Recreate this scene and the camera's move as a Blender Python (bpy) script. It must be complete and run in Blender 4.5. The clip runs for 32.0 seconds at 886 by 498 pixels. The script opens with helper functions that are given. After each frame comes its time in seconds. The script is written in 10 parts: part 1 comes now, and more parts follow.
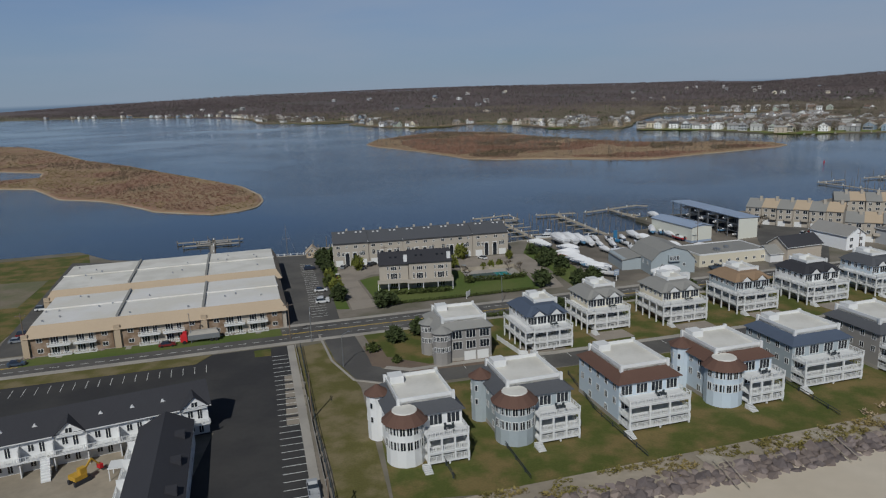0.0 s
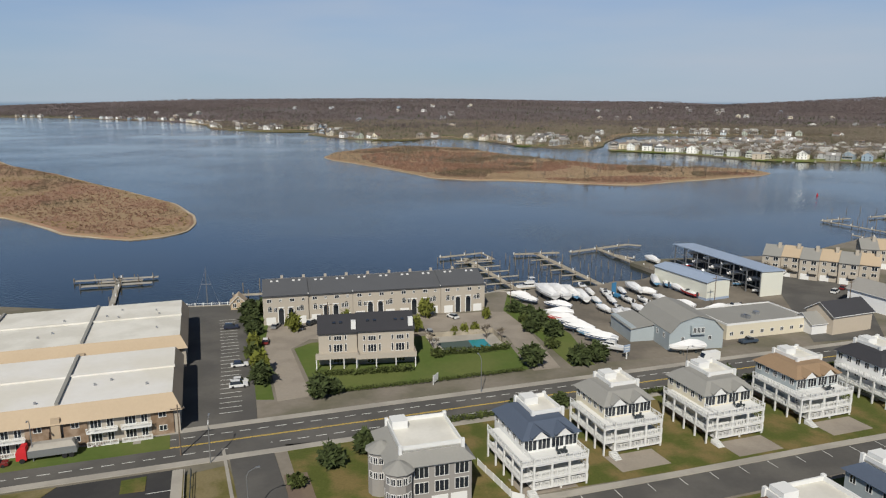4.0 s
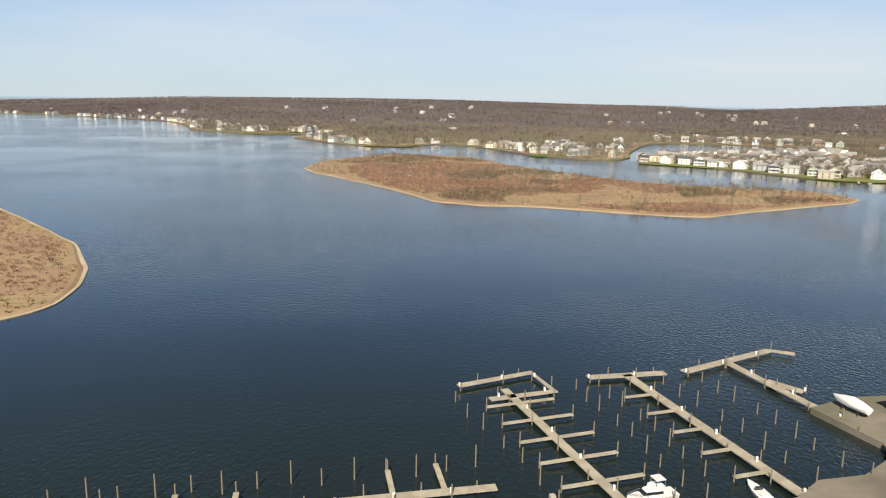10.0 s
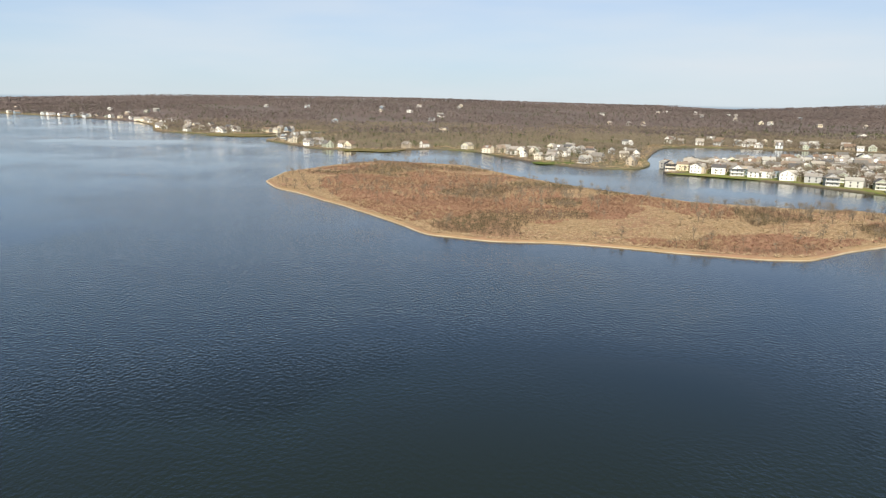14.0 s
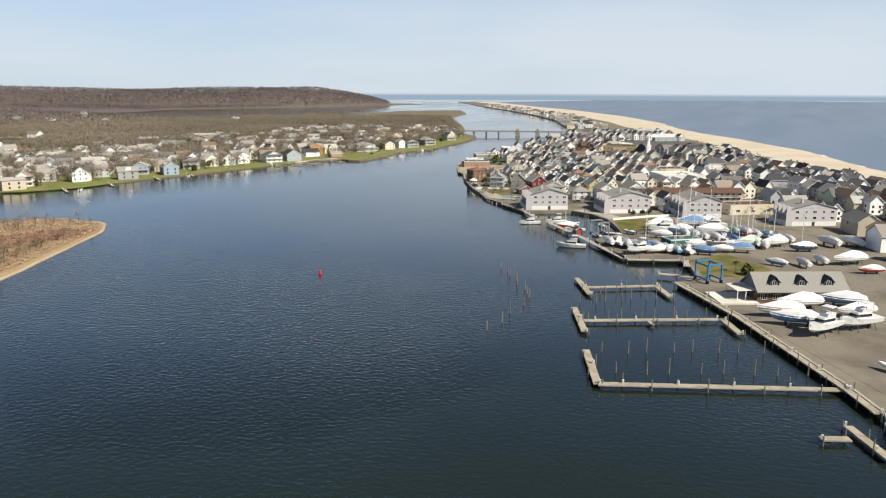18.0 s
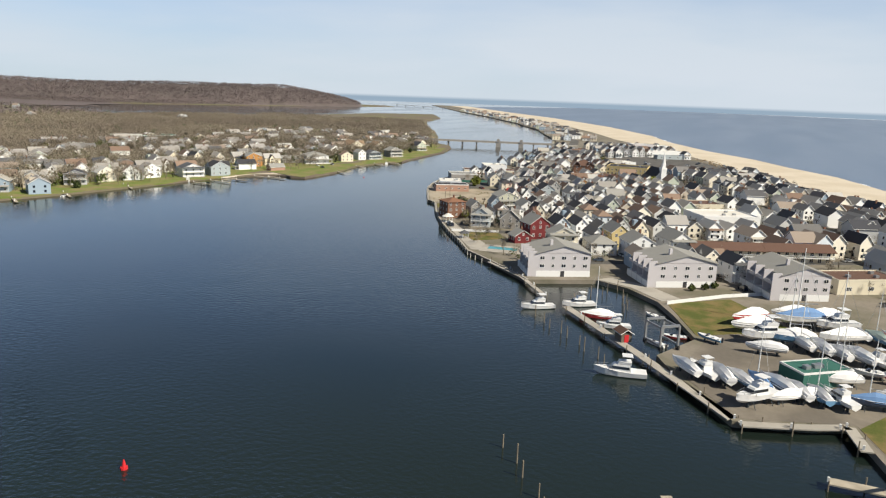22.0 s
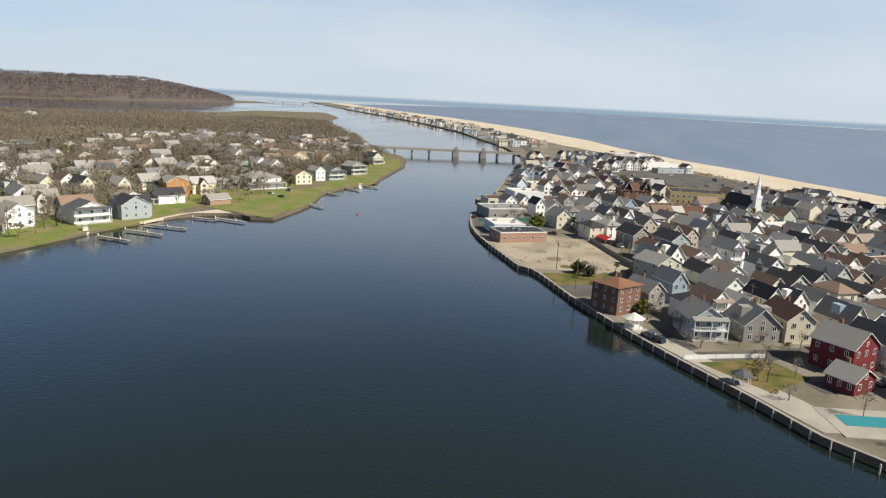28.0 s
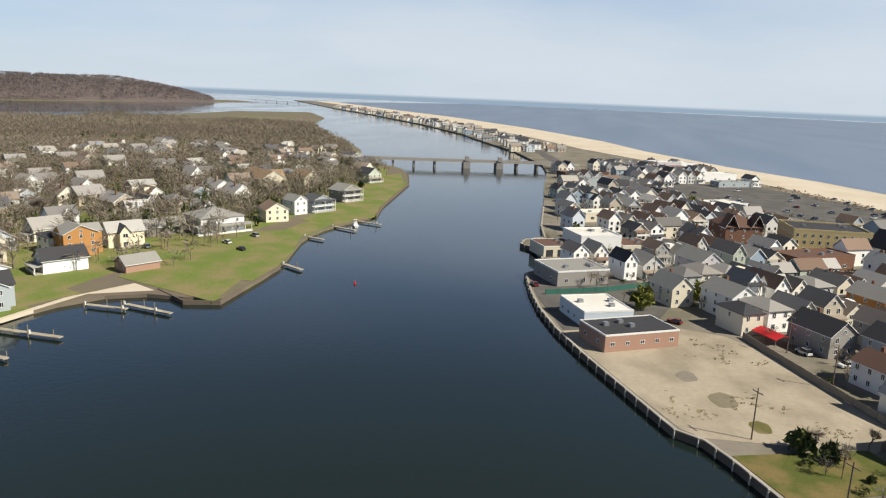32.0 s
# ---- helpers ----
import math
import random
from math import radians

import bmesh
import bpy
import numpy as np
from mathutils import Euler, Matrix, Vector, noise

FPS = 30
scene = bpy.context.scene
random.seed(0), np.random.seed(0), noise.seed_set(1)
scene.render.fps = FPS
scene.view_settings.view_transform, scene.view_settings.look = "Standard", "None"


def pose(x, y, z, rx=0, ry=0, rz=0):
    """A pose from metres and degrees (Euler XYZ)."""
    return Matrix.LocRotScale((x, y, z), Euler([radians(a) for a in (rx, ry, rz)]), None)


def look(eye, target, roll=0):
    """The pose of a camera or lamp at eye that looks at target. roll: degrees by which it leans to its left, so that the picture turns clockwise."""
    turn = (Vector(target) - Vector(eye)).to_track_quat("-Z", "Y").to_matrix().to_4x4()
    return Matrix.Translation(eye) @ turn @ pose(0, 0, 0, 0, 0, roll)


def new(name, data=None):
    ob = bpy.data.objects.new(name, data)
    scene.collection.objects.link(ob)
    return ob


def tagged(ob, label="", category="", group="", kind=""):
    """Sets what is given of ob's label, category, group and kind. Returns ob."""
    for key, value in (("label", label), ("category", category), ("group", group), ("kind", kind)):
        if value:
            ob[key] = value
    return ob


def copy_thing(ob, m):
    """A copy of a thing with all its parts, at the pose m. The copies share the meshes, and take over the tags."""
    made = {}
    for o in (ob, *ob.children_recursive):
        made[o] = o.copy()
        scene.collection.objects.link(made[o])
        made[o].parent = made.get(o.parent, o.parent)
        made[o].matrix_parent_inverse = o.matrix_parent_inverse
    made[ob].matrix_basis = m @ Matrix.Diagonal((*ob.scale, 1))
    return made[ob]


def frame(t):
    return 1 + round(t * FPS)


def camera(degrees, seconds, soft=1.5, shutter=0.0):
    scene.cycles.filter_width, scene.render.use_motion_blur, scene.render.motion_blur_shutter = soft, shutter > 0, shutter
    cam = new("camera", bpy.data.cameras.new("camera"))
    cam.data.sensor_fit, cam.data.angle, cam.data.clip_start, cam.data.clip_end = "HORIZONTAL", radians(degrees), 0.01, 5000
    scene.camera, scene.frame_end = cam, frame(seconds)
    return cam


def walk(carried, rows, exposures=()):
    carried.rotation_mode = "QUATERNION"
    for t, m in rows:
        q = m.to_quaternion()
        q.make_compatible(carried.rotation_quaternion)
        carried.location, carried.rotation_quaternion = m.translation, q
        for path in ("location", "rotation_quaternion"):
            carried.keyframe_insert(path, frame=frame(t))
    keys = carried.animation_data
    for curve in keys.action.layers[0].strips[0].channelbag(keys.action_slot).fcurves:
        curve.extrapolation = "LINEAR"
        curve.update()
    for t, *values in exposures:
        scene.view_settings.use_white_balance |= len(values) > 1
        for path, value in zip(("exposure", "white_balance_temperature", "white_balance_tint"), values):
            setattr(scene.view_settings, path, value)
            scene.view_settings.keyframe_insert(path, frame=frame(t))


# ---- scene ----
cam = camera(63.2, 32.0, soft=1.2)

PATH = [
    (0, (0.04, -22.225, 68.04), (-0.031, -20.275, 67.602), -2.1),
    (0.5, (0.028, -20.23, 68.196), (0.017, -18.278, 67.76), -1.8),
    (1, (-0.268, -16.061, 68.141), (-0.256, -14.109, 67.709), -1.3),
    (1.5, (-0.289, -10.33, 68.194), (-0.268, -8.377, 67.764), -1.0),
    (2, (-0.625, -2.286, 68.102), (-0.598, -0.332, 67.677), -0.6),
    (2.5, (-0.841, 6.959, 68.416), (-0.81, 8.914, 67.994), -0.5),
    (3, (-1.206, 17.037, 68.6), (-1.172, 18.993, 68.183), -0.3),
    (3.5, (-1.635, 27.126, 68.812), (-1.598, 29.083, 68.399), -0.1),
    (5.5, (-3.352, 67.396, 69.485), (-3.305, 69.354, 69.08), 0.4),
    (6, (-3.58, 77.729, 69.424), (-3.531, 79.687, 69.018), 0.5),
    (6.5, (-3.755, 88.996, 69.399), (-3.705, 90.954, 68.994), 0.5),
    (7, (-3.964, 100.944, 69.533), (-3.913, 102.902, 69.127), 0.7),
    (7.5, (-4.247, 113.272, 69.496), (-4.196, 115.23, 69.091), 0.8),
    (8, (-4.572, 126.046, 69.391), (-4.52, 128.004, 68.988), 0.8),
    (8.5, (-4.835, 138.909, 69.54), (-4.783, 140.867, 69.136), 0.8),
    (9, (-5.314, 151.907, 69.618), (-5.262, 153.865, 69.214), 0.8),
    (9.5, (-5.64, 165.131, 69.547), (-5.589, 167.09, 69.144), 0.9),
    (10, (-5.922, 179.127, 69.415), (-5.871, 181.084, 69.008), 0.9),
    (10.5, (-6.484, 193.987, 69.376), (-6.431, 195.944, 68.968), 1.0),
    (11, (-6.939, 209.86, 69.127), (-6.886, 211.817, 68.719), 1.1),
    (11.5, (-6.958, 226.329, 68.978), (-6.904, 228.286, 68.57), 1.2),
    (12, (-6.56, 243.298, 68.924), (-6.508, 245.255, 68.516), 1.1),
    (12.5, (-6.323, 260.133, 68.89), (-6.271, 262.09, 68.481), 1.1),
    (13, (-6.577, 277.034, 68.854), (-6.524, 278.991, 68.445), 1.1),
    (13.5, (-6.91, 293.453, 68.73), (-6.854, 295.41, 68.321), 1.1),
    (14, (-7.033, 309.759, 68.698), (-6.947, 311.715, 68.288), 1.0),
    (14.5, (-4.653, 325.73, 68.851), (-3.775, 327.479, 68.44), 0.2),
    (15, (-0.297, 341.235, 69.018), (0.975, 342.722, 68.603), 0.3),
    (15.5, (7.909, 354.679, 69.629), (9.243, 356.104, 69.193), -0.7),
    (17.5, (54.727, 398.006, 65.702), (56.475, 398.877, 65.273), -0.1),
    (18, (69.24, 405.539, 65.557), (71.012, 406.36, 65.126), 0.2),
    (18.5, (85.363, 411.908, 65.55), (87.141, 412.714, 65.117), 0.4),
    (19, (101.567, 417.853, 65.702), (103.348, 418.651, 65.266), 0.5),
    (19.5, (118.231, 423.961, 65.912), (119.971, 424.845, 65.472), 0.8),
    (20, (134.706, 429.187, 65.922), (136.408, 430.139, 65.48), 1.1),
    (20.5, (150.846, 435.694, 66.01), (152.556, 436.632, 65.57), 1.4),
    (21, (166.586, 443.307, 65.454), (168.365, 444.112, 65.022), 1.5),
    (21.5, (181.943, 451.545, 65.119), (183.744, 452.303, 64.693), 1.7),
    (22, (197.039, 460.186, 65.168), (198.846, 460.934, 64.746), 2.1),
    (22.5, (211.19, 470.498, 65.281), (212.99, 471.264, 64.866), 2.5),
    (23, (223.149, 483.033, 65.029), (224.947, 483.809, 64.625), 2.9),
    (23.5, (233.659, 496.972, 64.752), (235.455, 497.758, 64.355), 3.2),
    (24, (243.428, 511.145, 64.179), (245.233, 511.91, 63.787), 3.3),
    (24.5, (252.448, 525.901, 63.667), (254.27, 526.629, 63.277), 3.4),
    (25, (260.994, 541.663, 63.28), (262.852, 542.294, 62.893), 3.4),
    (25.5, (270.277, 557.026, 63.147), (272.134, 557.658, 62.755), 3.6),
    (27.5, (317.726, 603.217, 61.527), (319.642, 603.621, 61.117), 3.1),
    (28, (331.642, 610.786, 61.813), (333.559, 611.179, 61.4), 3.0),
    (28.5, (346.896, 617.53, 62.231), (348.813, 617.922, 61.815), 2.8),
    (29, (362.465, 624.031, 62.408), (364.382, 624.418, 61.991), 2.7),
    (29.5, (378.35, 630.316, 62.702), (380.268, 630.699, 62.283), 2.6),
    (30, (394.161, 636.547, 62.758), (396.08, 636.927, 62.34), 2.5),
    (30.5, (409.86, 642.03, 63.03), (411.779, 642.404, 62.612), 2.5),
    (31, (425.5, 646.897, 63.268), (427.42, 647.268, 62.849), 2.3),
    (31.5, (442.306, 652.217, 63.556), (444.226, 652.582, 63.135), 2.3),
    (32, (458.393, 657.279, 63.623), (460.315, 657.64, 63.201), 2.4),
]
walk(cam, [(t, look(eye, target, roll)) for t, eye, target, roll in PATH],
     exposures=[(0, -0.70, 5600, 9), (2.5, -0.62, 5650, 9), (4.5, 0.16, 6250, 9), (6, 0.36, 6500, 8), (9, 0.58, 6700, 8), (14, 0.64, 6700, 8), (17, 0.57, 6500, 8), (32, 0.50, 6450, 8)])

# ---- world, sun ----
SUN_EL, SUN_AZ = 42.0, 191.0      # degrees; azimuth clockwise from +y
wd = bpy.data.worlds.new("sky")
scene.world = wd
wd.use_nodes = True
nt = wd.node_tree
bg = nt.nodes["Background"]
sky = nt.nodes.new("ShaderNodeTexSky")
sky.sky_type = "NISHITA"
sky.sun_disc = False
sky.sun_elevation, sky.sun_rotation = radians(SUN_EL), radians(SUN_AZ)
sky.air_density, sky.dust_density, sky.ozone_density = 0.9, 0.0, 4.0
# thin high cloud over the blue
tc = nt.nodes.new("ShaderNodeTexCoord")
mp = nt.nodes.new("ShaderNodeMapping")
mp.inputs["Scale"].default_value = (1.2, 1.2, 7.0)
cl = nt.nodes.new("ShaderNodeTexNoise")
cl.inputs["Scale"].default_value, cl.inputs["Detail"].default_value = 1.7, 6.0
rmp = nt.nodes.new("ShaderNodeMapRange")
rmp.inputs["From Min"].default_value, rmp.inputs["From Max"].default_value = 0.36, 0.78
rmp.inputs["To Min"].default_value, rmp.inputs["To Max"].default_value = 0.08, 0.85
mx = nt.nodes.new("ShaderNodeMix")
mx.data_type = "RGBA"
mx.inputs["B"].default_value = (6.9, 7.5, 8.3, 1)
nt.links.new(tc.outputs["Generated"], mp.inputs["Vector"])
nt.links.new(mp.outputs["Vector"], cl.inputs["Vector"])
sep = nt.nodes.new("ShaderNodeSeparateXYZ")
veil = nt.nodes.new("ShaderNodeMath")      # the cloud thickens out to sea
veil.operation = "MULTIPLY_ADD"
veil.inputs[1].default_value = 0.19
nt.links.new(sep.outputs["X"], veil.inputs[0])
nt.links.new(cl.outputs["Fac"], veil.inputs[2])
nt.links.new(veil.outputs[0], rmp.inputs["Value"])
low = nt.nodes.new("ShaderNodeMapRange")
low.inputs["From Min"].default_value, low.inputs["From Max"].default_value = 0.02, 0.36
low.inputs["To Min"].default_value, low.inputs["To Max"].default_value = 1.25, 0.04
mul = nt.nodes.new("ShaderNodeMath")
mul.operation = "MULTIPLY"
tint = nt.nodes.new("ShaderNodeMix")
tint.data_type, tint.blend_type = "RGBA", "MULTIPLY"
tint.inputs["Factor"].default_value = 1.0
deepen = nt.nodes.new("ShaderNodeMix")      # deeper blue overhead
deepen.data_type = "RGBA"
deepen.inputs["A"].default_value, deepen.inputs["B"].default_value = (0.64, 0.92, 1.24, 1), (0.15, 0.22, 0.33, 1)
over = nt.nodes.new("ShaderNodeMapRange")
over.inputs["From Min"].default_value, over.inputs["From Max"].default_value = 0.22, 0.54
nt.links.new(over.outputs["Result"], deepen.inputs["Factor"])
nt.links.new(deepen.outputs["Result"], tint.inputs["B"])
haze = nt.nodes.new("ShaderNodeMapRange")
haze.inputs["From Min"].default_value, haze.inputs["From Max"].default_value = -0.01, 0.27
haze.inputs["To Min"].default_value, haze.inputs["To Max"].default_value = 0.92, 0.12
hz = nt.nodes.new("ShaderNodeMix")
hz.data_type = "RGBA"
hz.inputs["B"].default_value = (5.8, 6.6, 7.4, 1)
nt.links.new(tc.outputs["Generated"], sep.inputs["Vector"])
nt.links.new(sep.outputs["Z"], low.inputs["Value"])
nt.links.new(sep.outputs["Z"], haze.inputs["Value"])
nt.links.new(sep.outputs["Z"], over.inputs["Value"])
nt.links.new(rmp.outputs["Result"], mul.inputs[0])
nt.links.new(low.outputs["Result"], mul.inputs[1])
nt.links.new(mul.outputs[0], mx.inputs["Factor"])
nt.links.new(sky.outputs["Color"], tint.inputs["A"])
nt.links.new(tint.outputs["Result"], hz.inputs["A"])
nt.links.new(haze.outputs["Result"], hz.inputs["Factor"])
nt.links.new(hz.outputs["Result"], mx.inputs["A"])
# below the horizon the open sea goes on past the end of the water sheet
brim = nt.nodes.new("ShaderNodeMapRange")
brim.inputs["From Min"].default_value, brim.inputs["From Max"].default_value = -0.0075, -0.0035
offing = nt.nodes.new("ShaderNodeMix")
offing.data_type = "RGBA"
offing.inputs["A"].default_value = (3.3, 4.3, 5.4, 1)
nt.links.new(sep.outputs["Z"], brim.inputs["Value"])
nt.links.new(brim.outputs["Result"], offing.inputs["Factor"])
nt.links.new(mx.outputs["Result"], offing.inputs["B"])
nt.links.new(offing.outputs["Result"], bg.inputs["Color"])
bg.inputs["Strength"].default_value = 0.068
sun = new("sun", bpy.data.lights.new("sun", "SUN"))
sun.data.energy, sun.data.angle, sun.data.color = 5.0, radians(0.5), (1.0, 0.91, 0.77)
sa = radians(SUN_AZ)
sun.matrix_world = look((math.sin(sa) * 900, math.cos(sa) * 900, 900 * math.tan(radians(SUN_EL))), (0, 0, 0))


# ---- materials ----
def material(name, color, rough=0.8, metal=0.0, scale=0.5, vary=0.25, second=None, bump=0.0, bscale=6.0, palette=None, island=0.0, spec=0.3, each=False):
    """A surface with variation at two scales; palette: colours picked by the object's random number."""
    m = bpy.data.materials.new(name)
    m.use_nodes = True
    t = m.node_tree
    b = t.nodes["Principled BSDF"]
    b.inputs["Roughness"].default_value, b.inputs["Metallic"].default_value = rough, metal
    b.inputs["Specular IOR Level"].default_value = spec
    co = t.nodes.new("ShaderNodeTexCoord").outputs["Object"]
    n1, n2 = t.nodes.new("ShaderNodeTexNoise"), t.nodes.new("ShaderNodeTexNoise")
    n1.inputs["Scale"].default_value, n1.inputs["Detail"].default_value = scale * 0.22, 5
    n2.inputs["Scale"].default_value, n2.inputs["Detail"].default_value = scale * 3.1, 4
    for n in (n1, n2):
        t.links.new(co, n.inputs["Vector"])
    if palette:
        rnd = t.nodes.new("ShaderNodeNewGeometry").outputs["Random Per Island"] if each else t.nodes.new("ShaderNodeObjectInfo").outputs["Random"]
        ramp = t.nodes.new("ShaderNodeValToRGB")
        ramp.color_ramp.interpolation = "CONSTANT"
        el = ramp.color_ramp.elements
        while len(el) < len(palette):
            el.new(0.5)
        for i, c in enumerate(palette):
            el[i].position = i / len(palette)
            el[i].color = (*c, 1)
        t.links.new(rnd, ramp.inputs["Fac"])
        base = ramp.outputs["Color"]
    else:
        rgb = t.nodes.new("ShaderNodeRGB")
        rgb.outputs[0].default_value = (*color, 1)
        base = rgb.outputs[0]
    if second:
        mixc = t.nodes.new("ShaderNodeMix")
        mixc.data_type = "RGBA"
        mr = t.nodes.new("ShaderNodeMapRange")
        mr.inputs["From Min"].default_value, mr.inputs["From Max"].default_value = 0.42, 0.6
        t.links.new(n1.outputs["Fac"], mr.inputs["Value"])
        t.links.new(mr.outputs["Result"], mixc.inputs["Factor"])
        t.links.new(base, mixc.inputs["A"])
        mixc.inputs["B"].default_value = (*second, 1)
        base = mixc.outputs["Result"]
    hs = t.nodes.new("ShaderNodeHueSaturation")
    val = t.nodes.new("ShaderNodeMath")
    val.operation = "MULTIPLY_ADD"
    val.inputs[1].default_value, val.inputs[2].default_value = 2 * vary, 1 - vary
    if island:
        mixv = t.nodes.new("ShaderNodeMix")
        mixv.inputs["Factor"].default_value = island
        t.links.new(n2.outputs["Fac"], mixv.inputs["A"])
        t.links.new(t.nodes.new("ShaderNodeNewGeometry").outputs["Random Per Island"], mixv.inputs["B"])
        t.links.new(mixv.outputs["Result"], val.inputs[0])
    else:
        add = t.nodes.new("ShaderNodeMath")
        add.operation = "MULTIPLY_ADD"
        add.inputs[1].default_value = 0.5
        half = t.nodes.new("ShaderNodeMath")
        half.operation = "MULTIPLY"
        half.inputs[1].default_value = 0.5
        t.links.new(n2.outputs["Fac"], half.inputs[0])
        t.links.new(n1.outputs["Fac"], add.inputs[0])
        t.links.new(half.outputs[0], add.inputs[2])
        t.links.new(add.outputs[0], val.inputs[0])
    t.links.new(val.outputs[0], hs.inputs["Value"])
    t.links.new(base, hs.inputs["Color"])
    t.links.new(hs.outputs["Color"], b.inputs["Base Color"])
    if bump:
        bp = t.nodes.new("ShaderNodeBump")
        bp.inputs["Strength"].default_value, bp.inputs["Distance"].default_value = bump, 0.05
        n3 = t.nodes.new("ShaderNodeTexNoise")
        n3.inputs["Scale"].default_value, n3.inputs["Detail"].default_value = bscale, 3
        t.links.new(co, n3.inputs["Vector"])
        t.links.new(n3.outputs["Fac"], bp.inputs["Height"])
        t.links.new(bp.outputs["Normal"], b.inputs["Normal"])
    return m


def water_material():
    m = bpy.data.materials.new("water")
    m.use_nodes = True
    t = m.node_tree
    b = t.nodes["Principled BSDF"]
    b.inputs["IOR"].default_value = 1.55
    co = t.nodes.new("ShaderNodeTexCoord").outputs["Object"]

    def noise_at(scale, detail, stretch=(1, 1, 1), rot=0.0):
        mp_ = t.nodes.new("ShaderNodeMapping")
        mp_.inputs["Scale"].default_value = stretch
        mp_.inputs["Rotation"].default_value = (0, 0, rot)
        n = t.nodes.new("ShaderNodeTexNoise")
        n.inputs["Scale"].default_value, n.inputs["Detail"].default_value = scale, detail
        t.links.new(co, mp_.inputs["Vector"])
        t.links.new(mp_.outputs["Vector"], n.inputs["Vector"])
        return n.outputs["Fac"]

    waves = noise_at(0.9, 4, (1.0, 0.75, 1), 0.5)
    slick = noise_at(0.0055, 6, (0.45, 1.7, 1), -0.35)
    patch = noise_at(0.0048, 3, (1, 1, 1), 0.3)
    deep = t.nodes.new("ShaderNodeMix")
    deep.data_type = "RGBA"
    deep.inputs["A"].default_value, deep.inputs["B"].default_value = (0.0096, 0.0155, 0.0118, 1), (0.0098, 0.0168, 0.0155, 1)
    t.links.new(slick, deep.inputs["Factor"])
    t.links.new(deep.outputs["Result"], b.inputs["Base Color"])

    def span(value, lo, hi, a_, b_):
        r_ = t.nodes.new("ShaderNodeMapRange")
        r_.inputs["From Min"].default_value, r_.inputs["From Max"].default_value = lo, hi
        r_.inputs["To Min"].default_value, r_.inputs["To Max"].default_value = a_, b_
        t.links.new(value, r_.inputs["Value"])
        return r_.outputs["Result"]

    t.links.new(span(slick, 0.42, 0.6, 0.10, 0.04), b.inputs["Roughness"])
    both = t.nodes.new("ShaderNodeMath")
    both.operation = "ADD"
    t.links.new(span(slick, 0.44, 0.58, 0.05, 0.012), both.inputs[0])
    t.links.new(span(patch, 0.37, 0.55, 0.0, 0.62), both.inputs[1])
    bp = t.nodes.new("ShaderNodeBump")
    bp.inputs["Distance"].default_value = 0.35
    # the wind ruffles the open bay and dies away in the sheltered reach upriver
    place = t.nodes.new("ShaderNodeSeparateXYZ")
    t.links.new(co, place.inputs["Vector"])
    shelter = t.nodes.new("ShaderNodeMath")
    shelter.operation = "MULTIPLY"
    t.links.new(both.outputs[0], shelter.inputs[0])
    t.links.new(span(place.outputs["X"], 230, 500, 1.0, 0.17), shelter.inputs[1])
    t.links.new(shelter.outputs[0], bp.inputs["Strength"])
    t.links.new(waves, bp.inputs["Height"])
    t.links.new(bp.outputs["Normal"], b.inputs["Normal"])
    return m


def sea_material():
    """Open sea: choppy, so that little of the low sky is mirrored in it."""
    m = bpy.data.materials.new("open_sea")
    m.use_nodes = True
    t = m.node_tree
    b = t.nodes["Principled BSDF"]
    b.inputs["IOR"].default_value = 1.33
    b.inputs["Specular IOR Level"].default_value = 0.0
    b.inputs["Roughness"].default_value = 0.5
    co = t.nodes.new("ShaderNodeTexCoord").outputs["Object"]
    mp_ = t.nodes.new("ShaderNodeMapping")
    mp_.inputs["Scale"].default_value, mp_.inputs["Rotation"].default_value = (0.25, 1.6, 1), (0, 0, -0.5)
    n = t.nodes.new("ShaderNodeTexNoise")
    n.inputs["Scale"].default_value, n.inputs["Detail"].default_value = 0.006, 5
    t.links.new(co, mp_.inputs["Vector"])
    t.links.new(mp_.outputs["Vector"], n.inputs["Vector"])
    ramp = t.nodes.new("ShaderNodeMix")
    ramp.data_type = "RGBA"
    ramp.inputs["A"].default_value, ramp.inputs["B"].default_value = (0.095, 0.145, 0.215, 1), (0.15, 0.20, 0.27, 1)
    rg = t.nodes.new("ShaderNodeMapRange")
    rg.inputs["From Min"].default_value, rg.inputs["From Max"].default_value = 0.4, 0.64
    t.links.new(n.outputs["Fac"], rg.inputs["Value"])
    t.links.new(rg.outputs["Result"], ramp.inputs["Factor"])
    t.links.new(ramp.outputs["Result"], b.inputs["Base Color"])
    g = t.nodes.new("ShaderNodeBsdfGlossy")
    g.inputs["Roughness"].default_value = 0.32
    mix = t.nodes.new("ShaderNodeMixShader")
    mix.inputs["Fac"].default_value = 0.52
    w2 = t.nodes.new("ShaderNodeTexNoise")
    w2.inputs["Scale"].default_value, w2.inputs["Detail"].default_value = 0.22, 4
    t.links.new(co, w2.inputs["Vector"])
    bp = t.nodes.new("ShaderNodeBump")
    bp.inputs["Strength"].default_value, bp.inputs["Distance"].default_value = 0.5, 0.8
    t.links.new(w2.outputs["Fac"], bp.inputs["Height"])
    t.links.new(bp.outputs["Normal"], g.inputs["Normal"])
    t.links.new(b.outputs["BSDF"], mix.inputs[1])
    t.links.new(g.outputs["BSDF"], mix.inputs[2])
    t.links.new(mix.outputs["Shader"], t.nodes["Material Output"].inputs["Surface"])
    return m


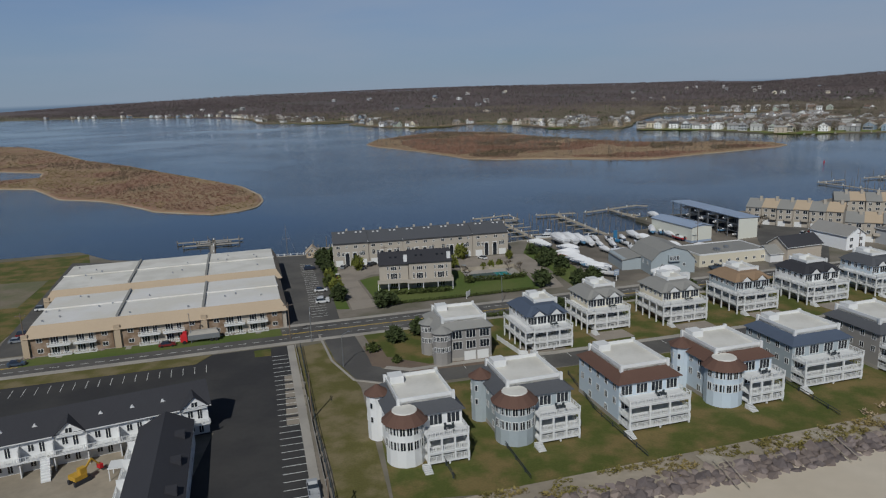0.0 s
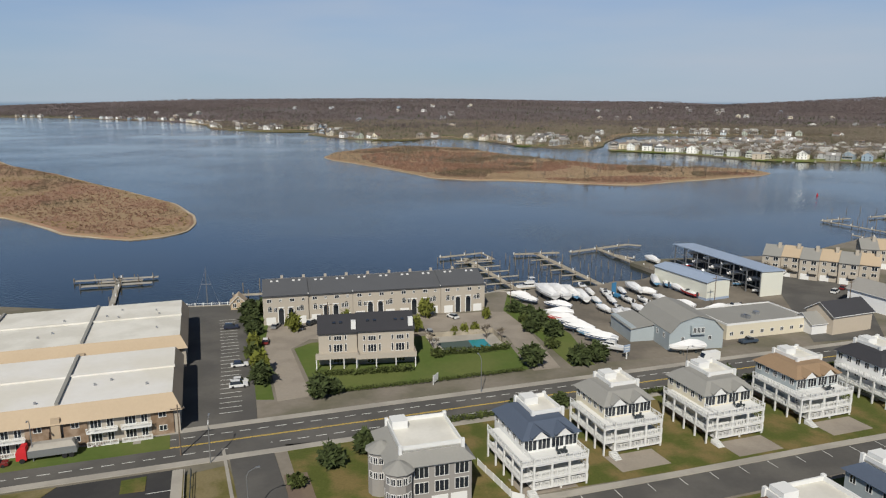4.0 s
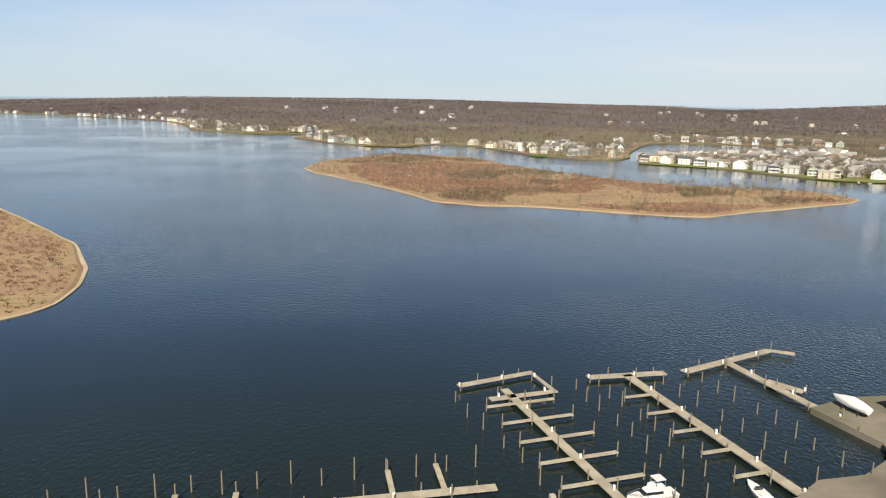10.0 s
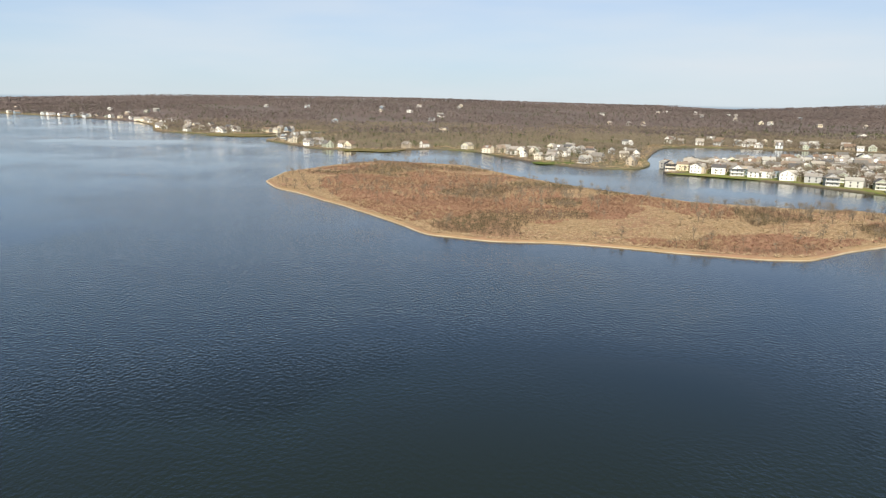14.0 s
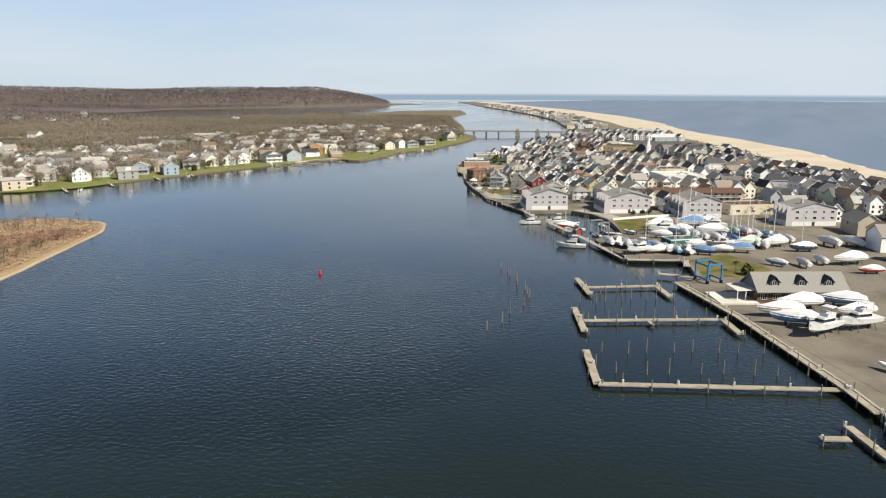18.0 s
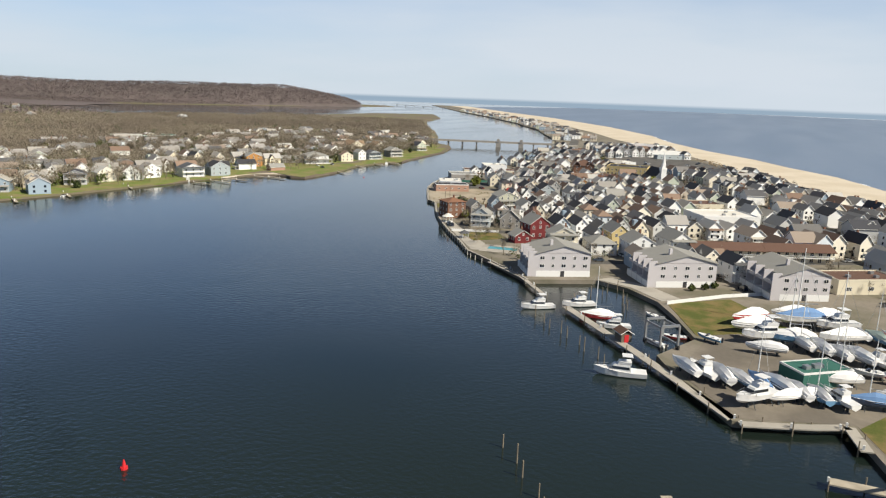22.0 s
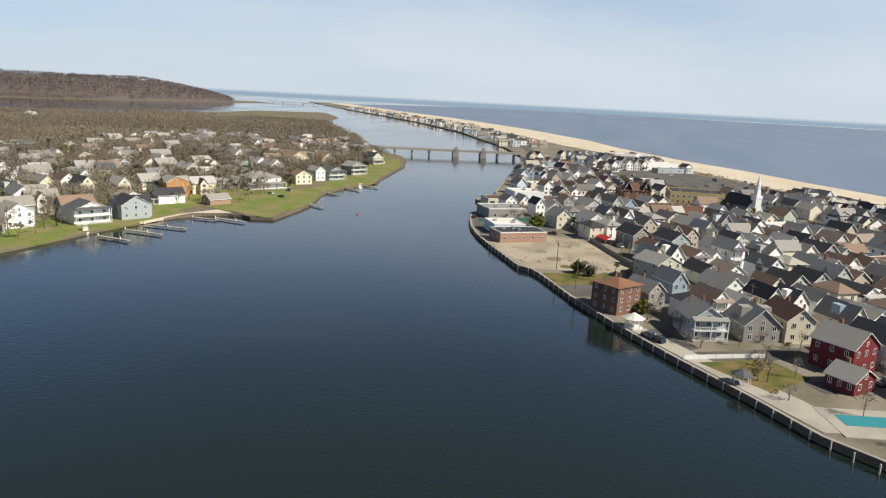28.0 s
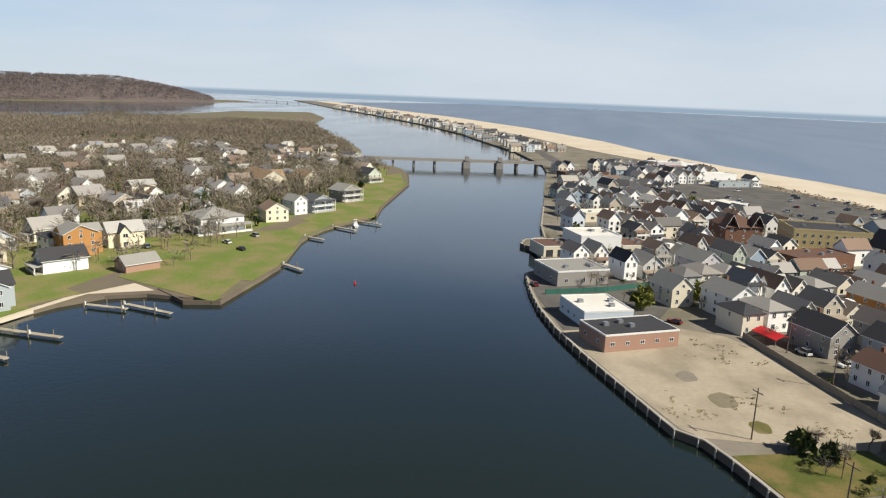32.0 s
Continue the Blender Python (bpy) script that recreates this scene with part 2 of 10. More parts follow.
WATER = water_material()
SEA = sea_material()
SOIL = material("sandy_soil", (0.20, 0.17, 0.12), 0.95, scale=0.3, vary=0.35, second=(0.13, 0.13, 0.07))
URBAN = material("town_ground", (0.21, 0.185, 0.15), 0.95, scale=0.25, vary=0.35, second=(0.13, 0.12, 0.085))
ISLE_SAND = material("river_sand", (0.44, 0.37, 0.27), 0.95, scale=0.2, vary=0.25, second=(0.34, 0.27, 0.18))
# litter of the far hills, mauve of distance haze mixed into its colour
HAZED_HILL_FLOOR = material("hazed_litter", (0.13, 0.105, 0.10), 0.95, scale=0.03, vary=0.35, second=(0.105, 0.088, 0.082))
SAND = material("sand", (0.55, 0.485, 0.385), 0.95, scale=0.12, vary=0.16, second=(0.48, 0.415, 0.315), bump=0.3, bscale=1.0)
LOT_SAND = material("packed_sand", (0.36, 0.31, 0.235), 0.95, scale=0.3, vary=0.34, second=(0.25, 0.215, 0.16), bump=0.3, bscale=1.5)
GRASS = material("lawn_grass", (0.082, 0.096, 0.018), 0.95, scale=0.8, vary=0.6, second=(0.15, 0.115, 0.042), bump=0.4, bscale=5)
LAWN = material("green_lawn", (0.082, 0.118, 0.022), 0.95, scale=0.3, vary=0.3, second=(0.105, 0.125, 0.032), bump=0.4, bscale=5)
VILLAGE_GRASS = material("village_grass", (0.135, 0.175, 0.036), 0.95, scale=0.35, vary=0.45, second=(0.19, 0.165, 0.07), bump=0.4, bscale=4)
DRYGRASS = material("dry_grass", (0.115, 0.105, 0.030), 0.95, scale=0.8, vary=0.55, second=(0.17, 0.14, 0.07), bump=0.4, bscale=4)
MARSH = material("marsh_reed", (0.30, 0.215, 0.125), 0.95, scale=0.09, vary=0.4, second=(0.25, 0.155, 0.10), bump=0.5, bscale=2)
FOREST_FLOOR = material("leaf_litter", (0.15, 0.122, 0.092), 0.95, scale=0.05, vary=0.35, second=(0.14, 0.135, 0.07))
ASPHALT = material("asphalt", (0.085, 0.081, 0.075), 0.9, scale=0.4, vary=0.22, second=(0.11, 0.104, 0.094), bump=0.2, bscale=20)
LOT = material("parking_asphalt", (0.038, 0.037, 0.037), 0.9, scale=0.3, vary=0.25, second=(0.050, 0.048, 0.045))
YARD = material("boatyard_gravel", (0.20, 0.175, 0.14), 0.95, scale=0.25, vary=0.32, second=(0.125, 0.11, 0.09), bump=0.3, bscale=6)
CONCRETE = material("concrete", (0.36, 0.335, 0.29), 0.9, scale=0.6, vary=0.18, second=(0.29, 0.27, 0.235))
PAVER = material("pavers", (0.29, 0.255, 0.21), 0.9, scale=0.6, vary=0.25, second=(0.23, 0.20, 0.165))
BROWN_PAVER = material("brown_pavers", (0.175, 0.132, 0.095), 0.9, scale=1.2, vary=0.3, second=(0.14, 0.105, 0.08))
PAINT_W = material("road_paint_white", (0.62, 0.62, 0.58), 0.8, scale=2, vary=0.2)
PAINT_Y = material("road_paint_yellow", (0.60, 0.42, 0.06), 0.8, scale=2, vary=0.2)
WHITE = material("white_paint", (0.68, 0.68, 0.665), 0.55, scale=0.8, vary=0.07)
TRIM = material("white_trim", (0.67, 0.67, 0.65), 0.5, scale=1, vary=0.06)
GLASS = material("window_glass", (0.018, 0.022, 0.028), 0.08, scale=0.2, vary=0.3, spec=0.7)
BEIGE = material("beige_siding", (0.385, 0.345, 0.285), 0.8, scale=0.5, vary=0.1)
TAN = material("tan_shingle", (0.43, 0.34, 0.235), 0.85, scale=0.6, vary=0.12)
STONE = material("brown_stone", (0.20, 0.135, 0.085), 0.9, scale=2.5, vary=0.45, second=(0.28, 0.21, 0.15))
WHITE_ROOF = material("white_membrane", (0.66, 0.645, 0.61), 0.7, scale=0.25, vary=0.1, second=(0.60, 0.575, 0.51))
DECK_ROOF = material("roof_deck", (0.66, 0.64, 0.58), 0.7, scale=0.5, vary=0.12, second=(0.55, 0.53, 0.47))
SLATE = material("slate_shingle", (0.085, 0.088, 0.095), 0.85, scale=0.8, vary=0.18)
CHARCOAL = material("charcoal_shingle", (0.040, 0.040, 0.045), 0.85, scale=0.8, vary=0.2)
BROWN_ROOF = material("brown_shingle", (0.115, 0.066, 0.048), 0.85, scale=0.8, vary=0.2)
BLUE_ROOF = material("blue_grey_shingle", (0.075, 0.095, 0.135), 0.85, scale=0.8, vary=0.18)
GREY_ROOF = material("grey_shingle", (0.25, 0.245, 0.225), 0.85, scale=0.8, vary=0.16)
CLAY_ROOF = material("clay_shingle", (0.21, 0.105, 0.062), 0.85, scale=0.9, vary=0.25, second=(0.16, 0.085, 0.055))
ORANGE_ROOF = material("cedar_shingle", (0.26, 0.18, 0.11), 0.85, scale=0.8, vary=0.2)
WALL_GREY = material("grey_shingle_wall", (0.27, 0.255, 0.235), 0.85, scale=0.9, vary=0.12)
WALL_BLUE = material("pale_blue_siding", (0.50, 0.57, 0.63), 0.7, scale=0.6, vary=0.07)
WALL_BGREY = material("blue_grey_siding", (0.33, 0.37, 0.385), 0.75, scale=0.6, vary=0.09)
WALL_CREAM = material("cream_siding", (0.60, 0.55, 0.43), 0.75, scale=0.6, vary=0.08)
WALL_LILAC = material("lilac_grey_siding", (0.46, 0.44, 0.45), 0.8, scale=0.6, vary=0.08)
WALL_OLIVE = material("olive_siding", (0.40, 0.40, 0.31), 0.75, scale=0.6, vary=0.08)
WALL_YELLOW = material("yellow_brick", (0.50, 0.40, 0.20), 0.85, scale=1.5, vary=0.12)
WALL_RED = material("red_siding", (0.14, 0.022, 0.024), 0.75, scale=0.8, vary=0.12)
BRICK = material("brick_wall", (0.17, 0.09, 0.06), 0.9, scale=3, vary=0.3)
PINK_BRICK = material("pink_block_wall", (0.34, 0.21, 0.155), 0.9, scale=1.5, vary=0.15)
PLYWOOD = material("bare_sheathing", (0.42, 0.21, 0.07), 0.85, scale=0.8, vary=0.22)
METAL_W = material("white_sheet_metal", (0.62, 0.62, 0.54), 0.5, scale=0.5, vary=0.08)
METAL_B = material("blue_sheet_metal", (0.30, 0.36, 0.46), 0.45, scale=0.3, vary=0.12)
STEEL = material("galvanised_steel", (0.35, 0.36, 0.37), 0.45, 0.7, scale=1, vary=0.2)
DARKSTEEL = material("dark_steel", (0.05, 0.06, 0.065), 0.55, 0.3, scale=1, vary=0.2)
LIFT_BLUE = material("blue_machine_paint", (0.05, 0.18, 0.33), 0.45, scale=1, vary=0.15)
WOOD_GREY = material("weathered_timber", (0.30, 0.265, 0.205), 0.9, scale=2, vary=0.3, second=(0.36, 0.32, 0.25))
PILE = material("pile_timber", (0.20, 0.165, 0.12), 0.9, scale=3, vary=0.3)
POLE = material("pole_timber", (0.15, 0.115, 0.085), 0.9, scale=3, vary=0.3)
BULKHEAD = material("bulkhead_timber", (0.13, 0.105, 0.08), 0.9, scale=2, vary=0.35)
ROCK = material("riprap_rock", (0.17, 0.135, 0.115), 0.9, scale=1.2, vary=0.3, bump=0.6, bscale=3, palette=[(0.20, 0.165, 0.15), (0.155, 0.125, 0.11), (0.24, 0.195, 0.165), (0.12, 0.10, 0.095)])
TWIG = material("bare_twigs", (0.205, 0.175, 0.132), 0.95, scale=0.02, vary=0.45, second=(0.17, 0.142, 0.110), island=0.6)
# far bare trees: bluish distance haze is put into the base colour
TWIG_HAZED = material("bare_wood", (0.158, 0.128, 0.124), 0.95, scale=0.010, vary=0.4, second=(0.12, 0.099, 0.095), island=0.45)
TRUNK = material("bark", (0.115, 0.09, 0.07), 0.95, scale=3, vary=0.3)
SHRUB_RED = material("marsh_shrub", (0.275, 0.162, 0.115), 0.95, scale=0.08, vary=0.45, second=(0.21, 0.125, 0.085), island=0.5)
SHRUB_DARK = material("bare_thicket", (0.155, 0.105, 0.075), 0.95, scale=0.1, vary=0.5, second=(0.12, 0.10, 0.06), island=0.5)
REED_OLIVE = material("olive_reed", (0.235, 0.185, 0.085), 0.95, scale=0.06, vary=0.4, second=(0.30, 0.225, 0.12), island=0.5)
REED = material("dry_reed", (0.37, 0.285, 0.185), 0.95, scale=0.06, vary=0.35, island=0.6)
LEAF = material("evergreen_leaf", (0.048, 0.064, 0.02), 0.85, scale=0.4, vary=0.5, island=0.8)
LEAF_LIGHT = material("spring_leaf", (0.125, 0.135, 0.022), 0.85, scale=0.4, vary=0.4, island=0.8)
HEDGE = material("hedge_leaf", (0.060, 0.075, 0.018), 0.85, scale=0.4, vary=0.45, island=0.8)
GEL = material("gelcoat", (0.64, 0.64, 0.63), 0.3, scale=0.6, vary=0.06, spec=0.5)
WRAP = material("shrink_wrap", (0.66, 0.66, 0.66), 0.45, scale=0.9, vary=0.08, bump=0.3, bscale=2)
HULL = material("boat_hull", (0.7, 0.7, 0.7), 0.3, scale=0.6, vary=0.08, spec=0.5, palette=[(0.62, 0.62, 0.61), (0.60, 0.60, 0.59), (0.56, 0.56, 0.55), (0.05, 0.07, 0.12), (0.72, 0.71, 0.68), (0.45, 0.05, 0.05), (0.72, 0.72, 0.7), (0.12, 0.25, 0.4)])
COVER = material("tarpaulin", (0.5, 0.5, 0.5), 0.7, scale=0.8, vary=0.15, palette=[(0.62, 0.62, 0.62), (0.60, 0.60, 0.60), (0.42, 0.50, 0.44), (0.76, 0.76, 0.74), (0.12, 0.22, 0.40), (0.74, 0.74, 0.72)])
CARPAINT = material("car_paint", (0.3, 0.3, 0.3), 0.25, scale=0.5, vary=0.05, spec=0.6, palette=[(0.62, 0.62, 0.61), (0.03, 0.032, 0.035), (0.20, 0.21, 0.22), (0.60, 0.60, 0.58), (0.025, 0.03, 0.05), (0.16, 0.02, 0.02), (0.33, 0.34, 0.35), (0.05, 0.07, 0.10)])
RUBBER = material("tyre_rubber", (0.02, 0.02, 0.02), 0.9, scale=4, vary=0.2)
RED = material("red_canvas", (0.50, 0.02, 0.025), 0.7, scale=1, vary=0.12)
POOL = material("pool_water", (0.035, 0.24, 0.25), 0.1, scale=0.5, vary=0.12, spec=0.6)
POOL_COVER = material("pool_cover", (0.07, 0.095, 0.085), 0.8, scale=0.5, vary=0.12)
GREEN_COURT = material("green_court", (0.035, 0.12, 0.095), 0.8, scale=0.2, vary=0.15)
YELLOW_M = material("yellow_machine_paint", (0.45, 0.27, 0.03), 0.6, scale=1.5, vary=0.3)
FENCE = material("weathered_fence", (0.26, 0.215, 0.16), 0.9, scale=2, vary=0.3)
WALLS = [(0.80, 0.80, 0.78), (0.52, 0.52, 0.50), (0.74, 0.69, 0.58), (0.40, 0.41, 0.42), (0.82, 0.82, 0.81), (0.62, 0.57, 0.46), (0.58, 0.63, 0.67), (0.80, 0.79, 0.76), (0.30, 0.30, 0.29), (0.72, 0.65, 0.50), (0.78, 0.78, 0.76), (0.46, 0.40, 0.32), (0.82, 0.82, 0.80), (0.27, 0.34, 0.41), (0.42, 0.46, 0.38), (0.80, 0.80, 0.78)]
ROOFS = [(0.17, 0.165, 0.16), (0.31, 0.295, 0.275), (0.045, 0.045, 0.05), (0.25, 0.235, 0.215), (0.38, 0.37, 0.345), (0.17, 0.115, 0.085), (0.09, 0.09, 0.095), (0.35, 0.33, 0.29), (0.27, 0.26, 0.24), (0.22, 0.155, 0.115), (0.13, 0.125, 0.12), (0.26, 0.215, 0.175), (0.05, 0.052, 0.06)]
VILLAGE_ROOFS = [(0.19, 0.18, 0.17), (0.28, 0.265, 0.25), (0.09, 0.09, 0.095), (0.24, 0.225, 0.21), (0.34, 0.335, 0.31), (0.18, 0.13, 0.10), (0.14, 0.135, 0.13), (0.31, 0.29, 0.26), (0.23, 0.185, 0.15), (0.26, 0.25, 0.235)]
HOUSE_WALL = material("house_siding", (0.5, 0.5, 0.5), 0.8, scale=0.6, vary=0.09, palette=WALLS)
HOUSE_ROOF = material("house_shingle", (0.1, 0.1, 0.1), 0.88, scale=0.8, vary=0.18, palette=ROOFS)
FAR_WALL = material("far_house_siding", (0.5, 0.5, 0.5), 0.8, scale=0.6, vary=0.05, palette=WALLS, each=True)
VILLAGE_ROOF = material("village_shingle", (0.1, 0.1, 0.1), 0.88, scale=0.6, vary=0.1, palette=VILLAGE_ROOFS, each=True)
FAR_ROOF = material("far_house_shingle", (0.1, 0.1, 0.1), 0.88, scale=0.6, vary=0.08, palette=ROOFS, each=True)


# ---- building blocks ----
class MB:
    """A mesh in the making: points, faces and the slot of each face."""

    def __init__(self):
        self.v, self.f, self.m = [], [], []

    def face(self, pts, mi=0):
        k = len(self.v)
        self.v += [tuple(p) for p in pts]
        self.f.append(tuple(range(k, k + len(pts))))
        self.m.append(mi)
        return self

    def box(self, x0, y0, z0, x1, y1, z1, mi=0):
        return self.prism([(x0, y0), (x1, y0), (x1, y1), (x0, y1)], z0, z1, mi)

    def prism(self, pts, z0, z1, mi=0, bottom=True, side=None, top=None):
        """An upright block on a plan; top: the plan at z1, if another."""
        k, n = len(self.v), len(pts)
        self.v += [(p[0], p[1], z0) for p in pts] + [(p[0], p[1], z1) for p in (top or pts)]
        for i in range(n):
            j = (i + 1) % n
            self.f.append((k + i, k + j, k + n + j, k + n + i))
            self.m.append(mi if side is None else side)
        self.f.append(tuple(range(k + n, k + 2 * n)))
        self.m.append(mi)
        if bottom:
            self.f.append(tuple(range(k + n - 1, k - 1, -1)))
            self.m.append(mi)
        return self

    def disc(self, x, y, r, n=8, turn=0.0):
        return [(x + r * math.cos(turn + i * math.tau / n), y + r * math.sin(turn + i * math.tau / n)) for i in range(n)]

    def tube(self, x, y, z0, z1, r0, r1=None, n=8, mi=0):
        r1 = r0 if r1 is None else r1
        return self.prism(self.disc(x, y, r0, n), z0, z1, mi, top=self.disc(x, y, max(r1, 0.005), n))

    def beam(self, p, q, w, h=None, mi=0):
        """A square bar from p to q."""
        p, q = Vector(p), Vector(q)
        d = (q - p).normalized()
        s = d.cross(Vector((0, 0, 1)))
        s = s.normalized() if s.length > 1e-4 else Vector((1, 0, 0))
        u = s.cross(d)
        s, u = s * w / 2, u * (h or w) / 2
        k = len(self.v)
        for c in (p, q):
            self.v += [tuple(c - s - u), tuple(c + s - u), tuple(c + s + u), tuple(c - s + u)]
        self.f += [(k, k + 1, k + 5, k + 4), (k + 1, k + 2, k + 6, k + 5), (k + 2, k + 3, k + 7, k + 6), (k + 3, k, k + 4, k + 7), (k + 3, k + 2, k + 1, k), (k + 4, k + 5, k + 6, k + 7)]
        self.m += [mi] * 6
        return self

    def slab(self, pts, t, mi=0, edge=None):
        """A sloping plate: its upper corners, its thickness down, and the slot of its edges."""
        k, n = len(self.v), len(pts)
        self.v += [tuple(p) for p in pts] + [(p[0], p[1], p[2] - t) for p in pts]
        self.f.append(tuple(range(k, k + n)))
        self.f.append(tuple(range(k + 2 * n - 1, k + n - 1, -1)))
        for i in range(n):
            j = (i + 1) % n
            self.f.append((k + j, k + i, k + n + i, k + n + j))
        self.m += [mi] * 2 + [mi if edge is None else edge] * n
        return self

    def mesh(self, name, mats):
        me = bpy.data.meshes.new(name)
        me.from_pydata(self.v, [], self.f)
        for m in mats if isinstance(mats, (list, tuple)) else [mats]:
            me.materials.append(m)
        while self.m and max(self.m) >= len(me.materials):
            me.materials.append(TRIM)
        if any(self.m):
            me.polygons.foreach_set("material_index", self.m)
        bm = bmesh.new()
        bm.from_mesh(me)
        bmesh.ops.recalc_face_normals(bm, faces=bm.faces)
        bm.to_mesh(me)
        bm.free()
        return me


def part(name, mb, mats, parent=None, label="", at=None):
    """One mesh object under a thing or a part."""
    data = mb.mesh(name, mats) if isinstance(mb, MB) else mb
    ob = new(name, data)
    if parent:
        ob.parent = parent
    if at is not None:
        ob.matrix_basis = at
    if label:
        ob["label"] = label
    return ob


def thing(name, label, category, at=None, group=""):
    ob = new(name)
    ob.empty_display_size = 0.5
    if at is not None:
        ob.matrix_basis = at
    return tagged(ob, label, category, group)


def inside(x, y, poly):
    hit = False
    for i, (x1, y1) in enumerate(poly):
        x2, y2 = poly[i - 1]
        if (y1 > y) != (y2 > y) and x < (x2 - x1) * (y - y1) / (y2 - y1) + x1:
            hit = not hit
    return hit


def along(pts, step):
    """Places every step metres along a line, with their heading."""
    out, rest = [], 0.0
    for (x0, y0), (x1, y1) in zip(pts, pts[1:]):
        d = math.hypot(x1 - x0, y1 - y0)
        a = math.atan2(y1 - y0, x1 - x0)
        s = rest
        while s < d:
            out.append((x0 + (x1 - x0) * s / d, y0 + (y1 - y0) * s / d, a))
            s += step
        rest = s - d
    return out


def offset(pts, w):
    """A line moved w metres to its left."""
    out = []
    for i, p in enumerate(pts):
        a, b = Vector(pts[max(i - 1, 0)]), Vector(pts[min(i + 1, len(pts) - 1)])
        d = (b - a).normalized()
        out.append((p[0] - d.y * w, p[1] + d.x * w))
    return out


def ribbon(mb, pts, w, z0, z1, mi=0):
    l, r = offset(pts, w / 2), offset(pts, -w / 2)
    for i in range(len(pts) - 1):
        mb.prism([r[i], r[i + 1], l[i + 1], l[i]], z0, z1, mi)
    return mb


def sheet(name, pts, z0, z1, mat, label="", category="", kind="structure", parent=None):
    ob = part(name, MB().prism(pts, z0, z1, 0, bottom=False), mat, parent)
    if parent is None:
        tagged(ob, label, category, "", kind)
    return ob


def tri_stuff(name, tris, mat, label, category, parent=None, tag=True):
    """Many loose triangles as one mesh; tris: an array (n, 3, 3)."""
    tris = np.asarray(tris, dtype=np.float32)
    n = len(tris)
    me = bpy.data.meshes.new(name)
    me.vertices.add(3 * n)
    me.vertices.foreach_set("co", tris.ravel())
    me.loops.add(3 * n)
    me.loops.foreach_set("vertex_index", np.arange(3 * n, dtype=np.int32))
    me.polygons.add(n)
    me.polygons.foreach_set("loop_start", np.arange(0, 3 * n, 3, dtype=np.int32))
    me.materials.append(mat)
    me.update(calc_edges=True)
    if not tag:
        return me
    return tagged(new(name, me), label, category, "", "stuff")


RNG = np.random.default_rng(7)


def twig_clump(n, spread=1.0, rise=1.0, low=0.15, thick=(0.03, 0.075)):
    """n slim triangles that fan up and out of a bare crown of height 1."""
    a = RNG.uniform(0, math.tau, n)
    h0 = RNG.uniform(low, 0.6, n)
    h1 = np.clip(h0 + RNG.uniform(0.2, 0.5, n), 0, 1.0) * rise
    bulge = np.sin(np.clip(h1, 0.05, 1) * 2.6)
    r0, r1 = RNG.uniform(0.02, 0.3, n) * spread, RNG.uniform(0.15, 0.5, n) * spread * bulge
    w = RNG.uniform(*thick, n) * spread
    a2 = a + RNG.uniform(-0.6, 0.6, n)
    p0 = np.stack([r0 * np.cos(a), r0 * np.sin(a), h0], -1)
    p2 = np.stack([r1 * np.cos(a2), r1 * np.sin(a2), h1], -1)
    side = np.stack([-np.sin(a), np.cos(a), RNG.uniform(-0.3, 0.5, n)], -1) * w[:, None]
    return np.stack([p0 - side, p0 + side, p2], 1)


def crown_clump(n, wide=0.42, thick=(0.008, 0.02), limbs=5):
    """A bare tree of height 1: a trunk, rising limbs and n fine twigs that spread out of a rounded crown."""
    d = RNG.normal(size=(n, 3))
    d[:, 2] = np.abs(d[:, 2]) * 0.9 - 0.25
    d /= np.linalg.norm(d, axis=1)[:, None]
    r0 = RNG.uniform(0.25, 0.8, n)
    c = np.array([0, 0, 0.55])
    rad = np.array([wide, wide, 0.44]) * (0.8 + 0.25 * np.sin(4 * d[:, :1] + 3 * d[:, 1:2] + RNG.uniform(0, 6)))
    p0 = c + d * rad * r0[:, None] + RNG.normal(size=(n, 3)) * 0.03
    p2 = c + d * rad * (r0 + RNG.uniform(0.18, 0.42, n))[:, None] + RNG.normal(size=(n, 3)) * 0.06 + np.array([0, 0, 0.03])
    p2[:, 2] = np.minimum(p2[:, 2], 1.0)
    side = np.cross(p2 - p0, RNG.normal(size=(n, 3)))
    side /= np.linalg.norm(side, axis=1)[:, None] + 1e-9
    side *= RNG.uniform(*thick, n)[:, None]
    tris = [np.stack([p0 - side, p0 + side, p2], 1)]
    for k in range(limbs):
        a = k * 2.4 + RNG.uniform(-0.4, 0.4)
        tip = np.array([math.cos(a) * wide * 0.7, math.sin(a) * wide * 0.7, RNG.uniform(0.62, 0.85)])
        w = np.array([-math.sin(a), math.cos(a), 0]) * 0.016
        b = np.array([0, 0, RNG.uniform(0.16, 0.36)])
        tris.append(np.stack([b - w, b + w, tip])[None])
    for u in ((1, 0, 0), (0, 1, 0)):
        w = np.array(u) * 0.024
        tris.append(np.stack([-w, w, np.array([0, 0, 0.72])])[None])
    return np.concatenate(tris)


def fbm(x, y, scale, seed, octaves=3):
    """Smooth value noise between 0 and 1 on the plan."""
    out, amp, tot = np.zeros(len(x)), 1.0, 0.0
    for o in range(octaves):
        u, v = x / scale * 2 ** o + 17.3 * seed + 5.1 * o, y / scale * 2 ** o - 9.7 * seed + 3.3 * o
        i, j = np.floor(u), np.floor(v)
        f, g = u - i, v - j
        f, g = f * f * (3 - 2 * f), g * g * (3 - 2 * g)

        def cell(a, b):
            q = np.sin(a * 127.1 + b * 311.7 + seed * 74.7) * 43758.5453
            return q - np.floor(q)

        out += amp * ((cell(i, j) * (1 - f) + cell(i + 1, j) * f) * (1 - g) + (cell(i, j + 1) * (1 - f) + cell(i + 1, j + 1) * f) * g)
        tot += amp
        amp *= 0.5
    return out / tot


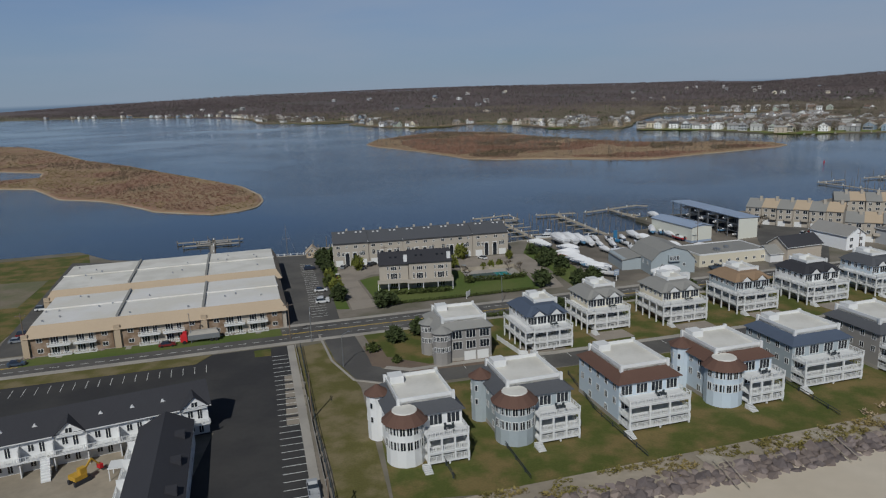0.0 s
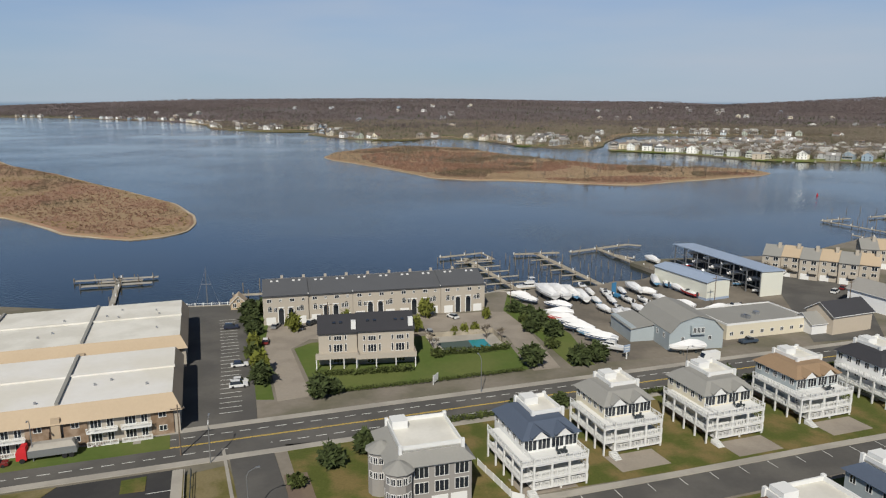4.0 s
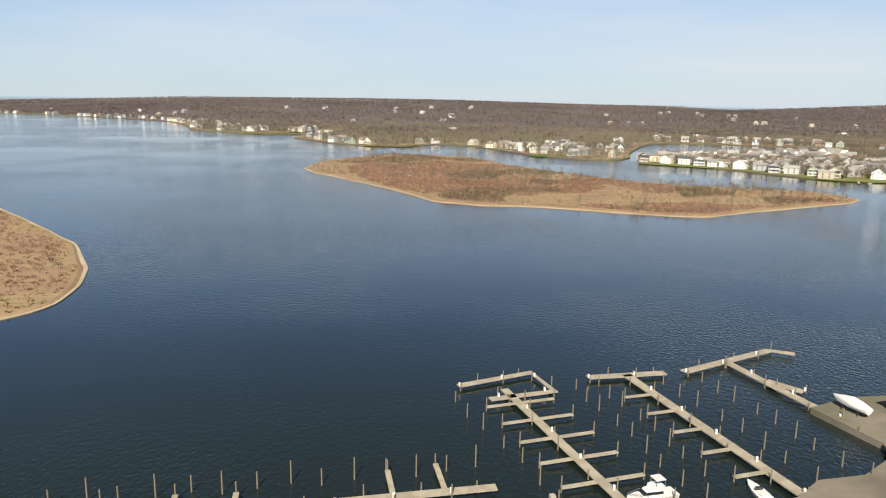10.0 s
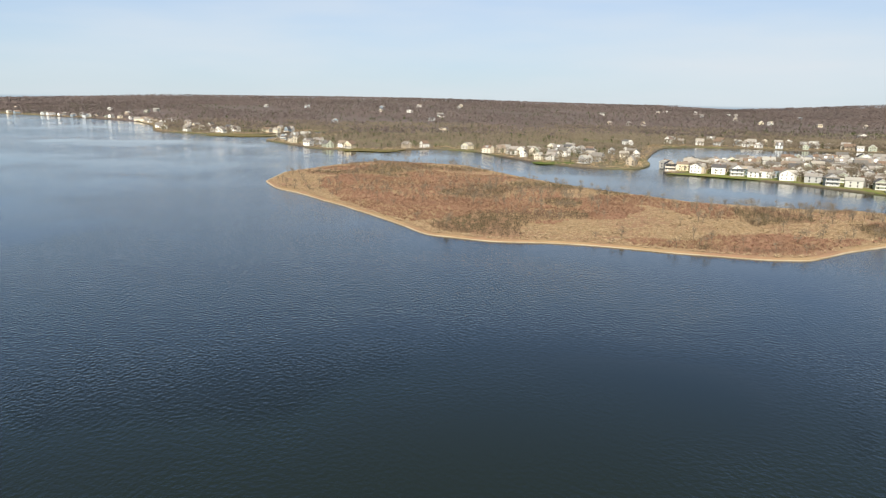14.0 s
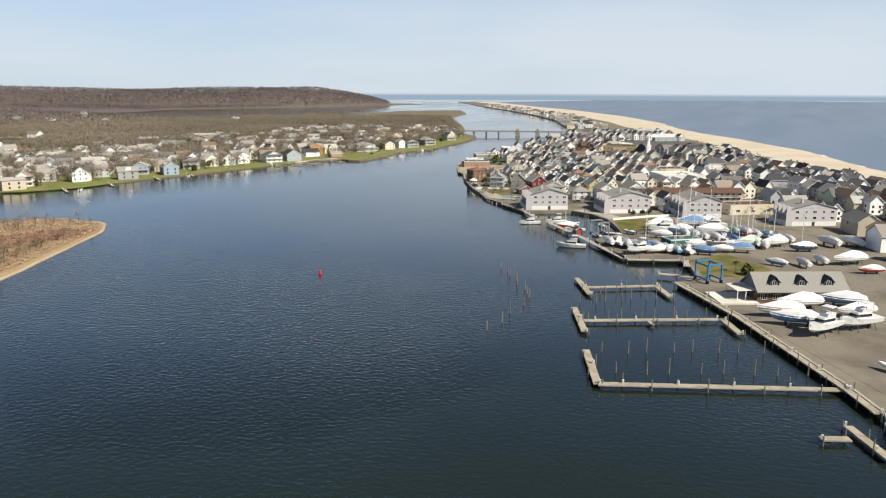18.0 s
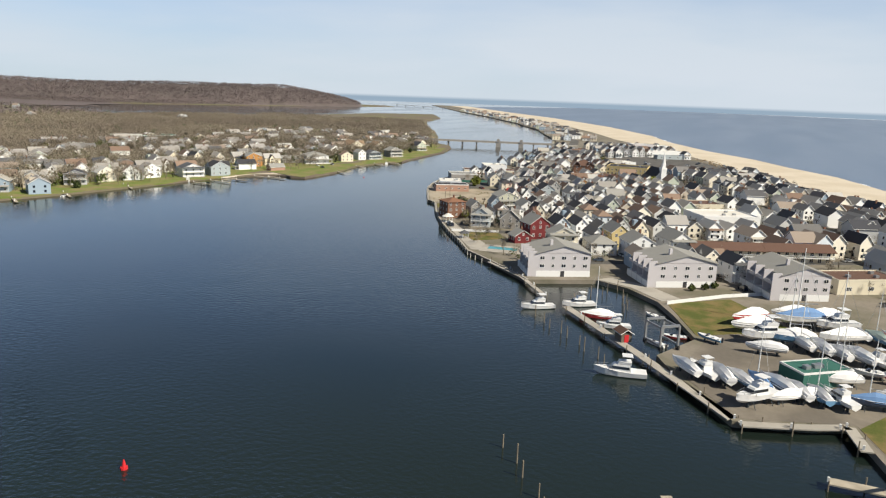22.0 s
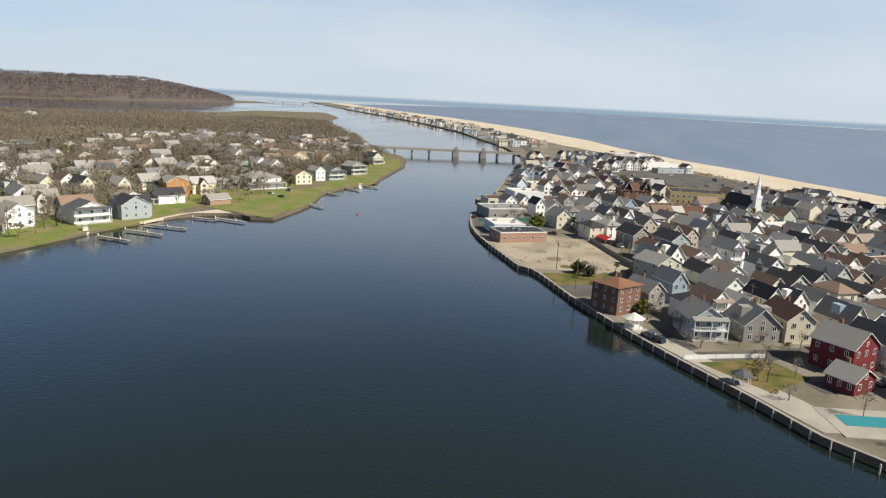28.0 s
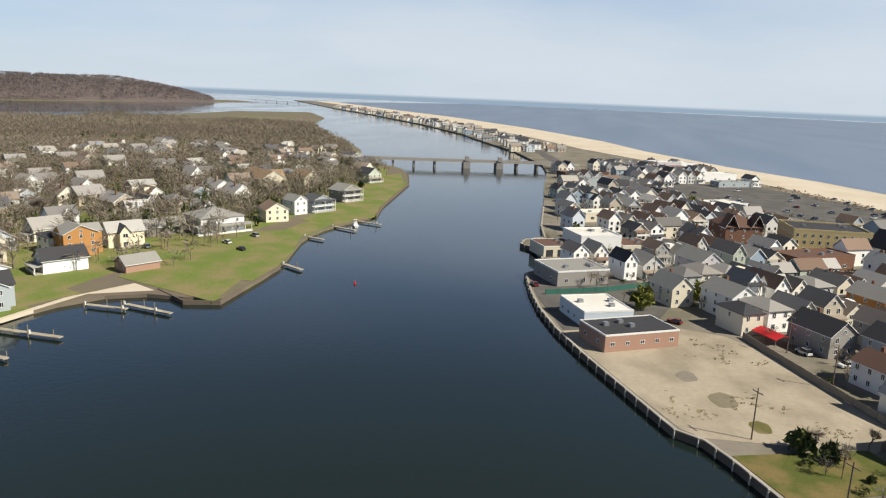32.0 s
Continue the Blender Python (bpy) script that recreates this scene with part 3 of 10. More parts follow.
def ragged(poly, step, amp, seed=0.0, inset=0.0):
    """A closed outline in short pieces, uneven by amp metres and drawn in by inset."""
    area = sum(poly[i - 1][0] * poly[i][1] - poly[i][0] * poly[i - 1][1] for i in range(len(poly)))
    sg = 1 if area > 0 else -1
    out = []
    pts = along(list(poly) + [poly[0]], step)
    xs, ys = np.array([p[0] for p in pts]), np.array([p[1] for p in pts])
    n = fbm(xs, ys, step * 4, 3 + seed) - 0.5
    m = fbm(xs, ys, step * 14, 8 + seed)
    k = len(pts)
    for i in range(k):
        ax, ay = xs[(i + 2) % k] - xs[i - 2], ys[(i + 2) % k] - ys[i - 2]
        d = math.hypot(ax, ay) + 1e-9
        o = sg * (2 * amp * n[i] + inset * (0.4 + 1.2 * m[i]))
        sx, sy = (xs[i - 1] + 2 * xs[i] + xs[(i + 1) % k]) / 4, (ys[i - 1] + 2 * ys[i] + ys[(i + 1) % k]) / 4
        out.append((sx - ay / d * o, sy + ax / d * o))
    return out


def scatter(clumps, xyz, size, width):
    """Copies of clumps at the places xyz, with their heights and widths."""
    out = []
    pick = RNG.integers(0, len(clumps), len(xyz))
    turn = RNG.uniform(0, math.tau, len(xyz))
    for k, c in enumerate(clumps):
        sel = pick == k
        if not sel.any():
            continue
        ct, st = np.cos(turn[sel])[:, None, None], np.sin(turn[sel])[:, None, None]
        s, w = size[sel][:, None, None], width[sel][:, None, None]
        x, y, z = c[None, ..., 0], c[None, ..., 1], c[None, ..., 2]
        p = np.stack([(x * ct - y * st) * w, (x * st + y * ct) * w, z * s], -1)
        out.append((p + xyz[sel][:, None, None, :]).reshape(-1, 3, 3))
    return np.concatenate(out)


def leaf_ball(n, flat=1.0):
    """n small leaves on and in an uneven round crown of radius about 0.5, standing on z = 0."""
    d = RNG.normal(size=(n, 3))
    d /= np.linalg.norm(d, axis=1)[:, None]
    lump = 0.72 + 0.28 * np.sin(5 * d[:, 0] + 2) * np.cos(4 * d[:, 1]) + 0.12 * np.sin(9 * d[:, 2] + 4 * d[:, 0])
    c = d * (0.5 * lump * RNG.uniform(0.6, 1.0, n) ** 0.5)[:, None]
    c[:, 2] = c[:, 2] * flat + 0.48 * flat
    c[:, 2] = np.maximum(c[:, 2], 0.02)
    u = RNG.normal(size=(n, 3)) * 0.075
    v = RNG.normal(size=(n, 3)) * 0.075
    return np.stack([c - u, c + u, c + v * 1.6], 1)


# ---- water and land ----
LAND = 1.5
wm = MB()
ring = 48
wm.prism([(300 + 5600 * math.cos(i * math.tau / ring), 1000 + 5600 * math.sin(i * math.tau / ring)) for i in range(ring)], -6, 0, bottom=False)
tagged(part("water", wm, WATER), "dark blue-green rippled river and sea water", "water", "", "structure")

BAY_SOUTH = [(-900, 60), (-450, 195), (-215, 276), (-175, 290), (-152, 272), (-110, 266), (-82, 270), (-61, 273), (-20, 277), (15, 284), (21, 288), (30, 286),
             (33, 291), (48, 293), (58, 296), (65, 302), (75, 304), (83, 310), (87, 315), (80, 334), (92, 340), (110, 342), (140, 345), (180, 362), (212, 384), (232, 384)]
BAY_MID = [(243, 389), (289, 415), (321, 437), (331, 432), (357, 438.5), (353.5, 446), (349, 461), (371, 476), (381, 481), (399, 473), (419, 481), (432, 487), (445, 498), (451, 510),
           (438, 533), (461, 549), (480, 561), (496, 571), (514, 585), (535, 598), (563, 613), (590, 625)]
BAY_NORTH = [(597, 629), (600, 634), (615, 641), (639, 652), (656, 659), (675, 665), (694, 669), (715, 672), (722, 668), (740, 667), (758, 670), (765, 677), (775, 676),
             (784, 668), (813, 671), (880, 673), (966, 678), (1079, 684), (1152, 694), (1300, 736), (1456, 795), (1610, 850), (1880, 975), (2360, 1235), (2700, 1440), (3900, 2090)]
OCEAN = [(3900, 1880), (2874, 1290), (2480, 1045), (1960, 775), (1600, 628), (1420, 580), (1245, 512), (1130, 452), (1040, 418), (960, 380), (780, 335), (600, 262), (300, 140), (0, 30), (-900, -270)]
DUNE = [(-900, -215), (0, 79), (81, 106), (300, 190), (500, 280), (680, 356), (800, 410), (960, 466), (1071, 505), (1213, 562), (1400, 660), (1600, 735), (1900, 870), (2362, 1115), (3900, 1985)]
SPIT = BAY_SOUTH + BAY_MID + BAY_NORTH + OCEAN
ground = part("ground", MB().prism(SPIT, -4, LAND, 0, bottom=False), URBAN)
tagged(ground, "flat sandy town ground between river and sea", "ground", "", "structure")
sheet("beach", DUNE + OCEAN, LAND - 1, LAND + 0.25, SAND, "pale wind-blown sand beach along the sea", "beach")
# wet edge of the sea and a line of foam
FOAM = material("sea_foam", (0.72, 0.73, 0.72), 0.7, scale=0.3, vary=0.2)
surf = MB()
wash = [(x + math.sin(a) * o, y - math.cos(a) * o) for k, (x, y, a) in enumerate(along(OCEAN[::-1], 14)) for o in [4 + 2.2 * math.sin(k * 1.7) + 1.6 * math.sin(k * 0.6)]]
ribbon(surf, wash, 3.4, -0.3, 0.12)
tagged(part("surf", surf, FOAM), "broken white surf along the beach", "surf", "", "stuff")

tagged(part("sea", MB().prism([(x, y) for x, y in OCEAN] + [(-900, -3800), (2400, -4300), (4700, -2600), (5600, 300), (5500, 1500)], -3, 0.06, bottom=False), SEA), "blue choppy open sea beyond the beach", "sea", "", "structure")

FAR_EAST = [(1075, 836), (1040, 800), (1006, 786), (940, 768), (835, 758), (805, 752), (789, 757), (769, 764), (740, 766), (717, 760), (696, 757), (675, 757), (651, 756), (648, 766), (656, 778),
            (648, 790), (628, 799), (606, 803), (590, 808), (560, 812), (535, 818), (500, 823), (455, 832), (405, 830), (372, 846), (360, 864), (340, 905), (319, 940), (270, 985), (236, 1001)]
FAR_COVE = [(250, 1034), (268, 1075), (300, 1126), (351, 1137), (411, 1144), (470, 1168), (520, 1193), (585, 1205), (660, 1240), (715, 1290), (700, 1350), (640, 1385), (560, 1385), (500, 1420), (420, 1435),
            (370, 1390), (330, 1310), (300, 1230), (268, 1150), (254, 1095), (228, 1046), (190, 1046), (150, 1080), (120, 1130), (70, 1270), (20, 1310), (-33, 1263), (-90, 1262), (-141, 1286), (-210, 1406),
            (-235, 1440), (-220, 1560), (-150, 1750), (-205, 1760), (-276, 1615), (-372, 1605), (-485, 1680)]
FAR_WEST = [(-573, 1920), (-720, 2200), (-951, 2380), (-1250, 2600), (-1521, 2720), (-2200, 2850), (-3600, 2950), (-3900, 4000), (-1500, 4700), (300, 4900), (1600, 4500), (1350, 4300),
            (1420, 2700), (1480, 2350), (1380, 1850), (1290, 1600), (1450, 1520), (1700, 1480), (1930, 1480), (2120, 1500), (2290, 1375), (1985, 1220), (1740, 1150), (1500, 1040), (1328, 950), (1200, 890), (1130, 868)]
MAIN = FAR_EAST + FAR_COVE + FAR_WEST
MAIN_EDGE = ragged(MAIN, 14, 2.0)
tagged(part("far_shore", MB().prism(MAIN_EDGE, -4, 1.1, 0, bottom=False), FOREST_FLOOR), "brown wooded far shore with leaf litter", "land", "", "structure")
HILL_LAND = [(1400, 2660), (1850, 2240), (2350, 2060), (2800, 1950), (3120, 1930), (3280, 2060), (3000, 2700), (2200, 3900), (1500, 4500), (1200, 4300)]
CREST = [(1250, 3400), (1500, 3200), (2000, 2780), (2420, 2510), (2790, 2310)]
tagged(part("headland_shore", MB().prism(HILL_LAND, -4, 0.9, 0, bottom=False), FOREST_FLOOR), "low brown shore under a wooded hill", "land", "", "structure")


def height(x, y):
    """Height of the land behind the shore."""
    n1 = 0.5 + 0.5 * np.sin(x * 0.0021 + 1.3) * np.cos(y * 0.0017 + x * 0.0006)
    shore = np.where(x < -485, 1820 + 0.98 * (-485 - x), 1750 + 0.12 * np.abs(x))
    h = np.clip((y - shore) / 1900, 0, 1) ** 1.2 * (46 + 16 * n1) * np.clip((2300 - x) / 600, 0, 1) * np.clip(1.18 - (x + 1500) / 6500, 0.62, 1.2)
    # the wooded headland by the sea
    d = np.full(np.shape(x), 1e9)
    for (x1, y1), (x2, y2) in zip(CREST, CREST[1:]):
        dx, dy = x2 - x1, y2 - y1
        k = np.clip(((x - x1) * dx + (y - y1) * dy) / (dx * dx + dy * dy), 0, 1)
        d = np.minimum(d, np.hypot(x - x1 - k * dx, y - y1 - k * dy))
    crest = np.clip(1 - d / 345, 0, 1) ** 0.6
    return np.maximum(h, crest * np.clip((x - 900) / 900, 0.3, 1) * (66 + 5 * np.sin(x * 0.0052) + 2.5 * np.sin(x * 0.021 + y * 0.013)))


gx, gy = np.meshgrid(np.arange(-3900, 4300, 60.0), np.arange(1500, 4800, 60.0), indexing="ij")
gz = height(gx, gy) - 1.5 + RNG.uniform(-0.4, 0.4, gx.shape)
hm = MB()
nx, ny = gx.shape
hm.v = [tuple(p) for p in np.stack([gx, gy, gz], -1).reshape(-1, 3).tolist()]
hm.f = [(i * ny + j, (i + 1) * ny + j, (i + 1) * ny + j + 1, i * ny + j + 1) for i in range(nx - 1) for j in range(ny - 1) if max(gz[i, j], gz[i + 1, j], gz[i, j + 1], gz[i + 1, j + 1]) > 1.2]
hm.m = [0] * len(hm.f)
tagged(part("wooded_hills", hm, HAZED_HILL_FLOOR), "long low wooded hills behind the shore", "hill", "", "structure")

# ---- bare woods of the far shores ----
CLUMPS = [crown_clump(34, 0.46, (0.016, 0.034), 3) for _ in range(8)]
CLUMPS_LOW = [crown_clump(12, 0.5, (0.05, 0.10), 0) for _ in range(8)]


def in_poly_np(x, y, poly):
    hit = np.zeros(len(x), bool)
    for i, (x1, y1) in enumerate(poly):
        x2, y2 = poly[i - 1]
        if y1 == y2:
            continue
        c = ((y1 > y) != (y2 > y)) & (x < (x2 - x1) * (y - y1) / (y2 - y1) + x1)
        hit ^= c
    return hit


def edge_gap(x, y, poly):
    """Distance to the outline of a plan."""
    best = np.full(len(x), 1e9)
    for i, (x1, y1) in enumerate(poly):
        x2, y2 = poly[i - 1]
        dx, dy = x2 - x1, y2 - y1
        k = np.clip(((x - x1) * dx + (y - y1) * dy) / (dx * dx + dy * dy + 1e-9), 0, 1)
        best = np.minimum(best, np.hypot(x - x1 - k * dx, y - y1 - k * dy))
    return best




def woods(n, x0, x1, y0, y1, poly, hi, clumps, keep, name, label, size, mat, wide):
    x, y = RNG.uniform(x0, x1, n), RNG.uniform(y0, y1, n)
    ok = in_poly_np(x, y, poly) & (edge_gap(x, y, poly) > hi)
    ok &= keep(x, y)
    x, y = x[ok], y[ok]
    z = np.maximum(height(x, y) - 1.5, 1.0)
    s = RNG.uniform(size[0], size[1], len(x))
    return tri_stuff(name, scatter(clumps, np.stack([x, y, z], -1), s, s * RNG.uniform(wide[0], wide[1], len(x))), mat, label, "woods")


def patchy(x, y):
    return (np.sin(x * 0.011 + 2) * np.cos(y * 0.009) + 0.7 * np.sin(x * 0.031 + y * 0.023) > -0.75)


GREEN_POINT = [(640, 752), (650, 800), (670, 846), (702, 848), (730, 800), (780, 795), (760, 760)]
TOWNLESS = [(380, 820), (620, 800), (1000, 780), (1060, 830), (900, 1000), (700, 1080), (560, 1060), (380, 1040), (240, 1050), (240, 990)]
woods(24000, 240, 1600, 790, 1700, MAIN, 14, CLUMPS, lambda x, y: patchy(x, y) & (x + 0.35 * (y - 850) < 1500) & (~in_poly_np(x, y, TOWNLESS) | (RNG.random(len(x)) < 0.45)), "bare_woods", "bare grey-brown winter trees inland of the river town", (5.5, 10.5), TWIG, (0.75, 1.1))
woods(15000, -760, 760, 1060, 2100, MAIN, 9, CLUMPS, patchy, "bare_woods", "bare brown winter trees behind the shore houses", (7, 12), TWIG, (0.75, 1.1))
woods(46000, -3700, 2000, 1600, 3600, MAIN, 25, CLUMPS_LOW, lambda x, y: patchy(x * 0.5, y * 0.5) & (x < 1500), "bare_woods", "distant bare winter woods", (8, 13), TWIG_HAZED, (1.0, 1.5))
woods(15000, -3800, 2300, 3200, 4700, MAIN, 20, CLUMPS_LOW, lambda x, y: height(x, y) > 8, "bare_woods", "grey-brown woods on the low hills", (11, 16), TWIG_HAZED, (1.2, 1.9))
woods(36000, 1150, 3300, 1950, 3600, HILL_LAND, 6, CLUMPS_LOW, lambda x, y: height(x, y) > 0, "bare_woods", "grey-brown woods over the headland", (10, 15), TWIG_HAZED, (1.0, 1.5))

woods(15000, 640, 1640, 860, 1560, MAIN, 10, CLUMPS, lambda x, y: ~in_poly_np(x, y, TOWNLESS) & (fbm(x, y, 90, 2.0) > 0.34), "bare_woods", "bare olive-brown winter woods behind the village", (7, 12), TWIG, (0.8, 1.15))

RICH = [crown_clump(120, 0.44, (0.006, 0.014), 6) for _ in range(7)]
woods(4700, 240, 1150, 800, 1100, MAIN, 24, RICH, lambda x, y: in_poly_np(x, y, TOWNLESS) & ~in_poly_np(x, y, GREEN_POINT), "bare_woods", "bare street and garden trees among the village houses", (7, 13.5), TWIG, (0.9, 1.25))


def in_woods_evergreen(n, x0, x1, y0, y1):
    x, y = RNG.uniform(x0, x1, n), RNG.uniform(y0, y1, n)
    ok = in_poly_np(x, y, MAIN) & (edge_gap(x, y, MAIN) > 15)
    x, y = x[ok], y[ok]
    s = RNG.uniform(4, 9, len(x))
    balls = [leaf_ball(40, 1.2) * np.array([1.0, 1.0, 1.0]) for _ in range(4)]
    tri_stuff("evergreens", scatter(balls, np.stack([x, y, np.maximum(height(x, y) - 1.5, 1.0)], -1), s, s * RNG.uniform(0.5, 0.8, len(x))), LEAF, "dark evergreens scattered among the bare trees", "evergreens")


in_woods_evergreen(2600, -700, 1600, 790, 2000)
vx, vy = RNG.uniform(260, 1150, 2600), RNG.uniform(800, 1100, 2600)
ok = in_poly_np(vx, vy, MAIN) & (edge_gap(vx, vy, MAIN) > 16) & (fbm(vx, vy, 60, 6.0) > 0.5) & ~in_poly_np(vx, vy, GREEN_POINT)
tri_stuff("garden_evergreens", scatter([leaf_ball(70, 1.1) for _ in range(5)], np.stack([vx, vy, np.full(len(vx), 1.0)], -1)[ok], RNG.uniform(3, 9, ok.sum()), RNG.uniform(2.5, 6, ok.sum())), HEDGE, "olive-green garden evergreens between the village houses", "evergreens")
in_woods_evergreen(5200, -2600, 1500, 1500, 3600)

# ---- islands ----
ISLE_MID = [(-127, 900), (-110, 855), (-92, 832), (-50, 767), (-9, 692), (0, 672), (32, 655), (60, 653), (83, 647), (113, 633), (150, 618), (172, 617), (200, 636), (234, 653), (275, 675), (303, 689), (321, 708),
            (318, 742), (285, 768), (251, 774), (190, 800), (165, 835), (143, 858), (115, 905), (93, 948), (70, 1010), (45, 1065), (-44, 1100), (-85, 1050), (-124, 975)]
ISLE_WEST = [(-150, 389), (-136, 397), (-129, 413), (-133, 440), (-143, 469), (-171, 517), (-225, 578), (-274, 630), (-343, 707), (-430, 790), (-560, 950), (-672, 1074), (-900, 1200), (-1000, 1050), (-800, 850), (-560, 740),
             (-462, 690), (-413, 668), (-390, 622), (-420, 606), (-520, 600), (-540, 560), (-380, 548), (-345, 538), (-289, 474), (-250, 459), (-209, 424), (-191, 405), (-167, 396)]


def island(poly, name, label, seed):
    tagged(part(name, MB().prism(ragged(poly, 5, 0.9, seed), -2, 0.3, 0, bottom=False), ISLE_SAND), label + ", sandy rim", "island", "", "structure")
    tagged(part("island_marsh", MB().prism(ragged(poly, 5, 1.2, seed, 0.9), 0.1, 0.9, 0, bottom=False, top=ragged(poly, 5, 1.2, seed, 2.6)), MARSH), label + ", tan reeds", "marsh", "", "structure")


island(ISLE_MID, "island", "low marsh island in the river", 1.0)
island(ISLE_WEST, "island", "marsh point with reeds and shrubs", 5.0)


def marsh_growth(poly, n, seed, reed, bare=0.39):
    """Tan reeds round the edge and in glades, russet shrubs in broad beds, dark thickets and bare trees among them."""
    xs, ys = [p[0] for p in poly], [p[1] for p in poly]
    x, y = RNG.uniform(min(xs), max(xs), n), RNG.uniform(min(ys), max(ys), n)
    near = RNG.random(n) < np.clip(1.25 - (y - min(ys)) / 600, 0.25, 1)
    x, y = x[near], y[near]
    gap = edge_gap(x, y, poly)
    ok = in_poly_np(x, y, poly) & (gap > 3.5)
    x, y, gap = x[ok], y[ok], gap[ok]
    f = fbm(x, y, 80, seed, 3) + 0.10 * np.clip(gap / 40 - 0.6, -0.6, 0.5)
    g = fbm(x, y, 58, seed + 4, 2)
    low = [twig_clump(9, 1.4, 1.0, 0.0, (0.05, 0.12)) for _ in range(6)]
    bed = [twig_clump(12, 1.4, 1.0, 0.05, (0.03, 0.08)) for _ in range(6)]
    xyz = np.stack([x, y, np.full(len(x), 0.75)], -1)
    dark = (g > 0.63) & (gap > 9)
    red = (f > bare) & (gap > 3 + 9 * fbm(x, y, 40, seed + 9)) & ~dark
    tan = ~dark & ~red
    for sel, kit, hs, ws, mat, name, lab, cat in ((tan, low, (0.5, 1.3), (1.6, 3.4), reed, "reeds", "dry tan reeds", "reeds"), (red, bed, (0.8, 1.9), (1.6, 3.2), SHRUB_RED, "marsh_shrubs", "russet leafless marsh shrubs", "shrubs")):
        k = int(sel.sum())
        tri_stuff(name, scatter(kit, xyz[sel], RNG.uniform(*hs, k), RNG.uniform(*ws, k)), mat, lab, cat)
    pick = dark & (RNG.random(len(x)) < 0.85)
    k = int(pick.sum())
    tri_stuff("thicket", scatter([crown_clump(26, 0.55, (0.016, 0.04), 2) for _ in range(5)], xyz[pick], RNG.uniform(1.6, 4.2, k), RNG.uniform(2.0, 4.4, k)), SHRUB_DARK, "dark bare thickets on the marsh", "shrubs")
    return x, y, gap, g


ix, iy, ig, ih = marsh_growth(ISLE_MID, 62000, 1.0, REED)
marsh_growth(ISLE_WEST, 90000, 2.6, REED_OLIVE, 0.53)
# taller bare trees on the island, most of them along its far side
sel = (ig > 5) & (RNG.random(len(ix)) < np.where((iy > 770 - 0.2 * ix) & (ih > 0.45), 0.035, 0.004) + np.where((ix > 90) & (ig < 30), 0.012, 0))
tri_stuff("island_trees", scatter([crown_clump(60, 0.42, (0.008, 0.02), 5) for _ in range(5)], np.stack([ix, iy, np.full(len(ix), 0.6)], -1)[sel], RNG.uniform(4, 10, sel.sum()), RNG.uniform(4, 8, sel.sum())), TWIG, "thin bare trees on the marsh island", "trees")
# tan marsh fringe of the cove and its points
fx, fy = RNG.uniform(-1300, 760, 60000), RNG.uniform(1000, 2600, 60000)
fg = edge_gap(fx, fy, MAIN)
ok = in_poly_np(fx, fy, MAIN) & (fg < 22 + 34 * (0.5 + 0.5 * np.sin(fx * 0.013 + fy * 0.01))) & (fg > 2)
tri_stuff("reeds", scatter([twig_clump(14, 1.4, 1.0, 0.0, (0.05, 0.12)) for _ in range(4)], np.stack([fx, fy, np.full(len(fx), 1.0)], -1)[ok], RNG.uniform(0.8, 2.0, ok.sum()), RNG.uniform(4, 8, ok.sum())), REED, "tan marsh fringe along the cove", "reeds")
lx, ly = RNG.uniform(1150, 1850, 900), RNG.uniform(850, 1330, 900)
ok = in_poly_np(lx, ly, MAIN)
# marsh along the far river bank
tri_stuff("reeds", scatter([twig_clump(12, 1.4, 1.0, 0.0) for _ in range(4)], np.stack([lx, ly, np.full(len(lx), 1.0)], -1)[ok], RNG.uniform(1.5, 3, ok.sum()), RNG.uniform(4, 9, ok.sum())), REED, "tan marsh reeds along the far bank", "reeds")

# ---- roads and paved ground ----
ROAD = [(-900, -97), (-300, 93), (-90, 159), (-10, 184), (80, 213), (133, 229), (300, 290), (480, 365), (650, 440), (820, 515), (980, 600), (1090, 655), (1180, 680), (1300, 705), (1456, 760), (1610, 812), (1890, 940), (2360, 1195), (3800, 2010)]
road = tagged(part("road", ribbon(MB(), ROAD, 12.6, LAND - 0.5, LAND + 0.06), ASPHALT), "grey asphalt main road with worn lanes", "road", "", "structure")
mk = MB()
for x, y, a in along(ROAD[:9], 3.0):
    for o, w, m in ((-0.16, 0.13, 1), (0.16, 0.13, 1)):
        px, py = x - math.sin(a) * o, y + math.cos(a) * o
        c, s = math.cos(a) * 1.5, math.sin(a) * 1.5
        n = (-math.sin(a) * w / 2, math.cos(a) * w / 2)
        mk.prism([(px - c - n[0], py - s - n[1]), (px + c - n[0], py + s - n[1]), (px + c + n[0], py + s + n[1]), (px - c + n[0], py - s + n[1])], LAND + 0.05, LAND + 0.075, m)
for o in (-3.6, 3.6):
    for x, y, a in along(offset(ROAD, o)[:9], 3.6):
        c, s, n = math.cos(a) * 1.1, math.sin(a) * 1.1, (-math.sin(a) * 0.09, math.cos(a) * 0.09)
        mk.prism([(x - c - n[0], y - s - n[1]), (x + c - n[0], y + s - n[1]), (x + c + n[0], y + s + n[1]), (x - c + n[0], y - s + n[1])], LAND + 0.05, LAND + 0.075, 0)
part("lane_marking", mk, [PAINT_W, PAINT_Y], road)
for side in (7.3, -7.3):
    tagged(part("pavement", ribbon(MB(), offset(ROAD, side)[:9], 1.9, LAND - 0.5, LAND + 0.16), CONCRETE), "pale concrete pavement with raised kerb", "pavement", "", "structure")
STREET = [(-37, 172), (-30, 152), (-24, 141), (-14, 138), (3, 143), (22, 147.5), (45, 154.5), (74, 163.5), (111, 174.5), (220, 213)]
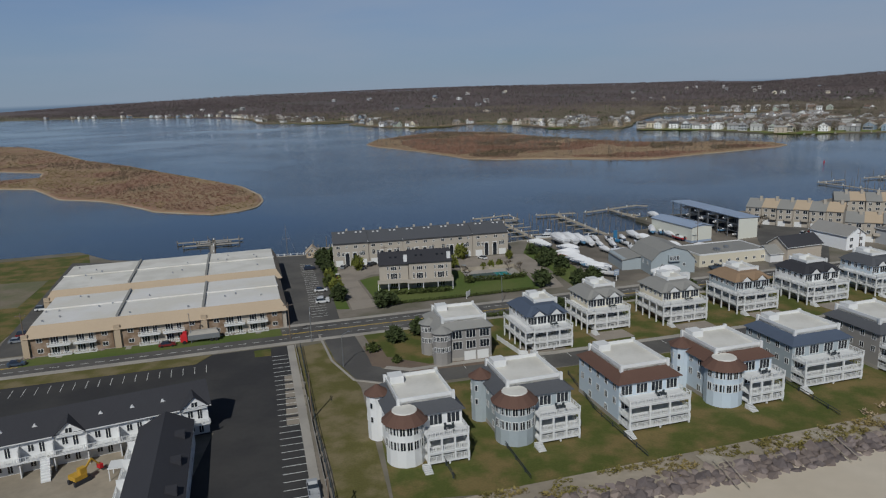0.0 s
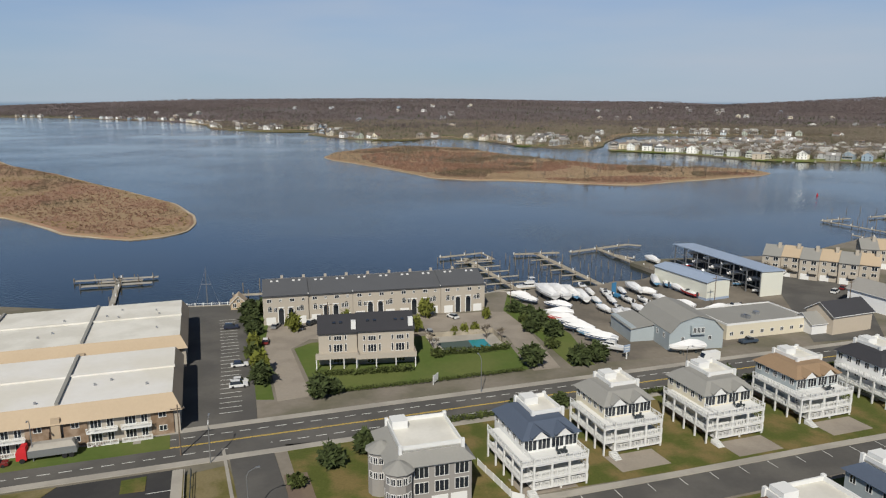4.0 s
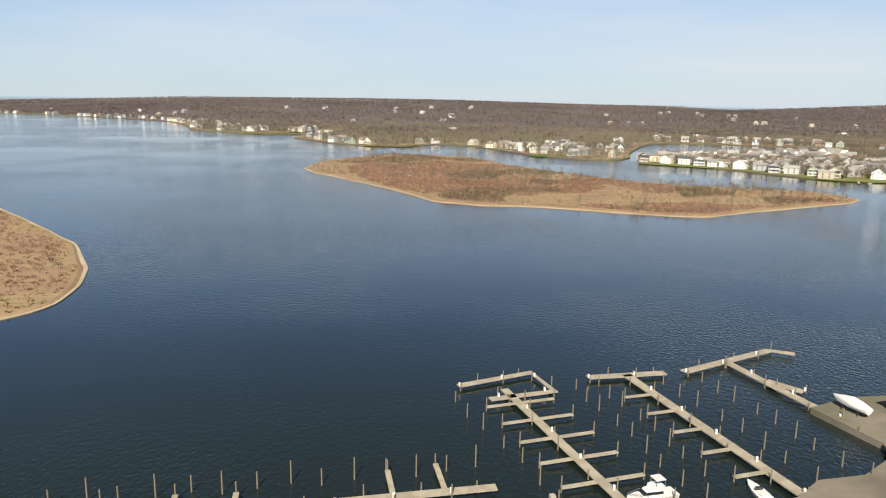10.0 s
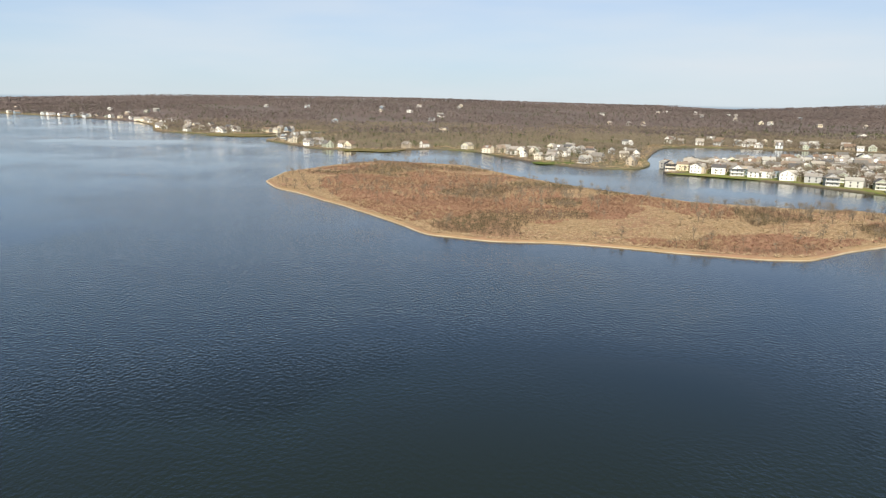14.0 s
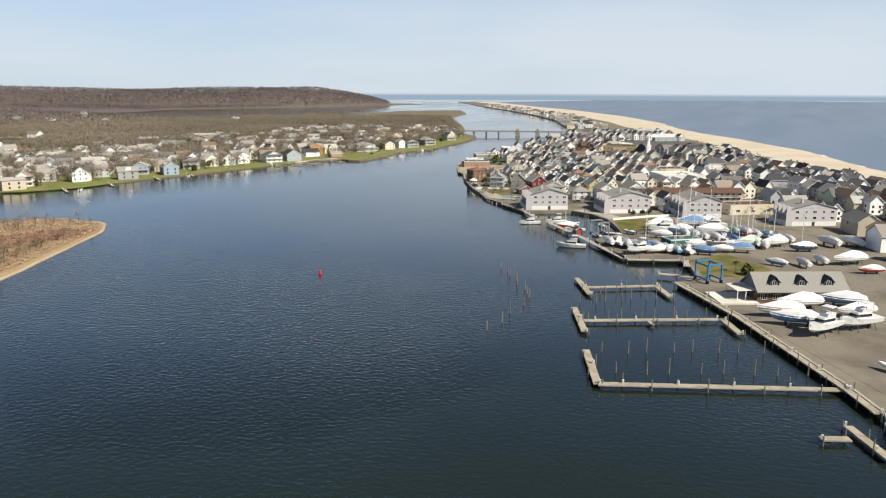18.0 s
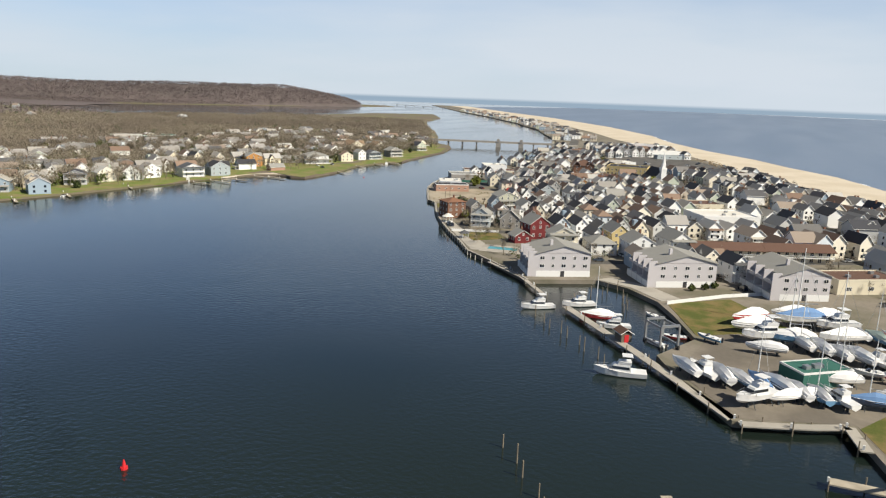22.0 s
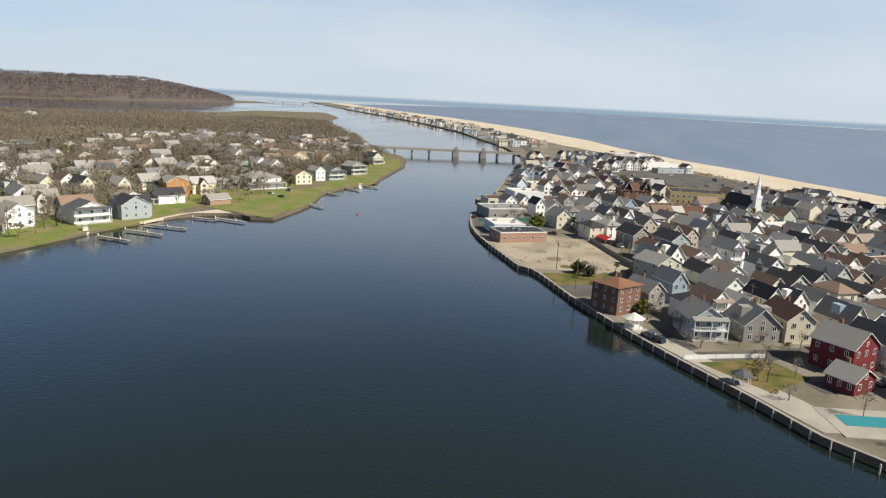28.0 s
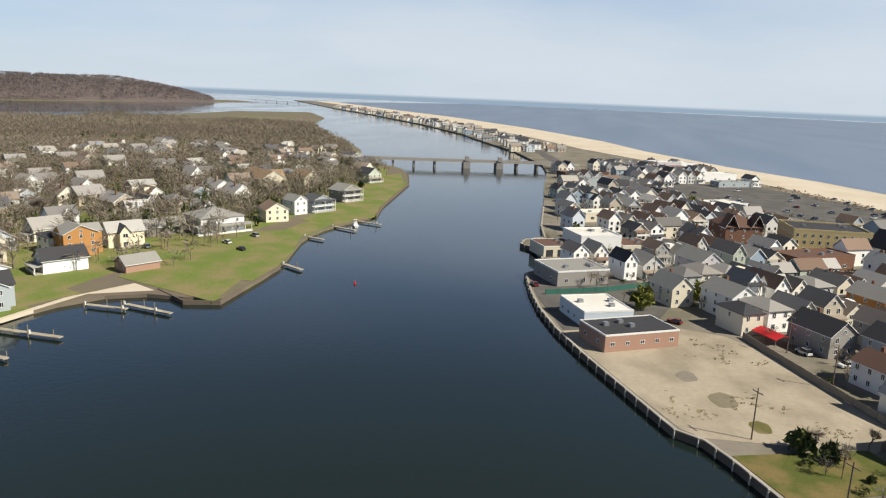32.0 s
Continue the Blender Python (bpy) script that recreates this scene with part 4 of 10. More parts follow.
tagged(part("side_street", ribbon(MB(), STREET, 8.2, LAND - 0.5, LAND + 0.085), ASPHALT), "dark asphalt side street between the beach houses", "road", "", "structure")
tagged(part("pavement", ribbon(MB(), offset(STREET, 5.1)[2:], 1.7, LAND - 0.5, LAND + 0.18), CONCRETE), "pale kerb along the side street", "pavement", "", "structure")
tagged(part("pavement", ribbon(MB(), offset(STREET, -4.9)[:4], 0.6, LAND - 0.5, LAND + 0.18), CONCRETE), "pale kerb along the side street", "pavement", "", "structure")
sm = MB()
for x, y, a in along(offset(STREET, 2.6)[3:], 6.6):
    n = (math.cos(a) * 0.06, math.sin(a) * 0.06)
    e = (-math.sin(a) * 1.3, math.cos(a) * 1.3)
    sm.prism([(x - n[0] - e[0], y - n[1] - e[1]), (x + n[0] - e[0], y + n[1] - e[1]), (x + n[0] + e[0], y + n[1] + e[1]), (x - n[0] + e[0], y - n[1] + e[1])], LAND + 0.06, LAND + 0.10)
part("stall_marking", sm, PAINT_W, road)

# condominium car park and field at the river
sheet("parking_lot", [(-54, 178), (-38, 183), (-62, 271), (-82, 269)], LAND - 0.5, LAND + 0.07, ASPHALT, "asphalt car park beside the condominiums", "car park")
sheet("parking_lot", [(-128, 157), (-119, 160), (-149, 268), (-166, 268)], LAND - 0.5, LAND + 0.07, ASPHALT, "narrow asphalt car park by the field", "car park")
sheet("field", [(-168, 285), (-155, 262), (-131, 160), (-300, 108), (-420, 190), (-205, 272)], LAND - 0.5, LAND + 0.05, GRASS, "rough green field by the river", "field")
sheet("dirt_patch", [(-185, 235), (-160, 240), (-150, 205), (-190, 195)], LAND - 0.5, LAND + 0.09, SOIL, "bare brown soil in the field", "soil")
sheet("lawn", [(-54, 176.5), (-52, 170.5), (-116, 150.5), (-118, 156.5)], LAND - 0.5, LAND + 0.10, LAWN, "green lawn in front of the condominiums", "lawn")
# motel car park
sheet("parking_lot", [(-69, 156), (-48, 162.5), (-19, 60), (-46, 60), (-52, 112), (-62, 146), (-130, 126), (-130, 137)], LAND - 0.5, LAND + 0.05, LOT, "dark asphalt motel car park", "car park")
sheet("parking_lot", [(-62, 146), (-52, 112), (-140, 84), (-140, 124)], LAND - 0.5, LAND + 0.046, LOT, "dark asphalt motel forecourt", "car park")
sheet("grass_verge", [(-67, 156.5), (-69, 150), (-135, 129.5), (-135, 136)], LAND - 0.5, LAND + 0.14, DRYGRASS, "rough grass verge along the road", "verge")
sheet("grass_verge", [(-56.5, 158.5), (-55, 154), (-51, 155), (-52.5, 160)], LAND - 0.5, LAND + 0.14, GRASS, "small grass island in the car park", "verge")
sheet("sand_court", [(-130, 92), (-62, 107), (-52, 70), (-130, 60)], LAND - 0.5, LAND + 0.05, LOT_SAND, "pale sand court behind the motel", "sand")
st = MB()
for i in range(26):
    x, y = -50.5 + i * 0.76, 154 - i * 2.68
    st.beam((x, y, LAND + 0.075), (x + 4.9, y + 1.5, LAND + 0.075), 0.12, 0.03)
for i in range(24):
    x, y = -66 - i * 2.62, 149 - i * 0.83
    st.beam((x, y, LAND + 0.075), (x + 1.6, y - 4.6, LAND + 0.075), 0.11, 0.03)
for i in range(26):
    x, y = -42.4 - i * 0.79, 188 + i * 2.7
    st.beam((x, y, LAND + 0.09), (x - 4.6, y - 1.4, LAND + 0.09), 0.11, 0.03)
part("stall_marking", st, PAINT_W, road)
PATCH = material("concrete_patch", (0.27, 0.235, 0.185), 0.9, scale=0.8, vary=0.18)
for i in range(6):
    x, y = -44.4 + i * 1.15, 141 - i * 4.6
    sheet("concrete_patch", [(x, y), (x + 4.2, y + 1.2), (x + 5.1, y - 2.2), (x + 0.9, y - 3.4)], LAND - 0.3, LAND + 0.066, PATCH, "square concrete repair in the car park", "patch")
sheet("grass_verge", [(-46.5, 160), (-39, 164), (-25, 133), (-14, 88), (-8, 62), (-17, 62), (-25, 96)], LAND - 0.5, LAND + 0.07, DRYGRASS, "worn dry grass strip beside the street", "verge")
sheet("footpath", [(-48.6, 162), (-46.8, 162.6), (-17.5, 62), (-19.3, 62)], LAND - 0.5, LAND + 0.12, CONCRETE, "long concrete footpath beside the car park", "pavement")
# gardens of the beach houses
sheet("lawn", [(-22, 130), (-13, 86), (10, 89), (85, 116), (200, 160), (190, 200), (74, 158), (3, 137), (-14, 132)], LAND - 0.5, LAND + 0.06, GRASS, "patchy green back gardens above the sea wall", "lawn")
sheet("lawn", [(-30, 172), (-22, 148), (-13, 144.5), (45, 161), (111, 181), (200, 212), (190, 240), (133, 219), (80, 204.5), (-10, 175.5)], LAND - 0.5, LAND + 0.06, GRASS, "green front gardens", "lawn")
sheet("driveway", [(-24, 161), (-21, 152), (-10, 146.5), (6, 151), (9, 147), (-13, 142), (-24, 146), (-28, 160)], LAND - 0.4, LAND + 0.10, BROWN_PAVER, "curving brown paved driveway", "driveway")
for (x, y) in ((14, 152), (33, 160), (57, 165.5), (80, 174), (103, 181)):
    sheet("driveway", [(x, y), (x + 10, y + 3.2), (x + 8, y + 9), (x - 2, y + 5.8)], LAND - 0.4, LAND + 0.10, PAVER, "paved driveway to a garage", "driveway")
# townhouse grounds
sheet("driveway", [(-29, 196), (-36, 193), (-46, 226), (-53, 246), (16, 263), (24, 262), (31, 213), (24, 211), (20, 238), (6, 244), (-5, 241), (-36, 236), (-40, 228)], LAND - 0.5, LAND + 0.05, PAVER, "grey paved drive and court of the townhouses", "driveway")
sheet("lawn", [(-39, 228), (-28, 196.5), (23, 212), (19, 236), (6, 240), (-35, 233)], LAND - 0.5, LAND + 0.09, LAWN, "bright mown lawn round the duplex", "lawn")
sheet("lawn", [(21, 264), (28, 240), (34, 214), (40, 215), (38, 240), (24, 284)], LAND - 0.5, LAND + 0.09, LAWN, "green strip beside the boatyard", "lawn")
sheet("lawn", [(-37, 194), (-41, 194), (-62, 268), (-54, 268), (-47, 226)], LAND - 0.5, LAND + 0.09, LAWN, "green strip beside the townhouse drive", "lawn")
sheet("pool_terrace", [(-3, 237), (16, 241), (19, 229), (0, 224)], LAND - 0.3, LAND + 0.13, CONCRETE, "pale terrace round the pool", "terrace")
# boatyard and marina ground
sheet("boatyard_ground", [(40, 216), (37, 244), (24, 284), (35, 290), (60, 296), (84, 308), (86, 316), (108, 334), (122, 290), (108, 245), (66, 222)], LAND - 0.5, LAND + 0.04, YARD, "grey gravel boatyard", "yard")
sheet("car_park", [(122, 290), (108, 334), (135, 338), (170, 310), (140, 262), (128, 236), (105, 232)], LAND - 0.5, LAND + 0.045, ASPHALT, "asphalt court of the river townhouses", "car park")
sheet("boatyard_ground", [(243, 383), (321, 435), (331.5, 430.5), (358, 437.5), (355, 446.5), (350.5, 460), (372, 475), (400, 470), (440, 470), (410, 370), (300, 330), (235, 360)], LAND - 0.5, LAND + 0.04, YARD, "grey gravel marina yard", "yard")
sheet("lawn", [(333, 430), (356.5, 437), (374, 426), (354, 408), (339, 414)], LAND - 0.5, LAND + 0.08, GRASS, "grass by the marina haul-out", "lawn")
sheet("lawn", [(402, 473), (431, 484), (446, 466), (418, 448)], LAND - 0.5, LAND + 0.08, GRASS, "grass beside the boat basin", "lawn")
sheet("footpath", [(433, 486), (446, 497), (452, 510), (458, 505), (452, 492), (438, 480)], LAND - 0.5, LAND + 0.10, CONCRETE, "concrete quay round the basin", "pavement")
# empty lot, park and streets by the bend of the river
sheet("sand_lot", [(598, 629.3), (601, 633), (615.5, 640.2), (639.5, 651.2), (655, 657.5), (668, 628), (664, 614), (652, 605), (609, 590), (600, 598)], LAND - 0.5, LAND + 0.06, LOT_SAND, "empty pale sand lot by the river wall", "lot")
sheet("lot", [(655, 657), (690, 667), (714, 670), (728, 640), (700, 622), (668, 632)], LAND - 0.5, LAND + 0.055, ASPHALT, "cracked asphalt yard by the river", "lot")
sheet("lawn", [(577, 618), (592, 625), (601, 599), (588, 594)], LAND - 0.5, LAND + 0.09, GRASS, "small riverside lawn", "lawn")
sheet("lot", [(563, 612), (576, 618), (586, 596), (573, 590)], LAND - 0.5, LAND + 0.08, ASPHALT, "small asphalt lot by the river", "lot")
sheet("quay", [(484, 553), (482, 560), (514, 583), (534, 596), (537, 592), (517, 578), (498, 560)], LAND - 0.5, LAND + 0.10, CONCRETE, "pale concrete quay", "pavement")
sheet("lawn", [(500, 566), (513, 580), (522, 563), (512, 555)], LAND - 0.5, LAND + 0.14, GRASS, "quayside lawn behind a white wall", "lawn")
sheet("parking_lot", [(850, 500), (985, 590), (1060, 600), (1060, 520), (985, 478), (880, 450)], LAND - 0.5, LAND + 0.05, ASPHALT, "large beach car park", "car park")
sheet("lot", [(740, 640), (800, 660), (830, 600), (770, 590)], LAND - 0.5, LAND + 0.05, ASPHALT, "asphalt in front of the fire station", "lot")
# gardens on the far bank
sheet("village_ground", [(372, 852), (460, 846), (540, 826), (630, 806), (660, 805), (760, 790), (940, 785), (1030, 810), (1100, 880), (1000, 1000), (820, 1060), (700, 1080), (560, 1060), (420, 1040), (262, 1060), (260, 1010), (330, 948)], 0.6, 1.14, VILLAGE_GRASS, "patchy lawns and verges of the far-bank village", "ground")
sheet("lawn", [(650, 758), (658, 780), (665, 800), (700, 800), (745, 790), (760, 768), (740, 768), (700, 764)], 0.6, 1.2, VILLAGE_GRASS, "green lawns on the river point", "lawn")
sheet("lawn", [(400, 833), (455, 839), (545, 832), (600, 815), (645, 798), (650, 812), (600, 838), (520, 852), (400, 856)], 0.6, 1.19, VILLAGE_GRASS, "green waterside gardens", "lawn")
sheet("lawn", [(770, 767), (805, 756), (835, 762), (940, 772), (1000, 790), (960, 800), (850, 782), (780, 782)], 0.6, 1.19, VILLAGE_GRASS, "green waterside gardens", "lawn")
sheet("lawn", [(240, 1000), (322, 942), (362, 866), (372, 848), (400, 850), (350, 930), (280, 1000)], 0.6, 1.19, VILLAGE_GRASS, "green waterside gardens", "lawn")
for bank in (FAR_EAST[3:12], FAR_EAST[16:26]):
    tagged(part("lawn", ribbon(MB(), offset(bank, -7.4), 13.6, 0.6, 1.215), VILLAGE_GRASS), "mown waterside lawns down to the river wall", "lawn", "", "structure")
sheet("sand_bank", [(612, 803), (640, 799), (660, 790), (655, 780), (645, 796), (615, 801)], 0.3, 1.23, SAND, "narrow sandy river beach", "beach")
for k, (cx, cy, r, mat, lab) in enumerate(((760, 1000, 60, GRASS, "open green field"), (900, 980, 80, GRASS, "open green field"), (620, 940, 25, LAWN, "village green"), (1050, 900, 60, DRYGRASS, "rough meadow"), (150, 1100, 26, LAWN, "green point lawn"), (-60, 1260, 40, DRYGRASS, "tan meadow"), (-300, 1570, 60, DRYGRASS, "tan meadow"))):
    sheet("meadow", [(cx + r * (1 + 0.25 * math.sin(3 * i + k)) * math.cos(i * 0.524), cy + 0.6 * r * (1 + 0.25 * math.cos(2 * i + k)) * math.sin(i * 0.524)) for i in range(12)], 0.6, 1.16, mat, lab + " among the houses", "meadow")


# ---- sea wall ----
berm = [(-60, 60), (10, 84), (81, 108), (220, 160)]
tagged(part("sea_wall_berm", ribbon(MB(), offset(berm, 1.5), 6, LAND - 0.5, LAND + 1.3), LOT_SAND), "sandy crest of the sea wall", "sea wall", "", "structure")
rw = thing("riprap_wall", "brown boulder riprap sea wall below the gardens", "sea wall")
rocks = []
for kk in range(7):
    mbr = MB()
    bm = bmesh.new()
    bmesh.ops.create_icosphere(bm, subdivisions=1, radius=1)
    rr = random.Random(kk)
    for vv in bm.verts:
        vv.co *= rr.uniform(0.75, 1.15)
        vv.co.z *= 0.75
    me_ = bpy.data.meshes.new("rock")
    bm.to_mesh(me_)
    bm.free()
    me_.materials.append(ROCK)
    rocks.append(me_)
rr = random.Random(5)
n_rock = 0
for x, y, a in along([(-10, 77), (11, 84), (81, 107.5), (160, 137)], 1.7):
    for row in range(4):
        if n_rock >= 300:
            break
        o = -0.4 - row * 1.3 + rr.uniform(-0.3, 0.3)
        s = rr.uniform(1.0, 1.75)
        ob = part("rock", rocks[rr.randrange(7)], None, rw, at=pose(x - math.sin(a) * o, y + math.cos(a) * o, LAND + 0.9 - row * 0.33, rr.uniform(-40, 40), rr.uniform(-40, 40), rr.uniform(0, 360)) @ Matrix.Diagonal((s, s * 0.9, s * 0.8, 1)))
        n_rock += 1


bx_, by_ = [], []
for x, y, a in along(berm, 0.5):
    for _ in range(3):
        o = 1.5 + rr.uniform(-2.8, 2.8)
        bx_.append(x - math.sin(a) * o)
        by_.append(y + math.cos(a) * o)
bx_, by_ = np.array(bx_), np.array(by_)
ok = fbm(bx_, by_, 5, 4.0) > 0.42
TUFT = material("dune_tuft", (0.15, 0.13, 0.035), 0.95, scale=0.4, vary=0.5, second=(0.24, 0.185, 0.07), island=0.5)
tri_stuff("dune_plants", scatter([twig_clump(14, 1.5, 1.0, 0.0, (0.06, 0.14)) for _ in range(5)], np.stack([bx_, by_, np.full(len(bx_), LAND + 1.25)], -1)[ok], RNG.uniform(0.3, 0.8, ok.sum()), RNG.uniform(0.8, 1.8, ok.sum())), TUFT, "ochre-green dune plants on the sea wall crest", "dune plants")


# ---- kits ----
WINDOWS = {}


def window(parent, x, y, z, w, h, turn=0.0, arched=False, name="window"):
    """A framed pane in a wall; it faces local -y, turned by turn degrees."""
    key = (round(w, 2), round(h, 2), arched)
    if key not in WINDOWS:
        mb, f = MB(), 0.09
        n = 1 if w <= 0.7 else 2 if w <= 1.9 else 3
        pw = (w - f * (n + 1)) / n
        xs = [-w / 2]
        for _ in range(n):
            xs += [xs[-1] + f, xs[-1] + f + pw]
        xs.append(w / 2)
        zs = [0, f, h - f, h]
        mb.v = [(x, -0.07, z) for z in zs for x in xs]
        c = len(xs)
        for r in range(3):
            for q in range(c - 1):
                cell = (r * c + q, r * c + q + 1, (r + 1) * c + q + 1, (r + 1) * c + q)
                if r == 1 and q % 2 == 1:
                    k = len(mb.v)
                    mb.v += [(mb.v[i][0], -0.025, mb.v[i][2]) for i in cell]
                    mb.f.append((k, k + 1, k + 2, k + 3))
                    mb.m.append(1)
                    for e in range(4):
                        mb.f.append((cell[e], cell[(e + 1) % 4], k + (e + 1) % 4, k + e))
                        mb.m.append(0)
                else:
                    mb.f.append(cell)
                    mb.m.append(0)
        k = len(mb.v)
        out = [0, c - 1, 4 * c - 1, 3 * c]
        mb.v += [(mb.v[i][0], 0.03, mb.v[i][2]) for i in out]
        for e in range(4):
            mb.f.append((out[e], out[(e + 1) % 4], k + (e + 1) % 4, k + e))
            mb.m.append(0)
        if arched:
            a = [out[3], out[2]]
            k = len(mb.v)
            mb.v += [(w * 0.22, -0.07, h + w * 0.26), (-w * 0.22, -0.07, h + w * 0.26)]
            mb.f.append((a[0], a[1], k, k + 1))
            mb.m.append(1)
        WINDOWS[key] = mb.mesh("window", [TRIM, GLASS])
    return part(name, WINDOWS[key], None, parent, at=pose(x, y, z, 0, 0, turn))


def gable_roof(w, d, z0, z1, over=0.45, t=0.22, y0=0.0):
    """Two sloping plates, ridge along y, over a plan w wide from y0 to y0 + d."""
    s = (z1 - z0) / (w / 2)
    e = z0 - over * s
    mb = MB()
    a, b = y0 - over, y0 + d + over
    for sg in (-1, 1):
        mb.slab([(0, a, z1 + t), (sg * (w / 2 + over), a, e + t), (sg * (w / 2 + over), b, e + t), (0, b, z1 + t)], t, 0, 1)
    return mb


def gable_walls(w, d, z0, z1, y0=0.0, base=-0.6):
    mb = MB()
    for y in (y0, y0 + d):
        mb.face([(-w / 2, y, base), (w / 2, y, base), (w / 2, y, z0), (0, y, z1), (-w / 2, y, z0)])
    for x in (-w / 2, w / 2):
        mb.face([(x, y0, base), (x, y0 + d, base), (x, y0 + d, z0), (x, y0, z0)])
    return mb


def hip_roof(w, d, z0, z1, over=0.5, y0=0.0):
    mb = MB()
    W, a, b = w / 2 + over, y0 - over, y0 + d + over
    r = max((b - a) / 2 - W, 0.3)
    m = (a + b) / 2
    k = [(-W, a, z0), (W, a, z0), (W, b, z0), (-W, b, z0)]
    p, q = (0, m - r, z1), (0, m + r, z1)
    for f in ([k[0], k[1], p], [k[1], k[2], q, p], [k[2], k[3], q], [k[3], k[0], p, q]):
        mb.face(f)
    mb.prism([(-W, a), (W, a), (W, b), (-W, b)], z0 - 0.2, z0)
    return mb


def railing(mb, p, q, z, h=1.0, mi=0, step=1.6):
    """Top and bottom rails, posts and thin balusters read as a light screen."""
    d = math.hypot(q[0] - p[0], q[1] - p[1])
    n = max(1, round(d / step))
    mb.beam((p[0], p[1], z + h), (q[0], q[1], z + h), 0.11, 0.09, mi)
    mb.beam((p[0], p[1], z + 0.12), (q[0], q[1], z + 0.12), 0.07, 0.07, mi)
    for i in range(n + 1):
        x, y = p[0] + (q[0] - p[0]) * i / n, p[1] + (q[1] - p[1]) * i / n
        mb.box(x - 0.06, y - 0.06, z, x + 0.06, y + 0.06, z + h + 0.08, mi)
    m = max(1, round(d / 0.42))
    for i in range(m):
        x, y = p[0] + (q[0] - p[0]) * (i + 0.5) / m, p[1] + (q[1] - p[1]) * (i + 0.5) / m
        mb.box(x - 0.03, y - 0.03, z + 0.1, x + 0.03, y + 0.03, z + h, mi)
    return mb


def town_house(kind, w, d, eave, ridge, rich=2, wall=None, roof=None, label="", at=None, name="house"):
    """A small timber house; its gable front faces local -y."""
    wall, roof = wall or HOUSE_WALL, roof or HOUSE_ROOF
    h = thing(name, label or "narrow two-storey timber house with shingle roof", "house", at)
    floors = 3 if eave > 7 else 2 if eave > 4.5 else 1
    if kind == "hip":
        part("wall", MB().box(-w / 2, 0, -0.6, w / 2, d, eave), wall, h)
        part("roof", hip_roof(w, d, eave + 0.2, ridge), roof, h)
    else:
        part("wall", gable_walls(w, d, eave, ridge), wall, h)
        part("roof", gable_roof(w, d, eave, ridge), roof, h)
    fh = eave / floors
    for k in range(floors):
        z = k * fh + fh * 0.36
        n = 2 if w < 9.5 else 3
        for i in range(n):
            x = (i + 0.5) * w / n - w / 2
            if not (k == 0 and kind == "porch" and i == 0):
                window(h, x, 0, z, 1.15, 1.5)
            if rich > 2:
                window(h, x, d, z, 1.1, 1.4, 180)
        ns = 3 if rich > 1 else 2 if rich else 1
        for i in range(ns):
            y = (i + 0.5) * d / ns
            if k or rich > 1:
                window(h, -w / 2, y, z, 1.0, 1.4, -90)
            if rich > 1 and k:
                window(h, w / 2, y, z, 1.0, 1.4, 90)
    if kind != "hip" and ridge - eave > 2:
        window(h, 0, 0, eave + 0.25, 1.0, 1.15)
    if kind in ("porch", "double"):
        part("door", MB().box(-w / 4 - 0.5, -0.08, 0.4, -w / 4 + 0.5, 0.02, 2.5), TRIM, h)
        for lev in range(2 if kind == "double" else 1):
            z = 0.4 + lev * fh
            pd = 2.1
            dk = MB().box(-w / 2, -pd, z - 0.2 if lev else -0.6, w / 2, 0, z)
            pf_ = part("porch_floor", dk, TRIM if lev else CONCRETE, h)
            rl = MB()
            railing(rl, (-w / 2 + 0.1, -pd + 0.08), (w / 2 - 0.1, -pd + 0.08), z, 0.95)
            part("railing", rl, TRIM, pf_)
            for x in (-w / 2 + 0.15, 0, w / 2 - 0.15) if rich else (-w / 2 + 0.15, w / 2 - 0.15):
                part("post", MB().box(x - 0.1, -pd + 0.02, z, x + 0.1, -pd + 0.22, z + fh - 0.25), TRIM, h)
        z = 0.3 + fh * (2 if kind == "double" else 1)
        part("porch_roof", MB().slab([(-w / 2 - 0.2, 0, z + 0.55), (-w / 2 - 0.2, -pd - 0.25, z), (w / 2 + 0.2, -pd - 0.25, z), (w / 2 + 0.2, 0, z + 0.55)], 0.16), roof, h)
    if kind == "cross":
        ww, x1 = w * 0.55, w / 2 + 2.4
        cw = MB()
        y0, y1 = d * 0.25, d * 0.25 + ww
        for x in (x1, -w / 2 - 0.0):
            cw.face([(x, y0, -0.6), (x, y1, -0.6), (x, y1, eave), (x, (y0 + y1) / 2, ridge - 0.5), (x, y0, eave)])
        for y in (y0, y1):
            cw.face([(0, y, -0.6), (x1, y, -0.6), (x1, y, eave), (0, y, eave)])
        part("wing_wall", cw, wall, h)
        wr = MB()
        for y in (y0 - 0.4, y1 + 0.4):
            ez = eave - 0.4 * (ridge - 0.5 - eave) / (ww / 2)
            wr.slab([(x1 + 0.4, (y0 + y1) / 2, ridge - 0.3), (x1 + 0.4, y, ez + 0.2), (0, y, ez + 0.2), (0, (y0 + y1) / 2, ridge - 0.3)], 0.2)
        part("wing_roof", wr, roof, h)
        for k in range(floors):
            window(h, x1, (y0 + y1) / 2, k * fh + fh * 0.36, 1.7, 1.5, 90)
    if kind == "dormer":
        for sg in (-1, 1):
            dm = MB().box(sg * w * 0.12 if sg > 0 else -w * 0.42, d * 0.35, eave, w * 0.42 if sg > 0 else -w * 0.12, d * 0.6, ridge - 0.5)
            part("dormer", dm, wall, h)
            window(h, sg * w * 0.42, d * 0.475, eave + 0.5, 1.3, 1.0, 90 * sg)
    if rich > 1:
        part("chimney", MB().box(w * 0.14, d * 0.7, eave, w * 0.14 + 0.7, d * 0.7 + 0.8, ridge + 0.9), BRICK, h)
    return h


